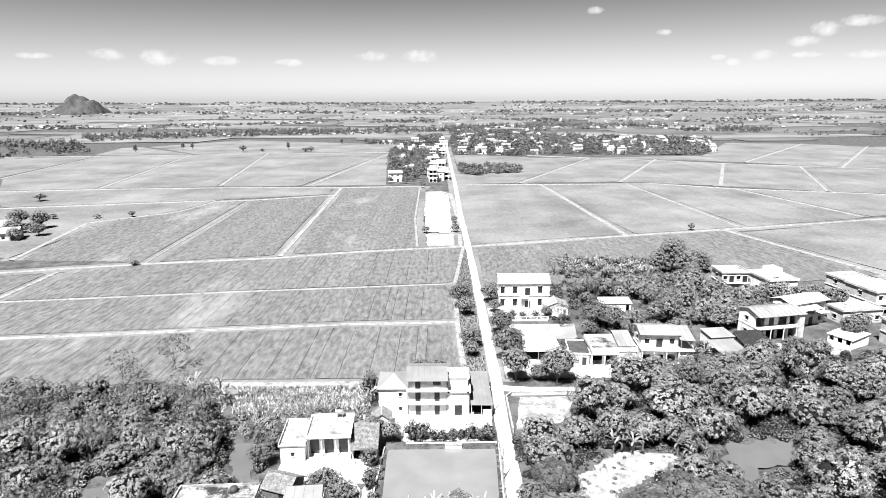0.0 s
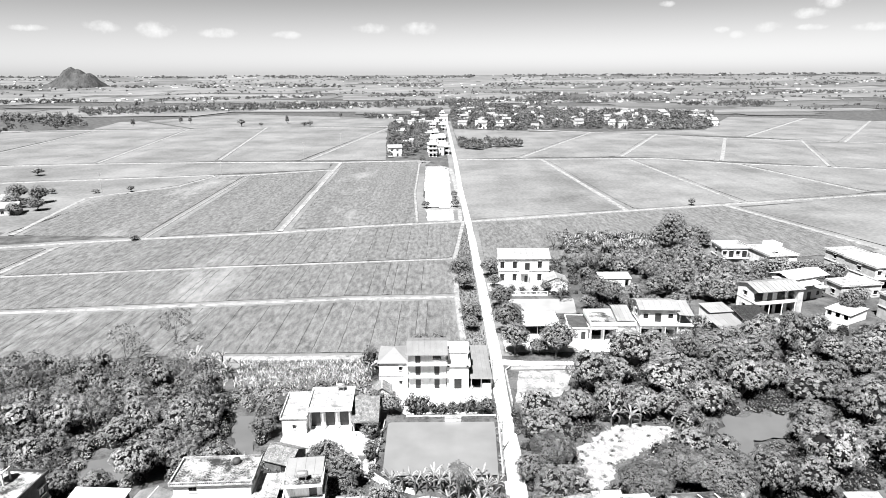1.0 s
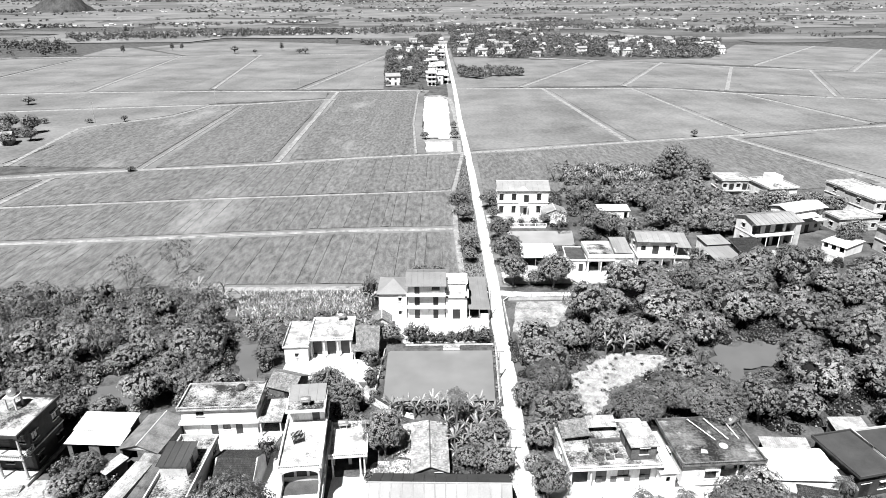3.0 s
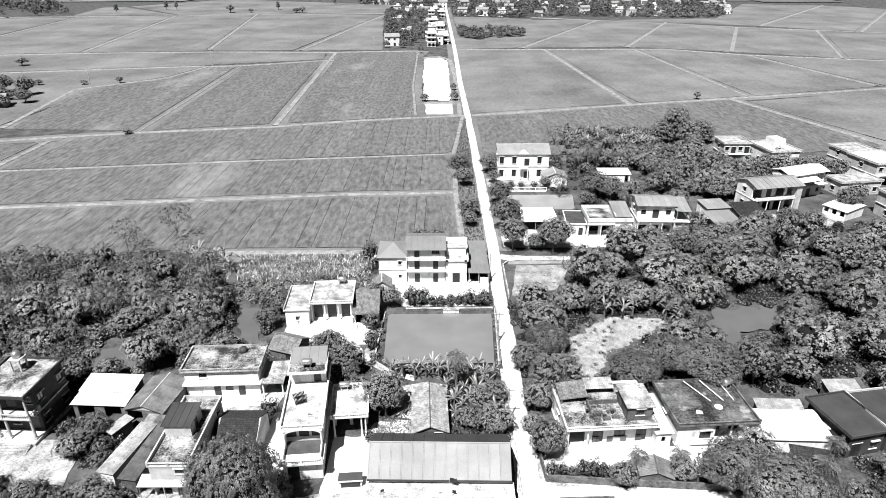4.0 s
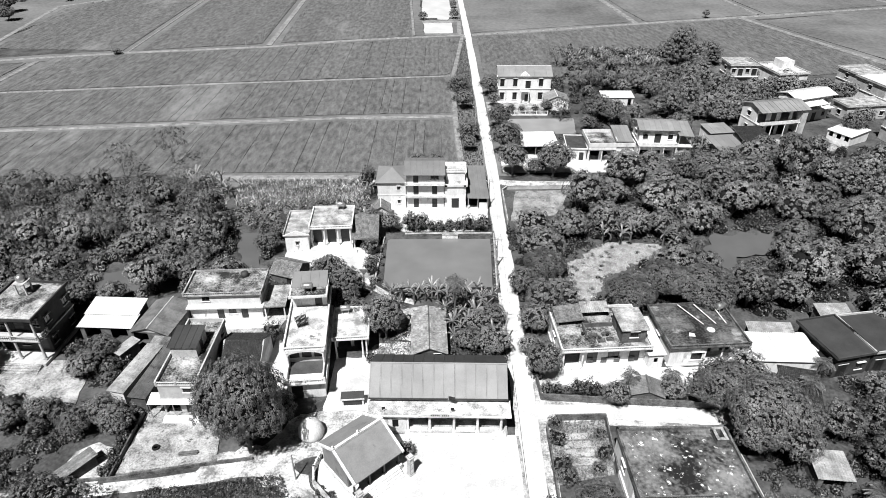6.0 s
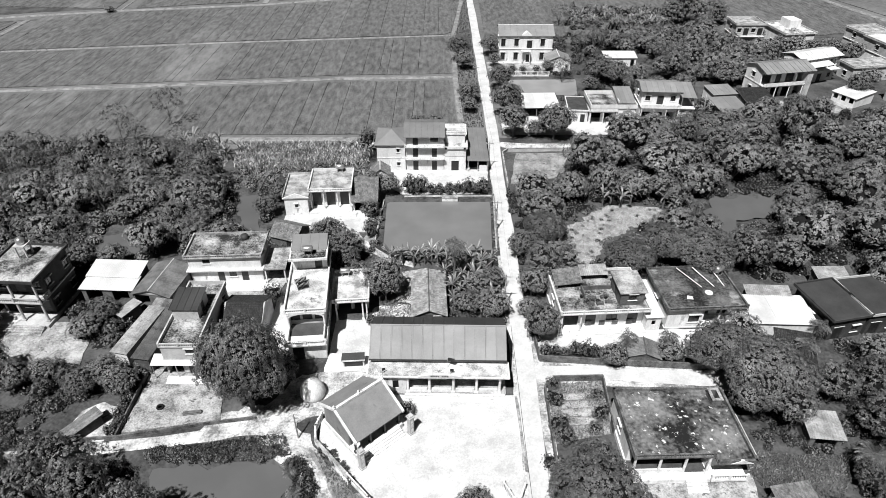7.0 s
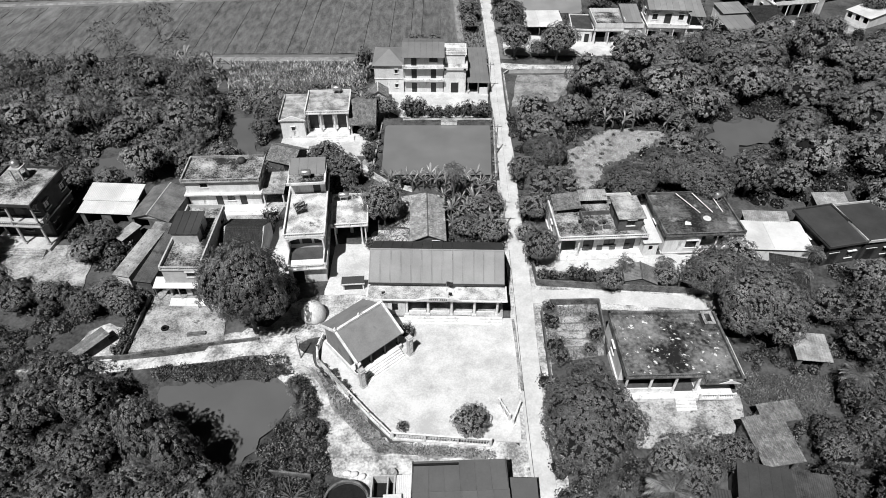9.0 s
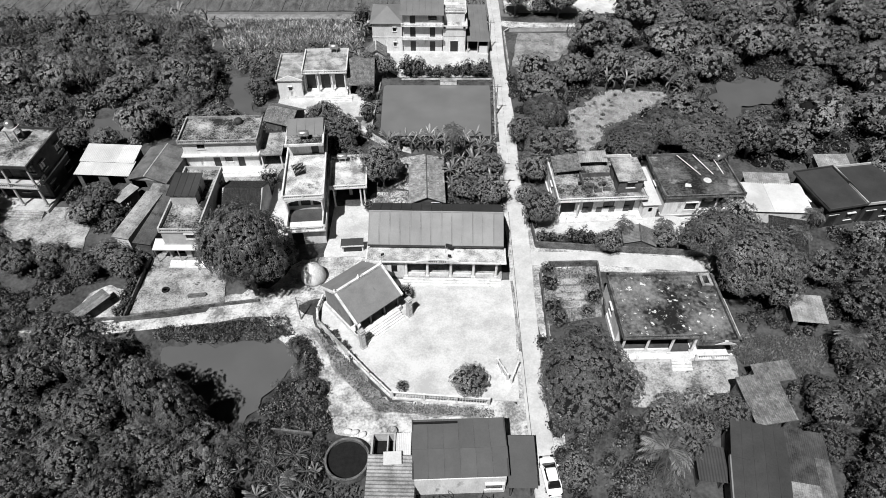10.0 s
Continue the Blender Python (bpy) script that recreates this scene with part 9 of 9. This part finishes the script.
woods("pond_bushes", [(6.0, 305, 2.6, 5), (-8.5, 303, 2.4, 4), (6.2, 330, 2.0, 4), (-15, 462, 2.5, 6), (-42, 492, 3, 6), (-30, 492, 3, 5)], "bushes by the roadside pond", 320, 4, 0.6)
LINES = [
    ([(-900, 600), (-520, 690), (-440, 780), (-560, 960), (-1200, 900)], 420, 5.5, 12),
    ([(-560, 1000), (-330, 1130), (-60, 1200), (-60, 1290), (-360, 1280), (-640, 1110)], 420, 4.5, 11),
    ([(-120, 1250), (40, 1240), (300, 1350), (560, 1400), (560, 1480), (200, 1480), (-120, 1380)], 340, 5, 11),
    ([(430, 1250), (620, 1180), (660, 1260), (500, 1330)], 130, 5, 12),
    ([(600, 1100), (900, 1010), (1300, 1000), (1300, 1040), (900, 1060), (620, 1140)], 170, 3.5, 7),
    ([(-1300, 1300), (-700, 1450), (-300, 1650), (-300, 1720), (-760, 1560), (-1300, 1420)], 260, 6, 11),
    ([(-200, 1650), (300, 1700), (700, 1600), (1400, 1700), (1400, 1800), (700, 1740), (200, 1850), (-200, 1760)], 380, 6, 12),
    ([(-1600, 2000), (-600, 2200), (300, 2300), (1200, 2100), (1900, 2200), (1900, 2340), (1200, 2250), (300, 2480), (-600, 2400), (-1600, 2150)], 620, 8, 14),
    ([(-2200, 2700), (-900, 3000), (400, 3100), (1500, 2900), (2300, 2700), (2300, 2900), (1500, 3150), (400, 3350), (-900, 3250), (-2200, 2900)], 760, 11, 15),
]
for i, (poly, n, r, h) in enumerate(LINES):
    k = 1.0 if i < 5 else 0.55
    woods("tree_line", scatter(rng, poly, int(n * (1.9 if i < 3 else 1.2)), (r * 0.4, r * 0.9), (h * 0.4 * k, h * 1.3 * k), broken=None if i == 1 else 0.012 if i < 5 else 0.006), "distant line of trees across the plain", 15 if i > 3 else 34, 20 + i, 1.9 if i > 3 else 1.25)
PLAIN = [(-1500, 1300), (-200, 1320), (600, 1150), (1500, 1250), (2400, 3100), (-2400, 3100)]
woods("scattered_trees", scatter(rng, PLAIN, 1500, (2.5, 6.5), (3, 7), broken=0.004), "scattered trees and hedges over the far plain", 9, 70, 2.4)
g = Geo()
for poly, n in ((LINES[1][0], 30), (LINES[2][0], 60), (LINES[5][0], 40), (LINES[6][0], 60), (LINES[7][0], 110), (LINES[8][0], 90), (PLAIN, 120)):
    for x, y, _, _ in scatter(rng, poly, n):
        w, d, h, z = rng.uniform(4, 9), rng.uniform(4, 7), rng.uniform(2.0, 4.5), land(x, y) - 0.5
        a = Geo().box(0, 0, 0, w, d, h + 0.5).slab((-0.5, -0.6, h), (w + 0.5, -0.6, h), (w + 0.5, d / 2, h + 2), (-0.5, d / 2, h + 2), 0.2).slab((w + 0.5, d + 0.6, h), (-0.5, d + 0.6, h), (-0.5, d / 2, h + 2), (w + 0.5, d / 2, h + 2), 0.2)
        g.join(a.turned(pose(x, y - 6, z, 0, 0, float(rng.uniform(-30, 30)))))
solid("distant_houses", g, M["far_wall"], "pale specks of distant village houses", "houses", kind="stuff")
# the chequer of far crops
g = Geo()
for _ in range(760):
    x, y = rng.uniform(-2300, 2300), rng.uniform(790, 3300)
    if abs(x) > 0.75 * y or (0 < x < 420 and y < 1150) or (-700 < x < 0 and y < 1010) or (x > 300 and y < 0.62 * x + 640):
        continue
    w, d = rng.uniform(40, 190), rng.uniform(25, 90) * y / 1300
    s, k = rng.uniform(-0.2, 0.2), rng.uniform(-0.5, 0.5)
    p = [(x - w, y - d), (x + w, y - d + w * s), (x + w + d * k, y + d + w * s), (x - w + d * k, y + d)]
    g.add([(a, b, land(a, b) + 0.3 + 0.002 * (len(g.v) // 4)) for a, b in p], [(0, 1, 2, 3)])
solid("far_crops", g, M["far_crop"], "pale and dark patches of far crops", "fields", kind="stuff")
# single trees on the far field ways
single = [(-268, 409, 4, 6), (-396, 808, 4, 12), (-352, 850, 4, 12), (-340, 852, 4, 12), (-255, 800, 5, 9), (-207, 842, 4, 14), (-167, 795, 4, 8), (-175, 800, 5, 7), (-152, 946, 4, 10), (-230, 800, 3, 6), (-220, 345, 2.2, 4), (-178, 350, 2, 4), (-125, 243, 2, 2.4), (125, 306, 1.6, 4), (-196, 346, 2.2, 3)]
for x, y, r, h in single:
    plant("tall" if h > 9 else "small_far", x, y, r * (0.62 if h > 9 else 1.0), h / (13.0 * r * 0.62 / 4.2) if h > 9 else h / (5.6 * r / 3.0))
for x, y, r in ((-216, 305, 5), (-210, 318, 4.6), (-226, 325, 5.4), (-200, 300, 3.8), (-234, 300, 5.4), (-205, 290, 3.6), (-226, 284, 4.4), (-240, 318, 4.8), (-250, 305, 4.8), (-220, 312, 3.4), (-232, 310, 3.8), (-208, 308, 3.0), (-244, 296, 4.0)):
    plant("longan_far" if r > 3.5 else "small_far", x, y, r)
copy_thing(FAR_HOUSES[0], pose(-212, 288, 0, 0, 0, 20))
copy_thing(FAR_HOUSES[3], pose(-230, 305, 0, 0, 0, 10))
woods("field_trees", scatter(rng, [(-120, 930), (-70, 925), (-62, 960), (-118, 965)], 26, (3, 4.5), (6, 9)), "trees round a lone farm", 150, 62, 0.8)
copy_thing(FAR_HOUSES[3], pose(-96, 930, 0, 0, 0, 5))
copy_thing(FAR_HOUSES[0], pose(-82, 934, 0, 0, 0, -8))

g = Geo()
nh = 72
g.v = [(u, v, max(-5, 50 * math.exp(-(((u - 35) / 128) ** 4 + (v / 150) ** 2)) + 34 * math.exp(-(((u + 120) / 110) ** 2 + (v / 150) ** 2)) + 9 * noise.noise((u * 0.022, v * 0.022, 0)) + 4 * noise.noise((u * 0.09, v * 0.09, 3)) - 3)) for v in np.linspace(-420, 420, nh) for u in np.linspace(-420, 420, nh)]
g.f = [(j * nh + i, j * nh + i + 1, (j + 1) * nh + i + 1, (j + 1) * nh + i) for j in range(nh - 1) for i in range(nh - 1)]
solid("hill", g, M["hill_wood"], "dark wooded hill on the horizon", "hill", kind="structure", m=pose(-1250, 2202, 14) @ Matrix.Diagonal((0.44, 0.5, 1.15, 1)), smooth=True)


# the patterns that the copies were taken from go
for t in [*[k for v in KINDS.values() for k in v], *BANANAS, *SPIKY, *PALMS, *FAR_HOUSES, *STREET]:
    for o in (*t.children_recursive, t):
        bpy.data.objects.remove(o)
